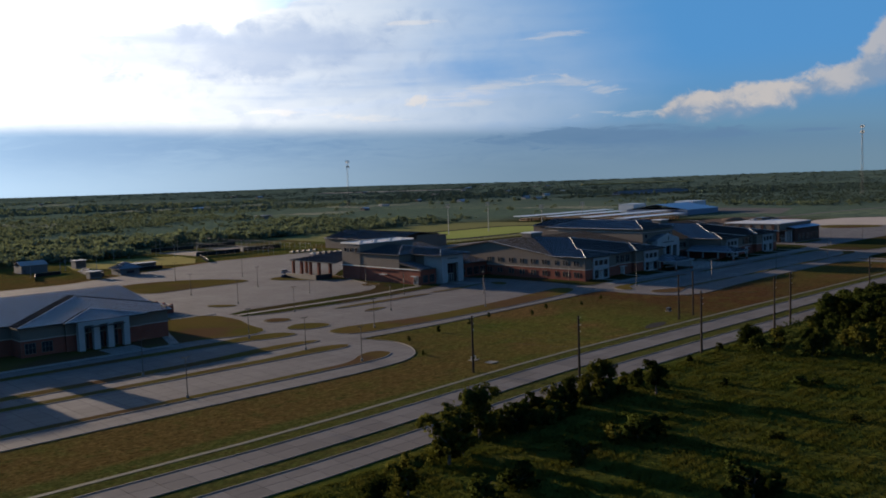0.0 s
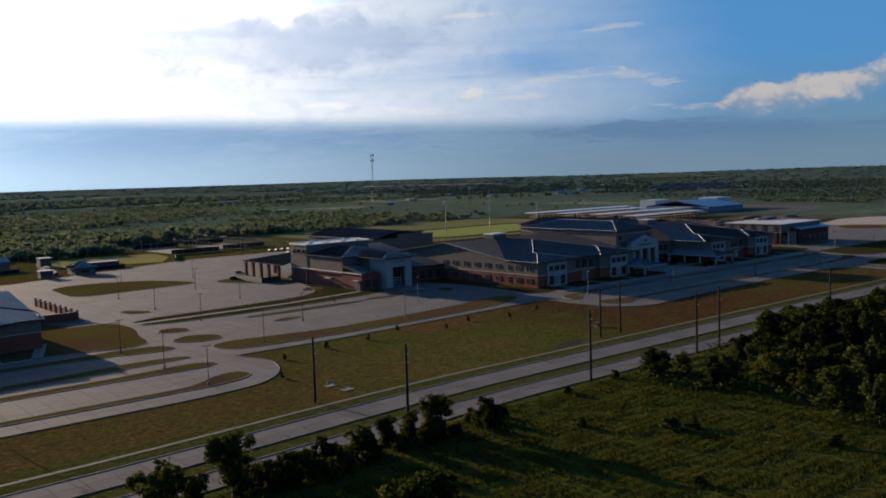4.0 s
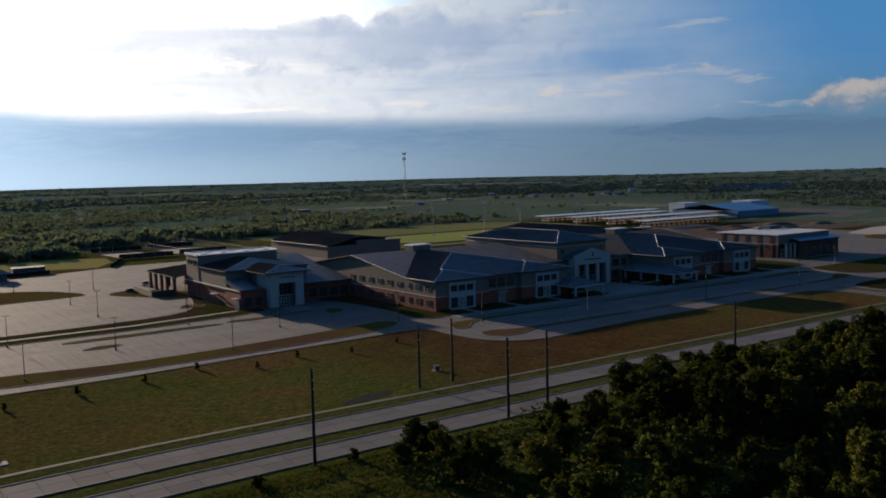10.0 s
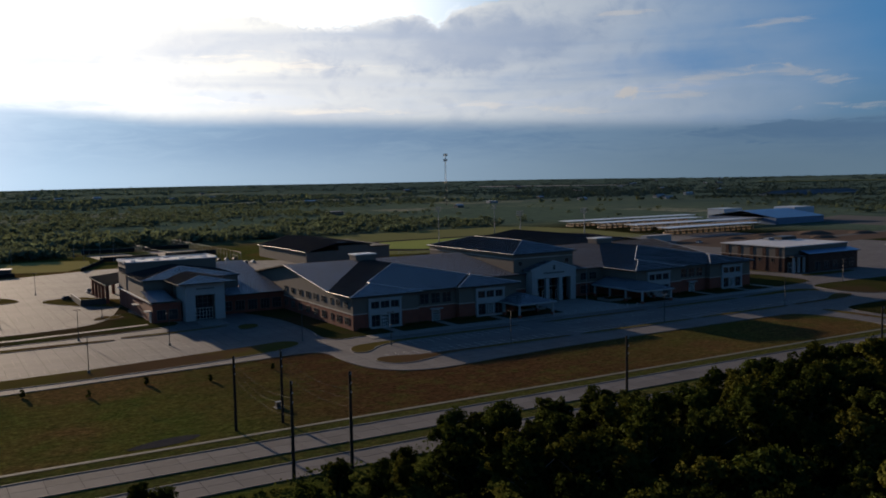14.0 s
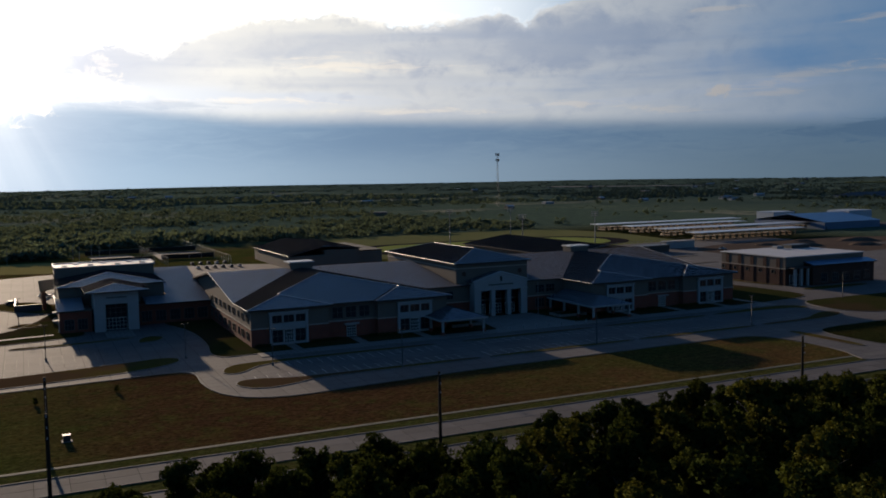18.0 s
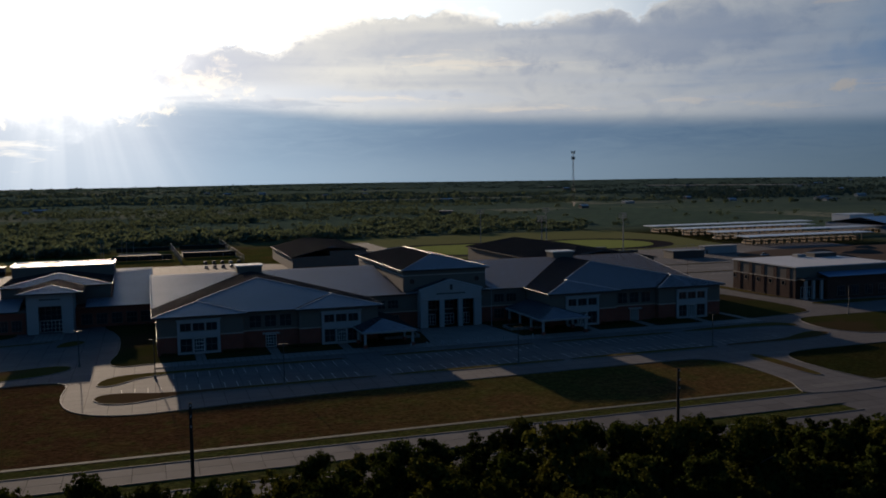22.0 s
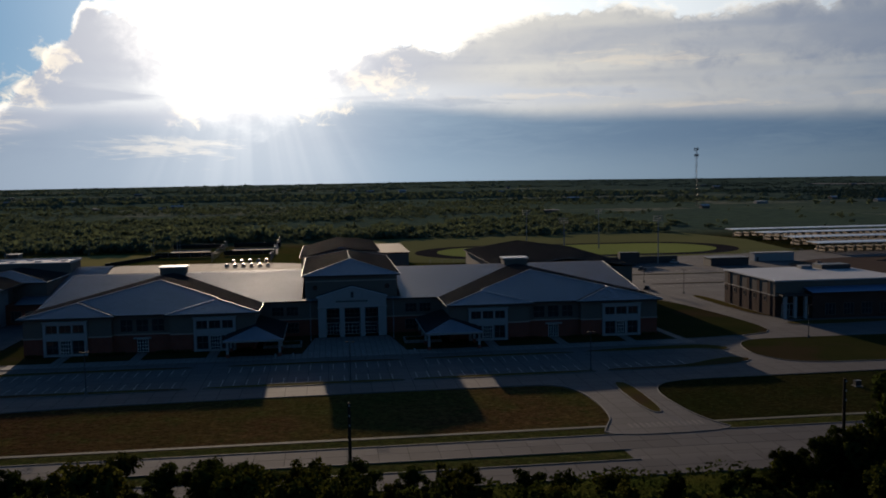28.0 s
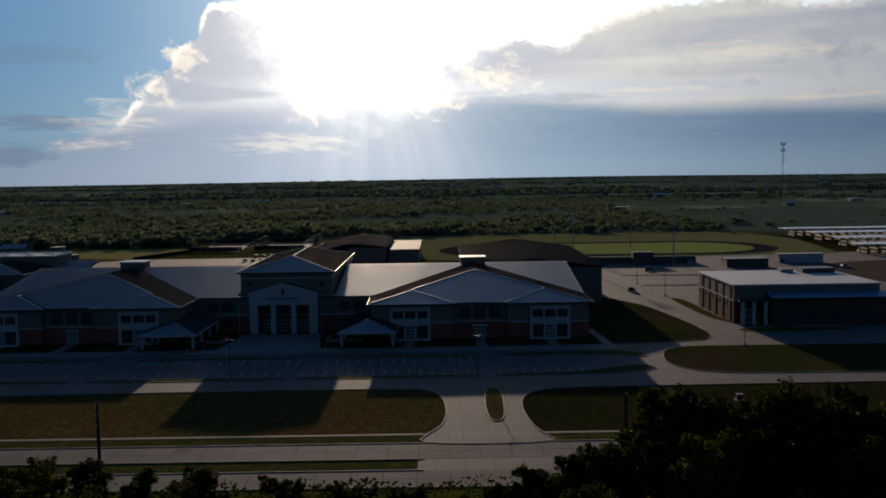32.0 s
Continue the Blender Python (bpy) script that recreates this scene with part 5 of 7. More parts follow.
# ---------------- poles and lamps ----------------
def utility_pole(x, y, h=13.6, arm=False):
    e = tagged(empty("utility_pole", (x, y, 0)), "tall dark timber utility pole in the grass verge", "utility pole", "poles along the road")
    part("shaft", tube(bmesh.new(), (0, 0, -0.3), (0, 0, h), 0.30, 0.20, 10), POLE_WOOD, e)
    for k, z in enumerate((h - 0.5, h - 2.0, h - 3.4)):
        bm = bmesh.new()
        tube(bm, (0, 0, z), (0.0, -0.55, z + 0.12), 0.05, 0.05, 6)
        tube(bm, (0, -0.5, z + 0.08), (0, -0.5, z + 0.4), 0.09, 0.06, 8)
        part("insulator", bm, GALV, e)
    if arm:
        part("crossarm", boxes((-1.3, 1.3, -0.08, 0.08, h - 0.9, h - 0.72)), POLE_WOOD, e)
    return e


for x, y, h in ((146.5, 146.5, 13.3), (146.3, 115.2, 16.1), (197.2, 117.0, 15.6), (238.3, 149.0, 13.7), (247.4, 149.6, 13.9), (237.4, 118.0, 15.2), (247.0, 118.0, 15.4), (303.4, 118.0, 14.8), (380.1, 117.6, 13.4), (455.0, 117.6, 13.6)):
    utility_pole(x, y, h)


def lamp_post(x, y, h=9.0):
    e = tagged(empty("street_lamp", (x, y, 0)), "slim dark car park lamp post with two flat heads", "street lamp", "car park lamps")
    bm = bmesh.new()
    tube(bm, (0, 0, 0), (0, 0, 0.8), 0.3, 0.3, 10)
    part("base", bm, KERB, e)
    part("shaft", tube(bmesh.new(), (0, 0, 0.8), (0, 0, h), 0.11, 0.08, 8), STEEL, e)
    for s in (-1, 1):
        a = part("arm", boxes((min(0, s * 0.5), max(0, s * 0.5), -0.04, 0.04, h - 0.1, h)), STEEL, e)
        part("head", boxes((s * 0.7 - 0.24, s * 0.7 + 0.24, -0.15, 0.15, h - 0.12, h + 0.06)), FASCIA, a)
    return e


for x, y in ((90, 177), (138, 177.5), (94, 207), (138, 202), (138, 231), (177, 303), (177, 265), (211.5, 305), (242.5, 307), (172.5, 215), (199.5, 239), (229, 266), (202, 403), (179, 344), (231, 390), (211.5, 344.5), (224, 217), (249, 242), (281.5, 226), (326, 188.5), (382, 189), (437, 190), (299, 206), (506, 218), (507, 348), (509, 311), (40, 207), (40, 177), (550, 218)):
    lamp_post(x, y)


def flood_mast(x, y, h=24.0):
    e = tagged(empty("floodlight_mast", (x, y, 0)), "tall grey floodlight mast beside the running track", "floodlight", "stadium lights")
    part("shaft", tube(bmesh.new(), (0, 0, 0), (0, 0, h), 0.35, 0.18, 10), GALV, e)
    for k in range(3):
        z = h - 0.4 - 1.1 * k
        part("crossbar", boxes((-2.2, 2.2, -0.1, 0.1, z - 0.1, z + 0.1)), GALV, e)
        for i in range(5):
            bm = bmesh.new()
            tube(bm, (-2 + i, 0.1, z + 0.15), (-2 + i, 0.55, z - 0.05), 0.18, 0.32, 8)
            part("lamp", bm, GALV, e)
    return e


for x, y in ((540, 419), (492, 418), (540, 517), (496, 519)):
    flood_mast(x, y)


def lattice_tower(x, y, h):
    e = tagged(empty("radio_mast", (x, y, 0)), "slender lattice telecom mast far off in the fields", "radio mast")
    bm = bmesh.new()
    legs = [(2.2 * math.cos(a), 2.2 * math.sin(a)) for a in (0.3, 2.4, 4.5)]
    n = 14
    for i in range(n):
        k0, k1 = 1 - 0.62 * i / n, 1 - 0.62 * (i + 1) / n
        z0, z1 = h * i / n, h * (i + 1) / n
        for j in range(3):
            a, b = legs[j], legs[(j + 1) % 3]
            tube(bm, (a[0] * k0, a[1] * k0, z0), (a[0] * k1, a[1] * k1, z1), 0.16, 0.16, 5)
            tube(bm, (a[0] * k0, a[1] * k0, z0), (b[0] * k1, b[1] * k1, z1), 0.08, 0.08, 4)
    part("lattice", bm, STEEL, e)
    for z, r in ((h - 1, 2.6), (h - 9, 2.4)):
        for i in range(9):
            a = 6.2832 * i / 9
            part("antenna", tube(bmesh.new(), (r * math.cos(a), r * math.sin(a), z - 1.8), (r * math.cos(a), r * math.sin(a), z + 1.8), 0.3, 0.3, 6), STEEL, e)
    return e


lattice_tower(859, 1122, 76)
lattice_tower(1365, 542, 101)

# ---------------- bus yard ----------------
CANOPY = mat("pale_canopy_metal", (0.55, 0.56, 0.57), 0.4, metal=0.6, second=(0.46, 0.47, 0.48), scale=0.1, fine=0.8)
for i, (x0, x1, y) in enumerate(((655, 800, 586), (658, 770, 548), (655, 800, 505), (645, 740, 460))):
    e = tagged(empty("bus_canopy"), "long open bus shelter with a pale flat metal roof", "canopy", "bus canopies")
    part("roof", boxes((x0, x1, y - 7, y + 7, 5.0, 5.4)), CANOPY, e)
    for k in range(9):
        x = x0 + 3 + (x1 - x0 - 6) * k / 8
        part("post", boxes((x - 0.25, x + 0.25, y - 0.25, y + 0.25, 0, 5.0)), STEEL, e)

# ---------------- trees ----------------
def soft_shade(me, normals):
    """Leaves take the light of the clump they sit on."""
    me.polygons.foreach_set("use_smooth", [True] * len(me.polygons))
    me.normals_split_custom_set_from_vertices([tuple(n) for n in normals])


def crown_mesh(seed, height, radius, leaves, base=0.25, size=0.3, lobes=9):
    """A crown of many small leaves on clumps that sit on larger clumps, with gaps between."""
    rng = random.Random(seed)
    blobs = []
    for i in range(lobes):
        a, r = rng.uniform(0, 6.283), radius * rng.uniform(0.1, 0.66)
        z = height * rng.uniform(base + 0.12, 0.86)
        big, br = Vector((r * math.cos(a), r * math.sin(a), z)), radius * rng.uniform(0.22, 0.44) * (1.1 - 0.4 * z / height)
        blobs.append((big, br, br * 1.0))
        for k in range(6):
            v = Vector((rng.gauss(0, 1), rng.gauss(0, 1), rng.gauss(0.3, 0.9))).normalized()
            sub = br * rng.uniform(0.28, 0.62)
            blobs.append((big + v * br * rng.uniform(0.75, 1.1), sub, sub * 1.25))
    weights = [w for _, _, w in blobs]
    verts, faces, soft = [], [], []
    mid = Vector((0, 0, height * 0.4))
    for c, br, _ in rng.choices(blobs, weights, k=leaves):
        v = Vector((rng.gauss(0, 1), rng.gauss(0, 1), rng.gauss(0, 1))).normalized()
        p = c + Vector((v.x, v.y, v.z * 0.85)) * br * (rng.uniform(0.35, 1.0) ** 0.5)
        if rng.random() < 0.04:
            p = c + v * br * rng.uniform(1.0, 1.35)
        if p.z < height * base * 0.6:
            continue
        out = (v * 0.7 + (p - mid).normalized() * 0.8 + 0.9 * Vector((rng.uniform(-1, 1), rng.uniform(-1, 1), rng.uniform(-1, 1)))).normalized()
        soft += [out] * 3
        nrm = (v + 0.9 * Vector((rng.uniform(-1, 1), rng.uniform(-1, 1), rng.uniform(-1, 1)))).normalized()
        t = nrm.orthogonal().normalized()
        t = t * math.cos(rng.random() * 6.28) + nrm.cross(t) * math.sin(rng.random() * 6.28)
        b = nrm.cross(t)
        s = size * rng.uniform(0.55, 1.3)
        k = len(verts)
        verts += [p - t * s, p + t * s * 0.6 - b * s * 0.6, p + t * s * 0.7 + b * s * 0.7]
        faces.append((k, k + 1, k + 2))
    me = bpy.data.meshes.new("crown")
    me.from_pydata(verts, [], faces)
    soft_shade(me, soft)
    me.materials.append(LEAF)
    return me


def trunk_mesh(seed, height, radius):
    rng = random.Random(seed)
    bm = bmesh.new()
    top = height * 0.62
    tube(bm, (0, 0, -0.2), (0.1, 0.05, top * 0.5), 0.03 * height, 0.022 * height, 8)
    tube(bm, (0.1, 0.05, top * 0.5), (0.0, 0.15, top), 0.022 * height, 0.008 * height, 7)
    for i in range(6):
        a = i * 1.05 + rng.uniform(-0.3, 0.3)
        z = top * rng.uniform(0.35, 0.85)
        tube(bm, (0.05, 0.05, z), (radius * 0.6 * math.cos(a), radius * 0.6 * math.sin(a), z + height * 0.22), 0.012 * height, 0.004 * height, 6)
    return bm


KINDS, SHRUBS = [], []
rng = random.Random(5)


def plant(kinds, i, x, y, s, turn, tall=1.0):
    return copy_thing(kinds[i % len(kinds)], Matrix.Translation((x, y, 0)) @ Matrix.Rotation(turn, 4, "Z") @ Matrix.Diagonal((s, s, s * tall, 1)))


# one tree of each kind stands in the thicket itself; the others are copies
for seed, (h, r, n, sz, x, y) in enumerate(((12.0, 5.6, 9600, 0.28, 229, 71), (9.5, 4.8, 8200, 0.25, 251, 92), (14.0, 6.2, 10600, 0.30, 298, 82), (8.0, 4.4, 7600, 0.24, 218, 86), (11.0, 4.6, 8600, 0.27, 332, 96))):
    e = tagged(empty("tree", (x, y, 0)), "leafy broad green tree in the roadside thicket", "tree", "thicket trees")
    part("trunk", trunk_mesh(seed, h, r), BARK, e)
    c = new("crown", crown_mesh(seed + 10, h, r, n, 0.03, sz, 18))
    c.parent = e
    KINDS.append(e)
for seed, (h, r, n, sz, x, y) in enumerate(((3.6, 2.6, 1900, 0.25, 214, 111), (2.6, 2.2, 1500, 0.22, 272, 113), (4.6, 2.8, 2300, 0.26, 318, 112))):
    e = tagged(empty("shrub", (x, y, 0)), "low dark green roadside shrub", "shrub", "thicket shrubs")
    part("stem", trunk_mesh(seed + 40, h, r * 0.8), BARK, e)
    c = new("crown", crown_mesh(seed + 50, h, r, n, 0.02, sz, 7))
    c.parent = e
    SHRUBS.append(e)


def clearing(x, y):
    return any((x - a) ** 2 / p ** 2 + (y - b) ** 2 / q ** 2 < 1 for a, b, p, q in ((226, 108, 13, 9), (259, 107, 8, 7), (244, 100, 8, 8), (246, 66, 7, 4)))


spots = [tuple(k.location[:2]) for k in KINDS]
tries = 0
while len(spots) < 205 and tries < 20000:
    tries += 1
    x, y = rng.uniform(204, 500), rng.uniform(34, 111)
    if x < 209 + 4 * math.sin(y * 0.17) or clearing(x, y) or y < 30 + 0.16 * max(0.0, x - 180):
        continue
    gap = 40 if y > 80 else 56
    if any((x - a) ** 2 + (y - b) ** 2 < gap for a, b in spots):
        continue
    spots.append((x, y))
heights = (12.0, 9.5, 14.0, 8.0, 11.0)
for i, (x, y) in enumerate(spots[len(KINDS):]):
    k = i % 5
    want = rng.uniform(8.0, 12.5) if y < 100 else rng.uniform(5.5, 9.5)
    if 424 < x < 452 and y > 84:
        want = rng.uniform(4.5, 6.5) if x < 444 else rng.uniform(7.5, 9.5)
    if x >= 452 and y > 88:
        want = rng.uniform(13.0, 17.0)
    if x < 250:
        want = rng.uniform(4.2, 6.4) if y > 72 else want * 0.75
    if 382 < x < 432 and y > 92:
        want *= 0.72
    s = want / heights[k]
    plant(KINDS, k, x, y, s, rng.uniform(0, 6.28), rng.uniform(0.9, 1.08))
# the row of trees and bushes by the verge, west of the meadow
for i, (x, y, h) in enumerate(((95.8, 101.8, 10.8), (108.6, 107.5, 9.8), (101, 104, 7.0), (118, 108, 5.0), (126, 110, 5.0), (133, 111, 5.6), (139, 112, 5.2), (144, 112, 5.6), (150, 112, 7.2), (155, 102.5, 7.4), (82, 96, 7.0), (73, 92, 6.0), (213.6, 114, 5.8), (217, 113, 4.6), (214, 94, 6.6), (239, 90, 6.2), (240, 108, 5.0), (246, 106, 5.4), (252, 110, 4.8), (234, 104, 4.4), (244, 103, 5.0), (263, 115, 7.6), (267, 115, 7.0), (272, 113, 8.4), (281, 112, 8.0), (292, 112, 6.0), (319, 112, 7.6), (325, 113, 7.2), (331, 112, 8.4), (337, 113, 8.0), (343, 112, 8.8), (349, 112.5, 9.0), (355, 112, 8.4), (361, 112.5, 8.2), (367, 112, 7.4), (373, 112.5, 7.8), (380, 112, 6.8), (388, 112, 6.0), (396, 112.5, 5.4), (446, 108, 8.2), (451, 107, 10.5), (455.5, 106, 14.5), (460, 106, 16.5), (466, 109, 15.0), (484, 108, 14.5), (493, 104, 15.5))):
    k = i % 5
    plant(KINDS, k, x, y, h / heights[k], i * 1.3)
for i in range(42):
    x = 112 + 50 * rng.random()
    y = 112.6 + road_shift(x) + rng.uniform(-4, 3)
    plant(SHRUBS, i, x, y, rng.uniform(0.5, 1.1), rng.uniform(0, 6.28))
for i in range(80):
    x = rng.uniform(207, 500)
    if 218 < x < 262:
        continue
    plant(SHRUBS, i, x, rng.uniform(110, 116.5), rng.uniform(0.5, 1.15), rng.uniform(0, 6.28))
# lone bushes in the meadow
for i, (x, y, s, tall) in enumerate(((126.5, 87.4, 1.5, 0.85), (123, 89, 1.2, 0.85), (130, 86.5, 1.2, 0.8), (110.8, 87.1, 1.2, 0.9), (94.1, 85.6, 1.6, 0.95), (88.8, 87.3, 1.3, 0.7), (113.3, 59.5, 1.7, 0.8), (117, 60, 1.3, 0.8), (179.7, 83.3, 1.0, 0.55), (183, 82, 0.9, 0.5), (186.2, 114, 0.7, 0.9), (203.4, 115.5, 0.5, 0.9), (161, 112.5, 0.9, 0.9), (165, 110.5, 0.7, 0.9), (170, 96, 0.6, 0.6), (141, 70, 0.7, 0.6), (160, 64, 0.8, 0.6), (190, 60, 0.7, 0.7))):
    plant(SHRUBS, i, x, y, s, i * 1.7, tall)
for i, (x, y, s) in enumerate(((179, 193, 0.8), (194, 195, 0.72), (208, 200, 0.72), (220, 192, 0.64), (233, 197, 0.72), (246, 192, 0.64), (262, 196, 0.64), (164, 189, 0.64), (153, 171, 0.6))):
    e = plant(SHRUBS, 2, x, y, s * 0.42, x, 1.4)
    tagged(e, "young dark green tree planted in the lawn", "tree", "lawn saplings")


def undergrowth():
    """Low leaves filling the thicket floor between the trees."""
    r = random.Random(21)
    verts, faces = [], []
    while len(faces) < 70000:
        x, y = r.uniform(203, 520), r.uniform(28, 116)
        if x < 207 + 5 * math.sin(y * 0.17):
            continue
        lift = 1.2 + 2.6 * max(0.0, noise.noise(Vector((x * 0.13, y * 0.13, 2.0))) + 0.35)
        if clearing(x, y):
            lift = 0.35
        z = lift * r.random() ** 0.5
        t = Vector((r.gauss(0, 1), r.gauss(0, 1), r.gauss(0, 0.7))).normalized()
        b = t.orthogonal().normalized()
        if t.cross(b).z > 0:
            b = -b
        s = r.uniform(0.2, 0.5)
        p = Vector((x, y, z))
        k = len(verts)
        verts += [p - t * s, p + b * s * 0.6, p + t * s, p - b * s * 0.6]
        faces.append((k, k + 1, k + 2, k + 3))
    me = bpy.data.meshes.new("undergrowth")
    me.from_pydata(verts, [], faces)
    soft_shade(me, [(0.5 * math.sin(v[0] * 1.3), 0.5 * math.cos(v[1] * 1.3), 0.8) for v in verts])
    me.materials.append(LEAF)
    return tagged(new("undergrowth", me), "dense dark undergrowth on the thicket floor", "undergrowth", "", "stuff")


undergrowth()


def meadow_grass():
    """Tall grass blades in clumps on the meadow."""
    r = random.Random(33)
    verts, faces = [], []
    while len(faces) < 170000:
        x, y = r.uniform(40, 214), r.uniform(6, 117)
        edge = min((x - 40) / 25, (y - 6) / 25, 1.0) + 0.5 * noise.noise(Vector((x * 0.06, y * 0.06, 8.0)))
        if r.random() > edge:
            continue
        d = noise.noise(Vector((x * 0.22, y * 0.22, 5.0)))
        if d < -0.05 and r.random() < 0.75:
            continue
        if y > 112 + road_shift(x) * 1.0 + 4:
            continue
        h = r.uniform(0.15, 0.5) * (1.0 + max(0, d))
        a = r.uniform(0, 3.14)
        w = r.uniform(0.08, 0.2)
        dx, dy = w * math.cos(a), w * math.sin(a)
        lean = h * r.uniform(0.7, 1.6) * r.choice((-1, 1))
        lx, ly = -lean * math.sin(a), lean * math.cos(a)
        k = len(verts)
        verts += [(x - dx, y - dy, 0), (x + dx, y + dy, 0), (x + lx, y + ly, h)]
        faces.append((k, k + 1, k + 2) if lean > 0 else (k + 1, k, k + 2))
    me = bpy.data.meshes.new("meadow_grass")
    me.from_pydata(verts, [], faces)
    soft_shade(me, [(0.1 * math.sin(v[0] * 3.0), 0.1 * math.cos(v[1] * 3.0), 1.0) for v in verts])
    me.materials.append(translucent(mat("tall_grass", (0.044, 0.058, 0.010), 0.85, second=(0.074, 0.070, 0.014), scale=0.12, fine=1.5, amount=0.9, spec=0.0), 0.3, (1.3, 1.2, 0.8)))
    return tagged(new("meadow_grass", me), "rough tall green meadow grass in tufts", "grass", "", "stuff")


meadow_grass()


# far woods and hedges, one sheet of clumps
def lift(x, y):
    """The height of the ground far off."""
    r = math.hypot(x - 250, y - 150)
    return min(1.0, max(0.0, r - 1200) / 3000) * (9 + 14 * noise.noise(Vector((x * 0.0006, y * 0.0006, 0.3))))


def cover(x, y):
    """How much of the plain is wooded, from 0 to 1."""
    patch = noise.noise(Vector((x * 0.004, y * 0.008, 1.7))) + 0.6 * noise.noise(Vector((x * 0.016, y * 0.03, 4.1)))
    if y < 560 and x < 1000 or (270 < x < 720 and y < 640) or (150 < x <= 270 and y < 572):
        return 0.0
    if 100 < x < 450 and 560 < y < 740:
        return 0.98
    if 1100 < x < 1750 and 430 < y < 820:
        return 0.97 if patch > -0.6 else 0.3
    if x > 640 and 560 < y < 1250 and x < 1500:
        return 0.9 if patch > 0.42 else 0.012
    if y > 1500:
        band = noise.noise(Vector((x * 0.0009, y * 0.0045, 7.7)))
        return 0.95 if band + 0.35 * patch > (0.0 if y < 2600 else -0.2) - (0.3 if x > 1300 else 0.0) else 0.03
    if x > 1500:
        return 0.9 if patch > -0.3 else 0.08
    return 0.92 if patch > -0.16 else 0.07


def far_woods():
    rng = random.Random(11)
    ov = np.array(((1, 0, 0), (0, 1, 0), (-1, 0, 0), (0, -1, 0), (0, 0, 1)))
    ov = ov[np.array(((0, 1, 4), (1, 2, 4), (2, 3, 4), (3, 0, 4))).ravel()]
    gen = np.random.default_rng(4)
    moulds = []
    for k in range(14):
        # loose leaves all over a lumpy ball
        n = 20
        at = gen.normal(size=(n, 3))
        at /= np.linalg.norm(at, axis=1)[:, None]
        at[:, 2] = np.abs(at[:, 2] + 0.25) - 0.3
        at *= gen.uniform(0.55, 1.05, (n, 1))
        off = gen.normal(size=(n, 3, 3)) * 0.42
        off -= off.mean(axis=1, keepdims=True)
        moulds.append((at[:, None, :] + off).reshape(-1, 3))
    scrub, woods = [], []

    def clump(x, y, z, s, near):
        shape = rng.choice(moulds) if near else ov
        a = rng.uniform(0, 6.28)
        ca, sa, tall = math.cos(a) * s, math.sin(a) * s, s * rng.uniform(0.7, 1.05)
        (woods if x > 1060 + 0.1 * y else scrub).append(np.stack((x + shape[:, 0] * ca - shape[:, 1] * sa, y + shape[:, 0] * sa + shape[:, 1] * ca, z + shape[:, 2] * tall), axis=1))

    made = 0
    while made < 22000:
        far = made % 3 == 2
        turn = radians(rng.uniform(-30, 73))
        r = 520 * (4.0 ** rng.random()) if not far else 1500 * (3.0 ** rng.random())
        x, y = 250 + r * math.sin(turn), r * math.cos(turn)
        if math.hypot(x - 250, y - 150) > 4600 or rng.random() > cover(x, y):
            continue
        z = lift(x, y)
        s = rng.choice((1.1, 1.5, 1.9, 2.4, 3.2)) * rng.uniform(0.8, 1.25)
        if x > 1050:
            s *= 0.7
        if x < 450 and y < 740:
            s *= 1.35
        if r < 1500:
            for i in range(2 + (r < 1000)):
                q = s * rng.uniform(0.55, 1.0)
                clump(x + rng.uniform(-1, 1) * s * 1.2, y + rng.uniform(-1, 1) * s * 1.2, z + q * 0.55 + rng.random() * s * 0.5, q, True)
        else:
            clump(x, y, z + s * 0.3, s * 1.5, True)
            for i in range(4):
                clump(x + rng.uniform(-14, 14), y + rng.uniform(-9, 9), z, s * rng.uniform(1.0, 2.0), False)
        made += 1
    # a row of round trees along the far side of the pasture
    for i in range(46):
        x = 1010 + 16 * i + rng.uniform(-7, 7)
        y = 1105 - 0.42 * (x - 1010) + rng.uniform(-10, 10)
        s = rng.uniform(2.6, 4.2)
        for k in range(3):
            clump(x + rng.uniform(-2, 2), y + rng.uniform(-2, 2), s * (0.6 + 0.3 * k), s * rng.uniform(0.7, 1.0), True)
    # foliage in two tones: haze painted pale in the west, darker east without it
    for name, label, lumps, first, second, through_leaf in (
            ("far_scrub", "green scrub, scattered far trees and hedges across the plain, painted haze-pale", scrub, (0.070, 0.096, 0.062), (0.095, 0.118, 0.070), 0.3),
            ("far_woods", "dense green far woods beyond the yard, painted darker away from the haze", woods, (0.030, 0.048, 0.036), (0.052, 0.070, 0.046), 0.2)):
        co = np.concatenate(lumps)
        me = bpy.data.meshes.new(name)
        me.vertices.add(len(co))
        me.vertices.foreach_set("co", co.astype(np.float32).ravel())
        me.loops.add(len(co))
        me.loops.foreach_set("vertex_index", np.arange(len(co), dtype=np.int32))
        me.polygons.add(len(co) // 3)
        me.polygons.foreach_set("loop_start", np.arange(0, len(co), 3, dtype=np.int32))
        me.update(calc_edges=True)
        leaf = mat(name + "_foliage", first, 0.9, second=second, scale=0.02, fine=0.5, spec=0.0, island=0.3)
        # the blue-tinted sheen imitates haze over the far leaves
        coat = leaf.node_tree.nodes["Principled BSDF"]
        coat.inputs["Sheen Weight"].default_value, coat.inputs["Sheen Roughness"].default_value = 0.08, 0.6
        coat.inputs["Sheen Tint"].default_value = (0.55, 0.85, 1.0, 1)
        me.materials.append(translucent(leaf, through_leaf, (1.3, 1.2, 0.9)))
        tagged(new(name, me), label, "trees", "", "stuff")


far_woods()

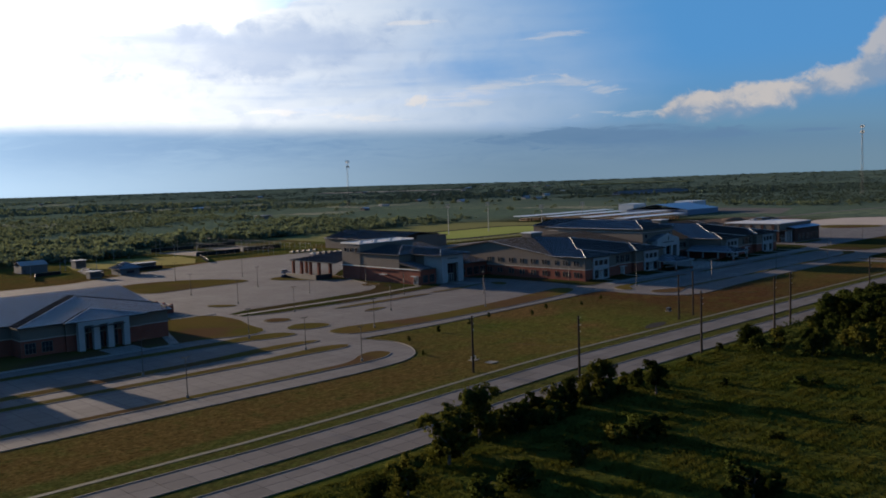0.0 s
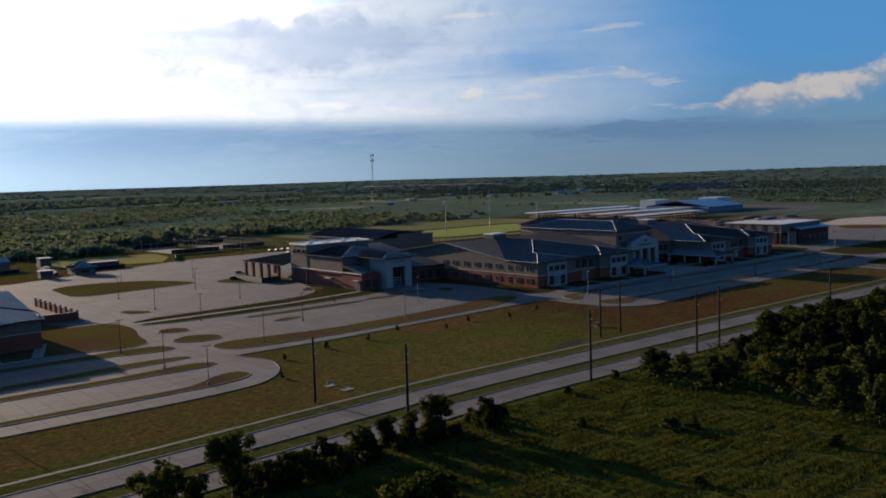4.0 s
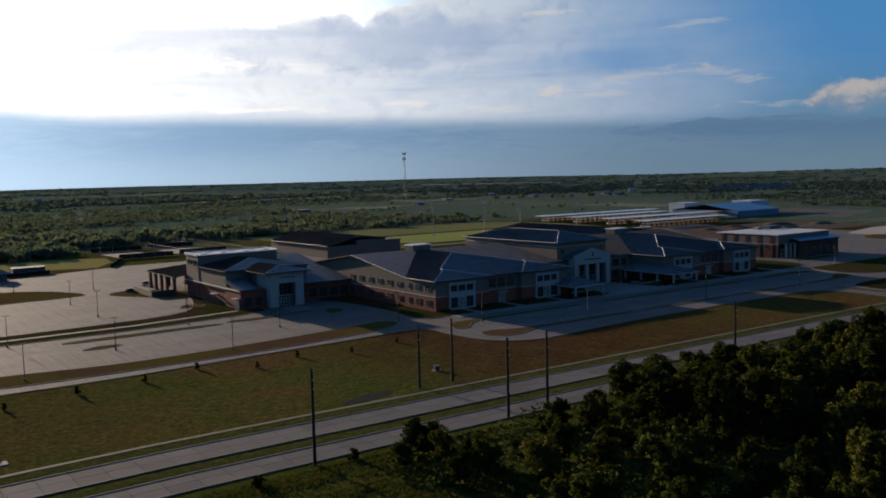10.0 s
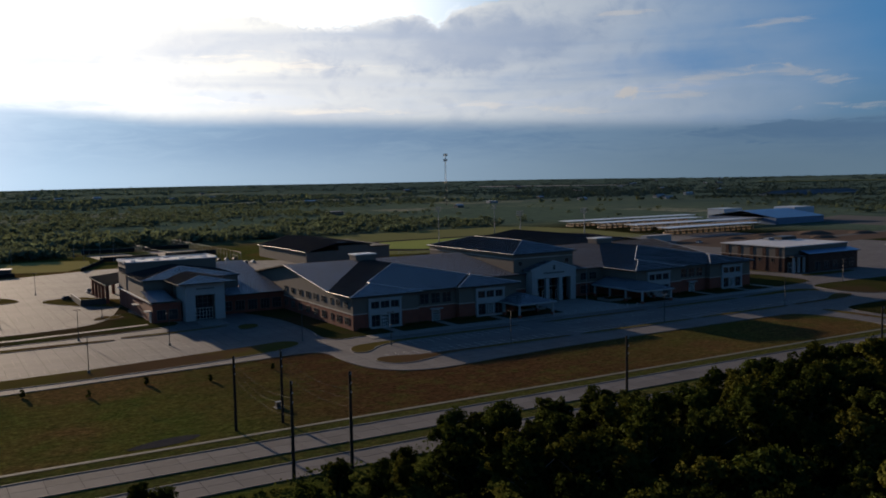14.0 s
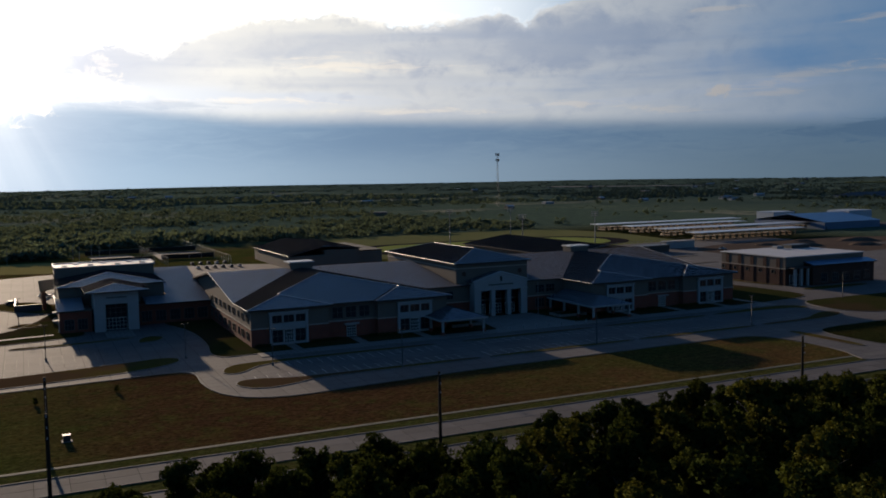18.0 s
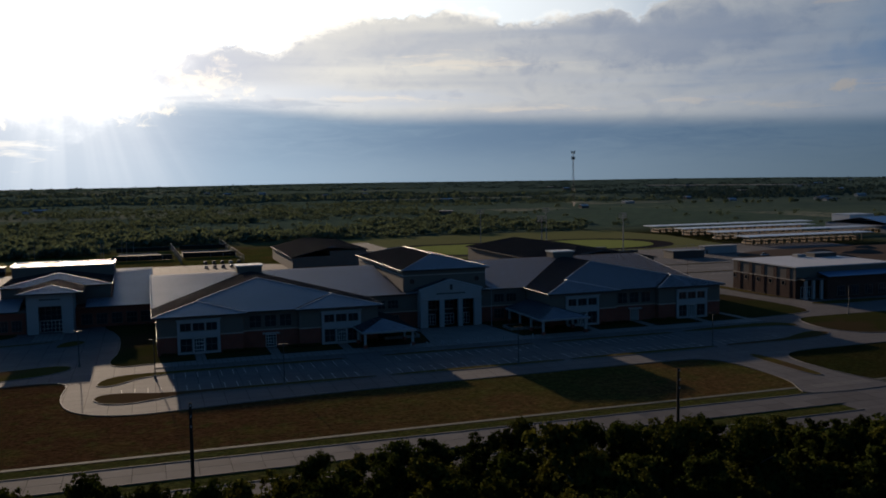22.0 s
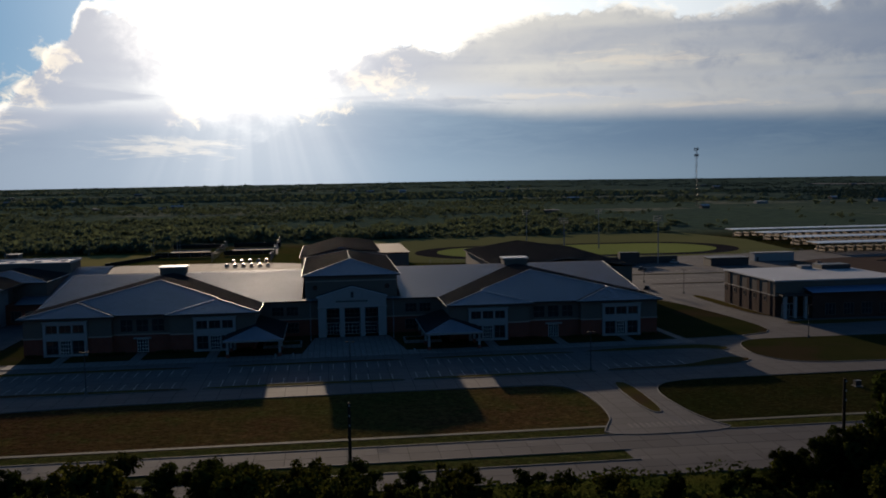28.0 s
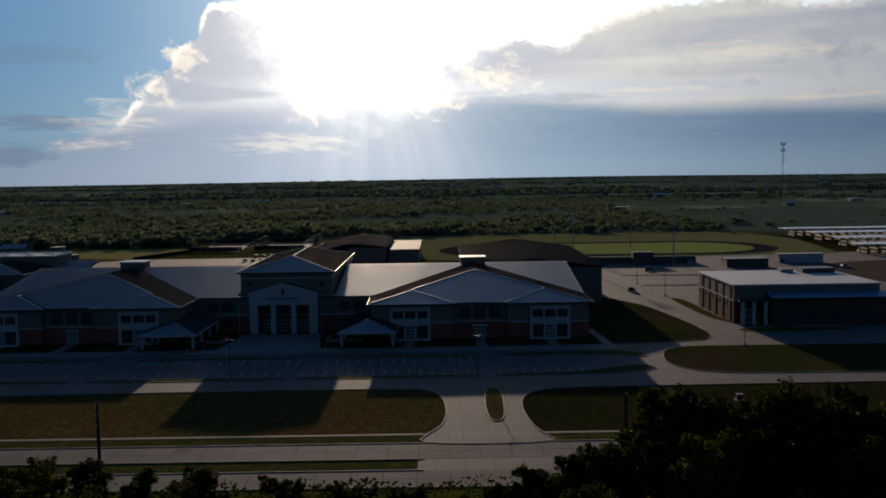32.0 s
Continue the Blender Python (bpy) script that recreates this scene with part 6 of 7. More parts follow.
# ---------------- fields north of the school ----------------
def stadium(cx, cy, a, b, n=14):
    """A plan outline with straight sides and round ends."""
    pts = []
    for s in (1, -1):
        for i in range(n + 1):
            w = -math.pi / 2 + math.pi * i / n
            pts.append((cx + s * ((a - b) + b * math.cos(w)), cy + s * b * math.sin(w)))
    return pts


TRACK = mat("dark_running_track", (0.03, 0.028, 0.029), 0.95, scale=0.1, fine=1.0, spec=0.0)
PITCH = mat("mown_pitch", (0.18, 0.215, 0.06), 0.95, second=(0.22, 0.235, 0.075), scale=0.03, fine=0.8, spec=0.0)
DRYFIELD = mat("dry_field", (0.155, 0.15, 0.065), 0.95, second=(0.12, 0.125, 0.052), scale=0.025, fine=0.6, spec=0.0)
SAND = mat("pale_sand", (0.36, 0.32, 0.28), 0.95, second=(0.29, 0.25, 0.215), scale=0.04, fine=0.5, spec=0.0)
DIRT = mat("bare_red_dirt", (0.105, 0.08, 0.062), 0.95, second=(0.075, 0.056, 0.045), scale=0.06, fine=0.7, spec=0.0)
COURT = mat("tan_court", (0.13, 0.105, 0.088), 0.9, second=(0.105, 0.086, 0.072), scale=0.08, fine=0.9, spec=0.1)
GRAVEL = mat("grey_gravel", (0.115, 0.112, 0.105), 0.95, second=(0.085, 0.083, 0.078), scale=0.05, fine=0.7, spec=0.0)
OUTFIELD = mat("yellow_outfield", (0.25, 0.21, 0.075), 0.95, second=(0.20, 0.175, 0.065), scale=0.03, fine=0.7, spec=0.0)
PAINT = mat("white_line_paint", (0.38, 0.36, 0.33), 0.75, second=(0.30, 0.28, 0.255), scale=0.8, fine=3.0, spec=0.1)
WORN = mat("worn_line_paint", (0.172, 0.158, 0.145), 0.85, second=(0.135, 0.124, 0.115), scale=0.8, fine=3.0, spec=0.05)
SOIL = mat("bare_grey_soil", (0.034, 0.033, 0.036), 1.0, second=(0.048, 0.044, 0.038), scale=0.35, fine=1.6, amount=0.9, spec=0.0)

tagged(link("ground", prism([(400, 470), (440, 452), (520, 452), (640, 465), (655, 560), (640, 640), (400, 640)], -0.2, 0.05), DRYFIELD), "yellow-green mown grass round the running track", "field", "", "structure")
tagged(link("running_track", prism(stadium(525, 512, 97, 46), -0.2, 0.09), TRACK), "dark oval running track", "running track", "", "structure")
tagged(link("pitch", prism(stadium(525, 512, 84, 36), -0.2, 0.13), PITCH), "bright green infield of the running track", "sports field", "", "structure")
tagged(link("ground", prism([(196, 512), (214, 500), (238, 492), (256, 485), (272, 514), (276, 545), (248, 556), (206, 552)], -0.2, 0.05), OUTFIELD), "yellow outfield of a ball ground", "field", "", "structure")
for poly in ([(283, 530), (309, 528), (303, 588), (280, 585)], [(317, 540), (348, 536), (346, 588), (318, 592)]):
    tagged(link("court", prism(poly, -0.2, 0.06), COURT), "tan sports court pad", "court", "", "structure")
tagged(link("ground", prism([(672, 282), (674, 312), (690, 319), (738, 331), (772, 322), (790, 300), (792, 262), (760, 250), (691, 256)], -0.2, 0.06), SAND), "pale graded sand pad", "ground", "", "structure")
tagged(link("ground", prism(smooth([(600, 330), (690, 345), (760, 340), (780, 420), (640, 430), (590, 400)], 2), -0.2, 0.05), DIRT), "bare red construction dirt", "ground", "", "structure")
tagged(link("ground", prism([(580, 240), (690, 236), (690, 252), (640, 280), (590, 270)], -0.2, 0.07), CONCRETE), "pale concrete yard", "pavement", "", "structure")
tagged(link("ground", prism(smooth([(218, 147.6), (223, 150.6), (229, 151.6), (233, 150.4), (229, 147.5), (224, 146.6)], 2), -0.2, 0.03), SOIL), "bare wet soil patch in the lawn", "ground", "", "structure")


def mound(x, y, r, h, seed):
    rg = random.Random(seed)
    bm = bmesh.new()
    rings = []
    for k in range(5):
        rr, z = r * (1 - k / 5), h * math.sin(k / 4 * math.pi / 2)
        rings.append([bm.verts.new((x + rr * (1 + rg.uniform(-0.15, 0.15)) * math.cos(i * 0.524), y + rr * 0.7 * (1 + rg.uniform(-0.15, 0.15)) * math.sin(i * 0.524), z)) for i in range(12)])
    for a, b in zip(rings, rings[1:]):
        for i in range(12):
            j = (i + 1) % 12
            bm.faces.new((a[i], a[j], b[j], b[i]))
    bm.faces.new(rings[-1])
    return tagged(link("dirt_mound", bm, DIRT), "heap of red construction dirt", "dirt heap", "construction heaps")


for i, (x, y, r, h) in enumerate(((640, 372, 9, 1.5), (668, 388, 12, 2.0), (700, 372, 10, 1.6), (725, 398, 14, 2.2), (655, 405, 8, 1.2), (690, 410, 9, 1.5), (752, 380, 11, 1.7))):
    mound(x, y, r, h, i)


def far_field(poly, label, material):
    z = max(lift(x, y) for x, y in poly)
    return tagged(link("ground", prism(poly, -4.0, z + 1.5), material), label, "field", "", "structure")


far_field([(1780, 2500), (2060, 2090), (2110, 2110), (1840, 2560)], "long pale stubble field far off", SAND)
far_field([(2360, 1830), (2620, 1590), (2690, 1620), (2420, 1880)], "pale tan stubble field far off", DRYFIELD)
tagged(link("ground", prism([(950, 540), (940, 445), (832, 408), (845, 480), (890, 520)], -0.2, 0.05), GRAVEL), "grey gravel lot behind the workshop", "pavement", "", "structure")
tagged(link("road", prism([(700, 368), (770, 376), (860, 372), (1000, 350), (1000, 357), (860, 380), (770, 384), (700, 376)], -0.2, 0.08), GRAVEL), "pale gravel road past the sand pad", "road", "", "structure")


# parking stripes
def stripes(rows, label, paint=PAINT):
    verts, faces = [], []
    for x0, x1, y0, y1, slope in rows:
        n = int((x1 - x0) / 2.7)
        for i in range(n + 1):
            x = x0 + 2.7 * i
            dy = slope * (x - x0)
            k = len(verts)
            verts += [(x - 0.075, y0 + dy, 0.036), (x + 0.075, y0 + dy, 0.036), (x + 0.075, y1 + dy, 0.036), (x - 0.075, y1 + dy, 0.036)]
            faces.append((k, k + 1, k + 2, k + 3))
    me = bpy.data.meshes.new("parking_lines")
    me.from_pydata(verts, [], faces)
    me.materials.append(paint)
    return tagged(new("parking_lines", me), label, "parking lines", "", "stuff")


stripes([(292, 345, 190.2, 196.0, 0), (351, 393, 190.4, 196.2, 0), (397, 437, 190.8, 196.6, 0), (442, 462, 191.6, 197.2, 0), (303, 344, 203.6, 209.4, 0), (354, 395, 203.8, 209.6, 0), (401, 438, 204.0, 209.8, 0)], "white parking lines before the school")
stripes([(172, 262, 233.5, 239.3, 0.02), (172, 262, 239.5, 245.2, 0.02), (172, 265, 221.5, 226.5, 0.03), (164, 232, 290.5, 296.0, 0), (172, 236, 322.0, 327.5, 0), (172, 236, 316.3, 321.8, 0)], "worn white parking lines of the west car park", WORN)
stripes([(505, 560, 330, 335.5, 0), (505, 560, 352, 357.5, 0), (505, 560, 385, 390, 0)], "white parking lines of the east car park")

# crossing bars at the school gate
zebra = tagged(empty("crosswalk"), "worn white painted crossing bars at the school gate", "crosswalk", "", "structure")
for i in range(13):
    part("bar", boxes((430.5 + 1.1 * i, 431.0 + 1.1 * i, 143.4, 146.0, 0.0, 0.037)), WORN, zebra)


# paths to the doors and the entrance plaza
def path(poly, label="concrete path to a school door"):
    return tagged(link("path", prism(poly, 0.0, 0.19), WALK), label, "path", "", "structure")


path([(299, 217), (474, 217), (474, 222.4), (299, 222.4)], "long concrete sidewalk before the school")
for xa, xb in WINGS:
    for x in (xa + 11.6, (xa + xb) / 2, xb - 11.6):
        path([(x - 1.3, 222.4), (x + 1.3, 222.4), (x + 1.3, 232.6), (x - 1.3, 232.6)])
path([(370.5, 222.4), (397.5, 222.4), (394.5, 245.0), (373.5, 245.0)], "pale concrete entrance plaza")
path([(471.0, 222.4), (473.5, 222.4), (472.0, 246.0), (470.0, 246.0)])
path([(160, 274.5), (215, 275.5), (252, 281.5), (252, 283.6), (215, 277.7), (160, 276.7)], "concrete footpath along the car park")
path([(266, 268), (274, 268), (274, 281), (266, 281)], "concrete path to the gymnasium door")
path([(141, 286.2), (157.6, 285.2), (157.6, 286.8), (141, 288.0)], "concrete footpath across the lawn")
path([(101, 241.2), (111, 241.2), (111, 250.2), (101, 250.2)])
path([(118, 241.2), (121, 241.2), (128, 262), (124.8, 262)])
path([(-300, 237.6), (118, 238.4), (118, 241.0), (-300, 240.6)], "concrete sidewalk before the western building")
for x0, x1 in ((360.0, 370.2), (397.8, 408.0)):
    tagged(link("planter", kerb_strip([(x0, 232.0), (x1, 232.0), (x1, 238.4), (x0, 238.4)], 0.4, 0.1, 0.9), WALK), "low concrete planter wall beside the plaza", "planter", "plaza planters")
for x in (372.5, 395.5):
    e = tagged(empty("flagpole", (x, 241.5, 0)), "tall bare metal flagpole on the plaza", "flagpole", "plaza flagpoles")
    part("shaft", tube(bmesh.new(), (0, 0, 0), (0, 0, 12.0), 0.11, 0.06, 8), GALV, e)
    part("base", tube(bmesh.new(), (0, 0, 0), (0, 0, 0.4), 0.35, 0.3, 10), WALK, e)
for i in range(9):
    x = 364.0 + 4.4 * i
    e = tagged(empty("bollard", (x, 219.4, 0.19)), "short pale concrete bollard on the sidewalk", "bollard", "plaza bollards")
    part("shaft", tube(bmesh.new(), (0, 0, 0), (0, 0, 0.85), 0.18, 0.18, 10), WHITE, e)
    part("cap", tube(bmesh.new(), (0, 0, 0.85), (0, 0, 0.98), 0.2, 0.1, 10), WHITE, e)


# hedges of low shrubs before the facades
def hedge(x0, x1, y0, y1, seed):
    r = random.Random(seed)
    verts, faces = [], []
    for _ in range(int(45 * (x1 - x0) * (y1 - y0) / 2)):
        p = Vector((r.uniform(x0, x1), r.uniform(y0, y1), 0.15 + 0.75 * r.random() ** 0.6))
        t = Vector((r.gauss(0, 1), r.gauss(0, 1), r.gauss(0, 1))).normalized()
        b = t.orthogonal().normalized()
        s = r.uniform(0.12, 0.28)
        k = len(verts)
        verts += [p - t * s, p + b * s * 0.6, p + t * s, p - b * s * 0.6]
        faces.append((k, k + 1, k + 2, k + 3))
    me = bpy.data.meshes.new("hedge")
    me.from_pydata(verts, [], faces)
    me.materials.append(LEAF)
    return tagged(new("hedge", me), "low clipped dark hedge against the facade", "hedge", "facade hedges")


k = 0
for xa, xb in WINGS:
    for x0, x1, y in ((xa + 2, xa + 6, 229.6), (xa + 17.5, xa + 26.5, 229.8), (xb - 26.5, xb - 17.5, 229.8), (xb - 6, xb - 2, 229.6)):
        hedge(x0, x1, y, y + 1.6, 60 + k)
        k += 1
hedge(361.0, 369.6, 232.8, 237.6, 90)
hedge(398.4, 407.4, 232.8, 237.6, 91)


# ---------------- vehicles ----------------
CAR_WHITE = mat("car_paint_white", (0.36, 0.36, 0.36), 0.6, scale=0.8, spec=0.4)
CAR_DARK = mat("car_paint_dark", (0.03, 0.035, 0.045), 0.45, scale=0.8, spec=0.3)
CAR_GLASS = mat("car_glass", (0.015, 0.018, 0.02), 0.35, scale=0.3, spec=0.25)
BUS_YELLOW = mat("bus_paint_yellow", (0.17, 0.075, 0.009), 0.6, scale=0.8)
TYRE = mat("tyre_rubber", (0.02, 0.02, 0.02), 0.9, scale=2.0)


def loft(sections):
    bm = bmesh.new()
    rings = [[bm.verts.new(p) for p in s] for s in sections]
    n = len(rings[0])
    for a, b in zip(rings, rings[1:]):
        for i in range(n):
            j = (i + 1) % n
            bm.faces.new((a[i], a[j], b[j], b[i]))
    bm.faces.new(rings[0][::-1])
    bm.faces.new(rings[-1])
    bmesh.ops.recalc_face_normals(bm, faces=bm.faces)
    return bm


def car(x, y, turn, paint, label, tall=1.0, long=1.0):
    e = tagged(empty("car", (x, y, 0.03)), label, "car", "parked cars")
    L2 = 2.3 * long
    secs = [(-L2, 0.78, 0.45, 0.80), (-L2 * 0.9, 0.88, 0.30, 0.98), (0, 0.92, 0.28, 1.02), (L2 * 0.85, 0.88, 0.30, 0.92), (L2, 0.76, 0.42, 0.72)]
    part("body", loft([[(u, -w, z0), (u, w, z0), (u, w, z1), (u, -w, z1)] for u, w, z0, z1 in secs]), paint, e)
    top = 1.02 + 0.52 * tall
    part("cabin", loft([[(-L2 * 0.82, -0.8, 1.0), (-L2 * 0.82, 0.8, 1.0), (-L2 * 0.66, 0.62, top), (-L2 * 0.66, -0.62, top)], [(L2 * 0.38, -0.8, 1.0), (L2 * 0.38, 0.8, 1.0), (L2 * 0.1, 0.62, top), (L2 * 0.1, -0.62, top)]]), CAR_GLASS, e)
    part("roof_panel", boxes((-L2 * 0.66, L2 * 0.1, -0.6, 0.6, top - 0.02, top + 0.05)), paint, e)
    for u in (-L2 * 0.62, L2 * 0.62):
        for v in (-0.86, 0.86):
            w = part("wheel", tube(bmesh.new(), (u, v - 0.11, 0.33), (u, v + 0.11, 0.33), 0.33, 0.33, 12), TYRE, e)
            part("rim", tube(bmesh.new(), (u, v - 0.13, 0.33), (u, v + 0.13, 0.33), 0.18, 0.18, 10), GALV, w)
    e.rotation_euler = (0, 0, turn)
    return e


first = car(326.0, 465.0, 1.57, CAR_WHITE, "white parked car in the staff row")
dark_car = car(330.2, 464.7, 1.57, CAR_DARK, "dark parked car in the staff row")
for i in range(2, 6):
    copy_thing(first if i == 5 else dark_car, pose(326.0 + 4.2 * i, 465.0 - 0.3 * i, 0.03, 0, 0, 90))
for i in range(5):
    copy_thing(first if i == 3 else dark_car, pose(327.0 + 4.4 * i, 489.0, 0.03, 0, 0, 90))
car(549, 420, 0.3, CAR_WHITE, "white utility vehicle near the track fence", 1.5, 1.05)
car(522, 392, 0.2, CAR_DARK, "dark utility vehicle in the east car park", 1.5, 0.95)
car(500, 325, 0.9, CAR_DARK, "small dark utility cart on the drive", 1.2, 0.7)
car(611, 394, 0.1, CAR_WHITE, "white pickup beside the yard", 1.3, 1.1)
car(251.8, 383.5, 0.25, CAR_WHITE, "white van parked beside the porch", 1.7, 1.1)
car(240, 366, 0.35, CAR_DARK, "dark car parked beside the porch")


def bus(x, y, turn, paint, label):
    e = tagged(empty("bus", (x, y, 0)), label, "bus", "parked buses")
    part("body", loft([[(-5.6, -1.15, 0.6), (-5.6, 1.15, 0.6), (-5.6, 1.0, 3.0), (-5.6, -1.0, 3.0)], [(3.6, -1.2, 0.6), (3.6, 1.2, 0.6), (3.6, 1.0, 3.05), (3.6, -1.0, 3.05)]]), paint, e)
    part("bonnet", loft([[(3.6, -1.1, 0.6), (3.6, 1.1, 0.6), (3.6, 1.0, 1.8), (3.6, -1.0, 1.8)], [(5.2, -0.95, 0.7), (5.2, 0.95, 0.7), (5.2, 0.8, 1.5), (5.2, -0.8, 1.5)]]), paint, e)
    part("roof_panel", boxes((-5.5, 3.5, -0.95, 0.95, 3.0, 3.12)), GALV, e)
    for v in (-1.19, 1.16):
        part("window_band", boxes((-5.2, 3.4, v, v + 0.03, 1.8, 2.5)), GLASS, e)
    for u in (-3.4, 4.0):
        for v in (-1.05, 1.05):
            part("wheel", tube(bmesh.new(), (u, v - 0.15, 0.5), (u, v + 0.15, 0.5), 0.5, 0.5, 12), TYRE, e)
    e.rotation_euler = (0, 0, turn)
    return e


b0 = bus(662, 586, 1.57, BUS_YELLOW, "yellow school bus under the open shelter")
for i in range(1, 24):
    copy_thing(b0, pose(662 + 5.6 * i, 586, 0, 0, 0, 90))
for i in range(18):
    copy_thing(b0, pose(664 + 5.6 * i, 548, 0, 0, 0, 90))
for i in range(24):
    copy_thing(b0, pose(660 + 5.6 * i, 505, 0, 0, 0, 90))
for i in range(15):
    copy_thing(b0, pose(650 + 5.6 * i, 460, 0, 0, 0, 90))

# ---------------- small buildings, fences ----------------
HUT_WALL = mat("grey_hut_wall", (0.10, 0.105, 0.11), 0.85, second=(0.082, 0.086, 0.09), scale=0.2, fine=1.5, spec=0.1)
PALE_SHEET = mat("pale_sheet_metal", (0.34, 0.38, 0.42), 0.5, second=(0.29, 0.33, 0.37), scale=0.1, fine=0.8, spec=0.3)
SHED_WALL = mat("blue_sheet_wall", (0.10, 0.15, 0.22), 0.6, second=(0.085, 0.13, 0.195), scale=0.1, fine=0.8, spec=0.2)


def shed(x0, x1, y0, y1, h, wall, roof, label, gable=True, name="shed", pitch=0.18):
    e = tagged(empty(name), label, name.replace("_", " "))
    part("wall", boxes((x0, x1, y0, y1, 0.0, h)), wall, e)
    if gable:
        ym = (y0 + y1) / 2
        bm = bmesh.new()
        rise = (y1 - y0) * pitch
        pts = ((y0 - 0.5, h), (ym, h + rise), (y1 + 0.5, h), (ym, h + rise - 0.3))
        a = [bm.verts.new((x0 - 0.5, y, z)) for y, z in pts]
        b = [bm.verts.new((x1 + 0.5, y, z)) for y, z in pts]
        bm.faces.new(a[::-1])
        bm.faces.new(b)
        for i in range(4):
            j = (i + 1) % 4
            bm.faces.new((a[i], a[j], b[j], b[i]))
        bmesh.ops.recalc_face_normals(bm, faces=bm.faces)
        part("roof", bm, roof, e)
    else:
        part("roof", boxes((x0 - 0.3, x1 + 0.3, y0 - 0.3, y1 + 0.3, h, h + 0.35)), roof, e)
    bm = boxes((x0 + 1.0, x0 + 2.2, y0 - 0.06, y0, 0.0, 2.1))
    part("door", bm, STEEL, e)
    return e


shop = shed(792, 851, 484, 556, 5.4, SHED_WALL, BLUE_ROOF, "large workshop with a blue metal roof", True, "workshop", 0.075)
part("tower_block", boxes((852, 878, 514, 536, 0.0, 11.6)), PALE_SHEET, shop, "tall pale sheet-metal block")
shed(833, 857, 576, 596, 9, PALE_SHEET, PALE_SHEET, "white box-like store behind the workshop", False, "store_building")
shed(560, 579, 402, 411, 3.6, STEEL, STEEL, "low dark storage shed beside the yard", False)
shed(590, 611, 418, 423, 4.0, WHITE, WHITE, "long white storage trailer", False, "storage_trailer")
hut = tagged(empty("concession_hut"), "grey stucco concession hut with a dark hipped roof", "hut")
part("wall", boxes((198, 208, 455, 467, 0.0, 3.4)), HUT_WALL, hut)
roofs([(196.6, 209.4, 453.6, 468.4, [W(196.6, 3.5, 0.5), E(209.4, 3.5, 0.5), S(453.6, 3.5, 0.5), Nn(468.4, 3.5, 0.5)])], hut, 0.25)
part("counter_window", boxes((201, 205, 454.9, 455.0, 1.1, 2.3)), GLASS, hut)
part("door", boxes((197.9, 198.0, 459, 460.1, 0.0, 2.1)), STEEL, hut)
for x0, x1, y0, y1, h, label in ((215, 230, 481, 487, 3.2, "long low dark dugout beside the outfield"), (181, 187, 453, 458, 3.6, "small dark scorer's hut with a pale flat roof"), (200, 206, 520, 527, 4.6, "square dark equipment hut beyond the outfield")):
    e = tagged(empty("dugout"), label, "hut", "ball ground huts")
    part("wall", boxes((x0, x1, y0 + 0.3, y1, 0.0, h)), HUT_WALL, e)
    part("roof", boxes((x0 - 0.5, x1 + 0.5, y0 - 0.6, y1 + 0.4, h, h + 0.25)), GALV, e)
    part("opening", boxes((x0 + 0.6, x1 - 0.6, y0 + 0.2, y0 + 0.3, 0.9, h - 0.6)), STEEL, e)
for x, y in ((188, 462), (189, 476), (193, 492)):
    e = tagged(empty("small_bleachers"), "small bare metal bleachers beside the ball ground", "bleachers", "ball ground stands")
    for i in range(5):
        part("tier", boxes((x + 0.8 * i, x + 0.8 * i + 0.75, y, y + 9, 0.35 + 0.4 * i, 0.45 + 0.4 * i)), GALV, e)
    for v in (0.4, 4.4, 8.4):
        part("frame", boxes((x + 0.2, x + 4.0, y + v, y + v + 0.1, 0.0, 0.35), (x + 1.8, x + 4.0, y + v, y + v + 0.1, 0.35, 1.1), (x + 3.0, x + 4.0, y + v, y + v + 0.1, 1.1, 1.9)), STEEL, e)
shed(170, 184, 520, 532, 4.4, HUT_WALL, GALV, "grey house beyond the ball field", True, "house")
shed(60, 110, 370, 400, 5.0, BRICK, ROOF_NS, "low brick wing behind the western school", False, "brick_wing")
# stand beside the track
e = tagged(empty("bleachers"), "dark metal bleachers beside the running track", "bleachers")
for i in range(8):
    part("tier", boxes((500, 552, 424 + 0.9 * i, 424.9 + 0.9 * i, 0.0, 0.5 + 0.42 * (7 - i))), STEEL, e)
part("press_box", boxes((521, 531, 420.5, 424, 0.0, 6.0)), STEEL, e)


def fence(pts, h, label):
    e = tagged(empty("fence"), label, "fence", "sports fences")
    for a, b in zip(pts, pts[1:]):
        a, b = Vector(a), Vector(b)
        n = max(1, int((b - a).length / 6))
        part("top_rail", tube(bmesh.new(), (a.x, a.y, h), (b.x, b.y, h), 0.045, 0.045, 6), GALV, e)
        part("mid_rail", tube(bmesh.new(), (a.x, a.y, h * 0.5), (b.x, b.y, h * 0.5), 0.03, 0.03, 6), GALV, e)
        for i in range(n + 1):
            p = a.lerp(b, i / n)
            part("post", tube(bmesh.new(), (p.x, p.y, 0), (p.x, p.y, h), 0.08, 0.08, 6), GALV, e)
    return e


fence([(315, 492), (312, 600)], 4.5, "tall chain-link court fence with bright rails")
fence([(347, 484), (345, 632)], 4.5, "tall chain-link court fence with bright rails")
fence([(280, 526), (312, 524)], 3.5, "chain-link fence at the court end")
fence([(318, 534), (347, 532)], 3.5, "chain-link fence at the court end")
fence([(430, 452), (560, 448), (640, 462)], 2.0, "chain-link fence along the sports field")
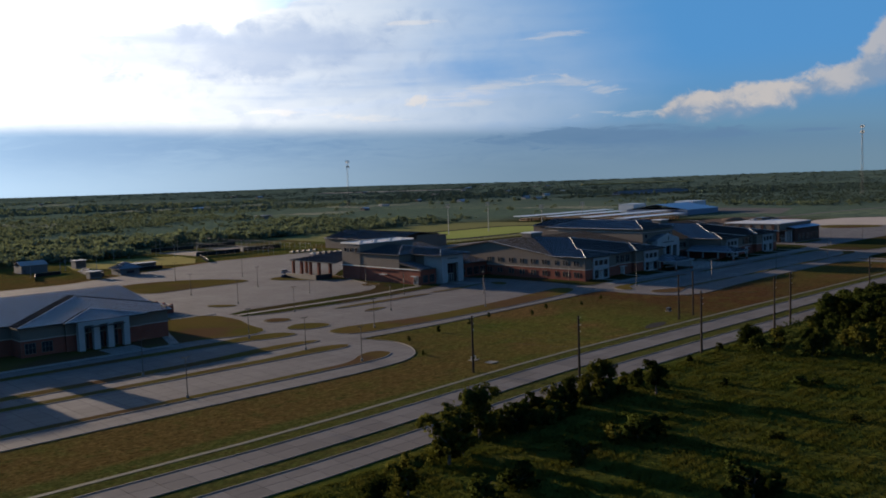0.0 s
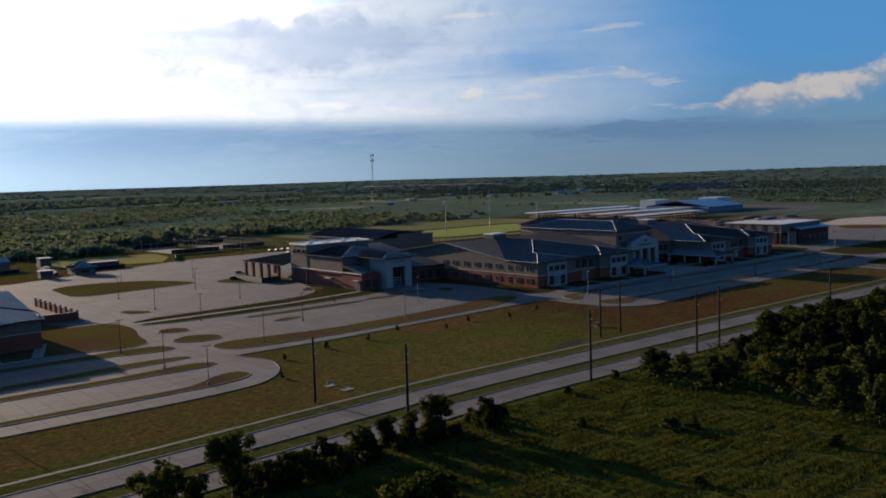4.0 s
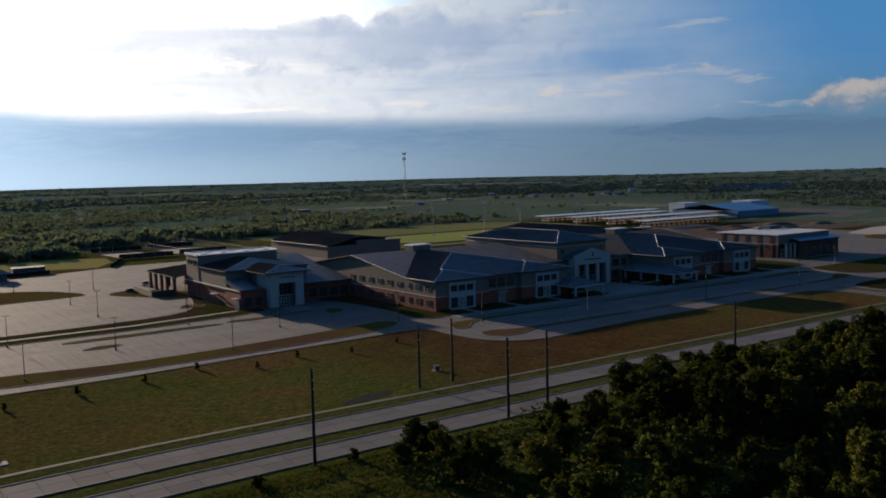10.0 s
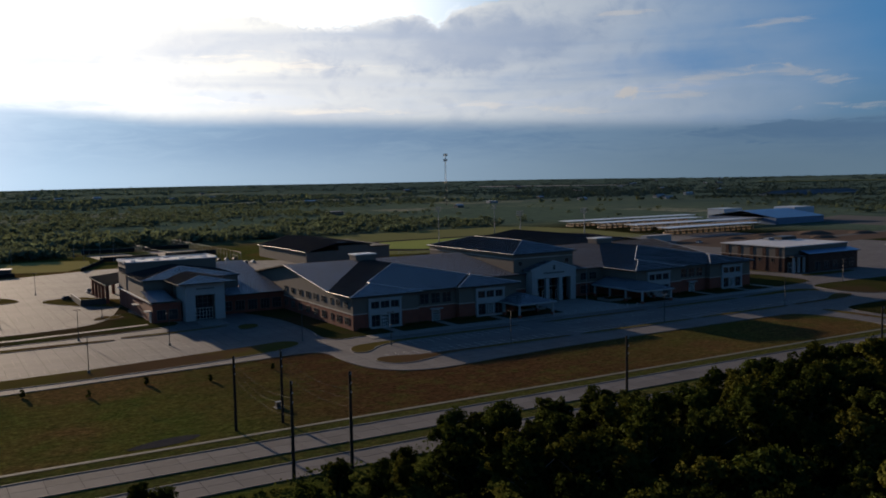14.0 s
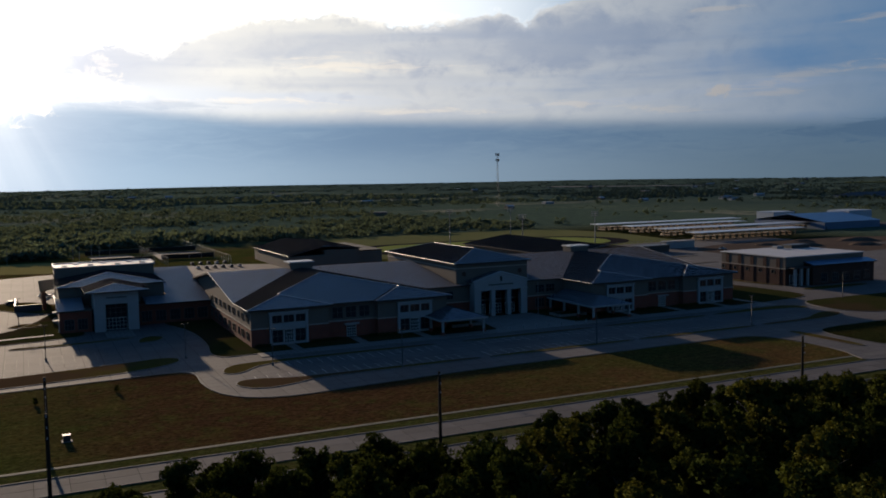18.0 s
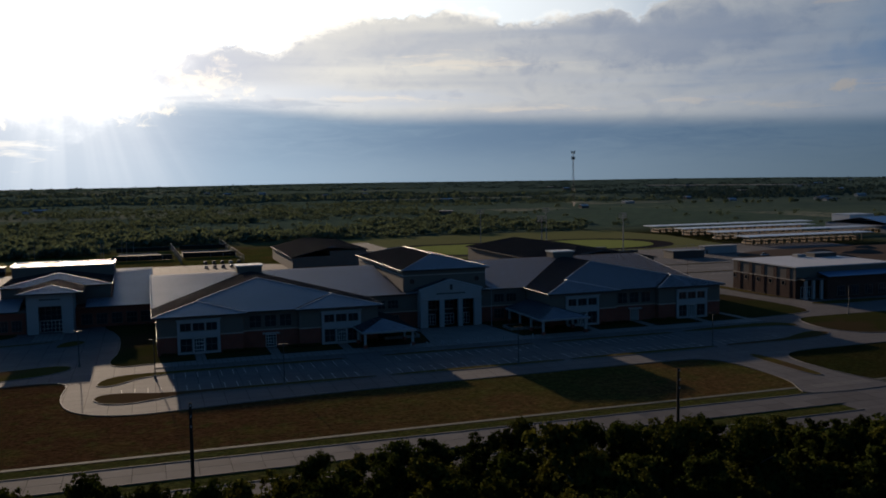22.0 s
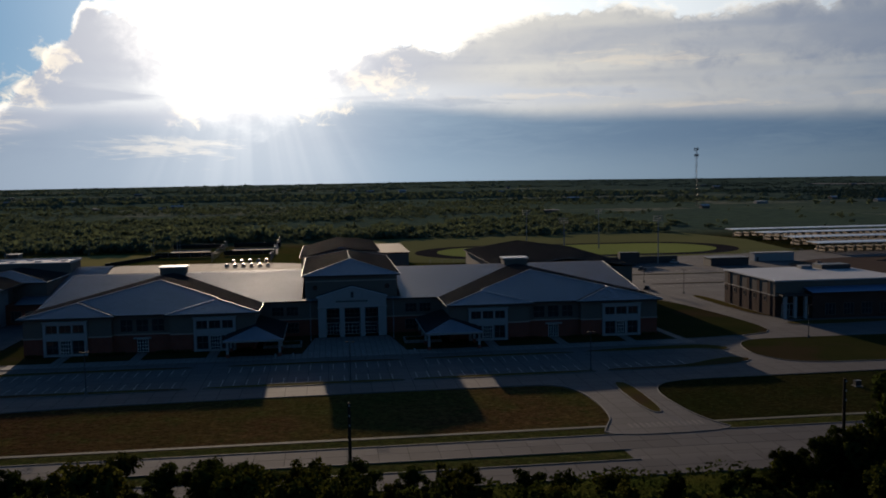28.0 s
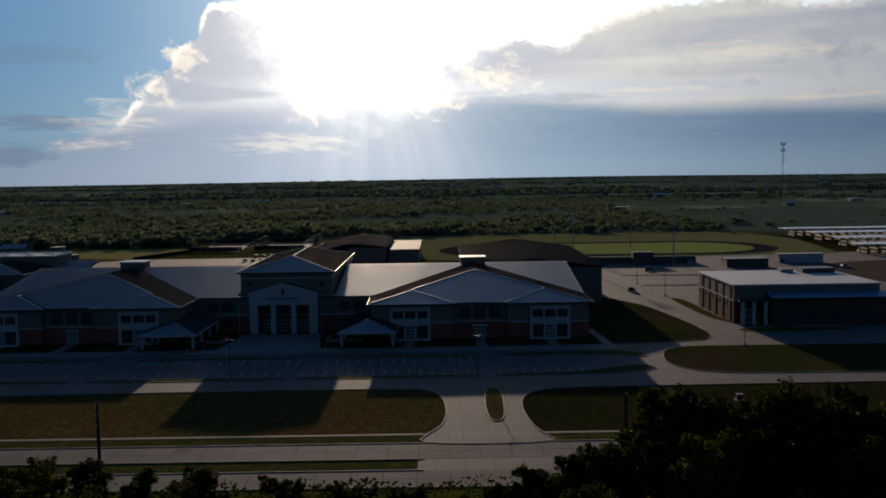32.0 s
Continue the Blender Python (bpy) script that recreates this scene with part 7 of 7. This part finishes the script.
# dark windscreens on the court fences
SCREEN = mat("windscreen_mesh", (0.018, 0.02, 0.02), 0.95, scale=0.4, fine=3.0, spec=0.0)
for x0, x1, y in ((279, 311, 526.0), (317, 347, 533.0), (279, 311, 590.0), (317, 347, 594.0)):
    e = tagged(empty("windscreen_fence"), "tall court fence hung with dark windscreen cloth", "fence", "court windscreens")
    part("cloth", boxes((x0, x1, y - 0.03, y + 0.03, 0.3, 3.0)), SCREEN, e)
    part("top_rail", tube(bmesh.new(), (x0, y, 3.1), (x1, y, 3.1), 0.05, 0.05, 6), GALV, e)
    for i in range(9):
        x = x0 + (x1 - x0) * i / 8
        part("post", tube(bmesh.new(), (x, y + 0.08, 0), (x, y + 0.08, 3.15), 0.05, 0.05, 6), GALV, e)
# the backstop poles and low outfield walls of the ball ground
for x, y, h in ((282.4, 583, 9), (285.6, 564, 9), (290, 546, 10), (271, 566, 9), (273.5, 545, 9), (223, 574, 10), (183, 498, 9), (192, 515, 9), (205, 503, 9), (236, 552, 10), (166, 494, 8), (213, 478, 8)):
    e = tagged(empty("net_pole", (x, y, 0)), "slim grey pole that holds a ball net", "pole", "ball ground poles")
    part("shaft", tube(bmesh.new(), (0, 0, 0), (0, 0, h), 0.12, 0.09, 8), GALV, e)
    part("footing", tube(bmesh.new(), (0, 0, 0), (0, 0, 0.25), 0.35, 0.35, 10), WALK, e)
for pts in ([(210, 472), (222, 474), (231, 476)], [(160, 470), (168, 494), (183, 498)], [(262, 480), (281, 526)]):
    e = tagged(empty("field_wall"), "low dark padded wall round the ball ground", "fence", "ball ground walls")
    for a, b in zip(pts, pts[1:]):
        u = Vector((b[0] - a[0], b[1] - a[1])).normalized()
        n = Vector((-u.y, u.x)) * 0.12
        part("panel", prism([(a[0] - n.x, a[1] - n.y), (b[0] - n.x, b[1] - n.y), (b[0] + n.x, b[1] + n.y), (a[0] + n.x, a[1] + n.y)], 0.0, 1.8), SCREEN, e)
        part("cap_rail", tube(bmesh.new(), (a[0], a[1], 1.86), (b[0], b[1], 1.86), 0.06, 0.06, 6), GALV, e)
# long sheds out on the plain
SHED_ROOF = mat("grey_blue_sheet", (0.050, 0.066, 0.082), 0.8, second=(0.040, 0.054, 0.066), scale=0.05, fine=0.4, spec=0.1)
for i in range(3):
    shed(1400 + 60 * i, 1640 + 50 * i, 1000 + 42 * i, 1016 + 42 * i, 3.2 + lift(1500, 1030), SHED_WALL, SHED_ROOF, "long far shed with a grey-blue metal roof", True, "long_shed", 0.1)
# utility boxes in the lawn
e = tagged(empty("valve_assembly", (156.5, 156.3, 0)), "looped grey water valve pipe on a concrete pad", "water valve")
part("pad", boxes((-1.2, 1.2, -0.8, 0.8, 0.0, 0.1)), WALK, e)
vb = bmesh.new()
for a, b in (((-0.8, 0, 0.1), (-0.8, 0, 0.9)), ((-0.8, 0, 0.9), (0.8, 0, 0.9)), ((0.8, 0, 0.9), (0.8, 0, 0.1))):
    tube(vb, a, b, 0.12, 0.12, 8)
part("pipe", vb, GALV, e)
for u in (-0.35, 0.35):
    part("hand_wheel", tube(bmesh.new(), (u, 0, 1.05), (u, 0, 1.12), 0.2, 0.2, 10), STEEL, e)
tagged(link("concrete_pad", boxes((155.9, 158.3, 149.7, 151.9, 0.0, 0.14)), WALK), "flat concrete vault lid in the lawn", "concrete pad")
for x, y in ((250.6, 160.5), (487, 165), (469, 352)):
    e = tagged(empty("utility_cabinet", (x, y, 0)), "small pale metal utility cabinet in the lawn", "utility cabinet", "lawn cabinets")
    part("housing", boxes((-0.6, 0.6, -0.5, 0.5, 0.12, 1.1)), STEEL, e)
    part("lid", boxes((-0.66, 0.66, -0.56, 0.56, 1.1, 1.2)), STEEL, e)
    part("plinth", boxes((-0.9, 0.9, -0.8, 0.8, 0.0, 0.12)), WALK, e)


# far farms whose roofs catch the light
rf = random.Random(8)
for i in range(40):
    y = rf.uniform(1000, 2600)
    x = rf.uniform(-0.4 * y, 1.3 * y)
    w, dpt, h = rf.uniform(8, 20), rf.uniform(7, 11), rf.uniform(2.6, 4.0)
    e = shed(x, x + w, y, y + dpt, h + lift(x, y), rf.choice((WHITE, STUCCO, STUCCO)), rf.choice((GALV, FLAT_ROOF, TRIM)), "far farm building in the fields", rf.random() < 0.8, "farm_building")
    tagged(e, group="far farms")


# power lines between the tall poles
def wire(p, q, sag=0.9):
    bm = bmesh.new()
    pts = [Vector(p).lerp(Vector(q), i / 10) - Vector((0, 0, sag * 4 * (i / 10) * (1 - i / 10))) for i in range(11)]
    for a, b in zip(pts, pts[1:]):
        tube(bm, a, b, 0.012, 0.012, 4)
    return tagged(link("power_line", bm, TYRE), "thin sagging power cable between timber poles", "power line", "power cables")


for p, q in (((238.3, 149.0), (237.4, 118.0)), ((247.4, 149.6), (247.0, 118.0)), ((146.5, 146.5), (146.3, 115.2))):
    for z in (12.6, 11.2, 9.8):
        wire((p[0], p[1], z), (q[0], q[1], z), 1.3)


# the slabs of the two carriageways, with sealed joints between them
def slab_mesh(length, width):
    bm = bmesh.new()
    l, w, c = length / 2, width / 2, 0.015
    lo = [bm.verts.new((x, y, 0.0)) for x, y in ((-l, -w), (l, -w), (l, w), (-l, w))]
    mid = [bm.verts.new((x, y, 0.032)) for x, y in ((-l, -w), (l, -w), (l, w), (-l, w))]
    top = [bm.verts.new((x, y, 0.04)) for x, y in ((-l + c, -w + c), (l - c, -w + c), (l - c, w - c), (-l + c, w - c))]
    for a, b in ((lo, mid), (mid, top)):
        for i in range(4):
            j = (i + 1) % 4
            bm.faces.new((a[i], a[j], b[j], b[i]))
    bm.faces.new(top)
    me = bpy.data.meshes.new("slab")
    bm.to_mesh(me)
    bm.free()
    me.materials.append(SLAB)
    return me


for bed, y0, y1 in road_beds:
    lane = (y1 - y0 - 0.3) / 2
    shape = slab_mesh(4.93, lane - 0.07)
    n = int((SLAB_TO - SLAB_FROM) / 5.0)
    for i in range(n):
        x = SLAB_FROM + 2.5 + 5.0 * i
        tilt = (road_shift(x + 2.0) - road_shift(x - 2.0)) / 4.0
        for k in (0, 1):
            ob = new("slab", shape)
            ob.parent = bed
            ob.location = (x, y0 + 0.15 + lane * (k + 0.5) + road_shift(x), 0.012)
            ob.rotation_euler = (0, 0, math.atan(tilt))
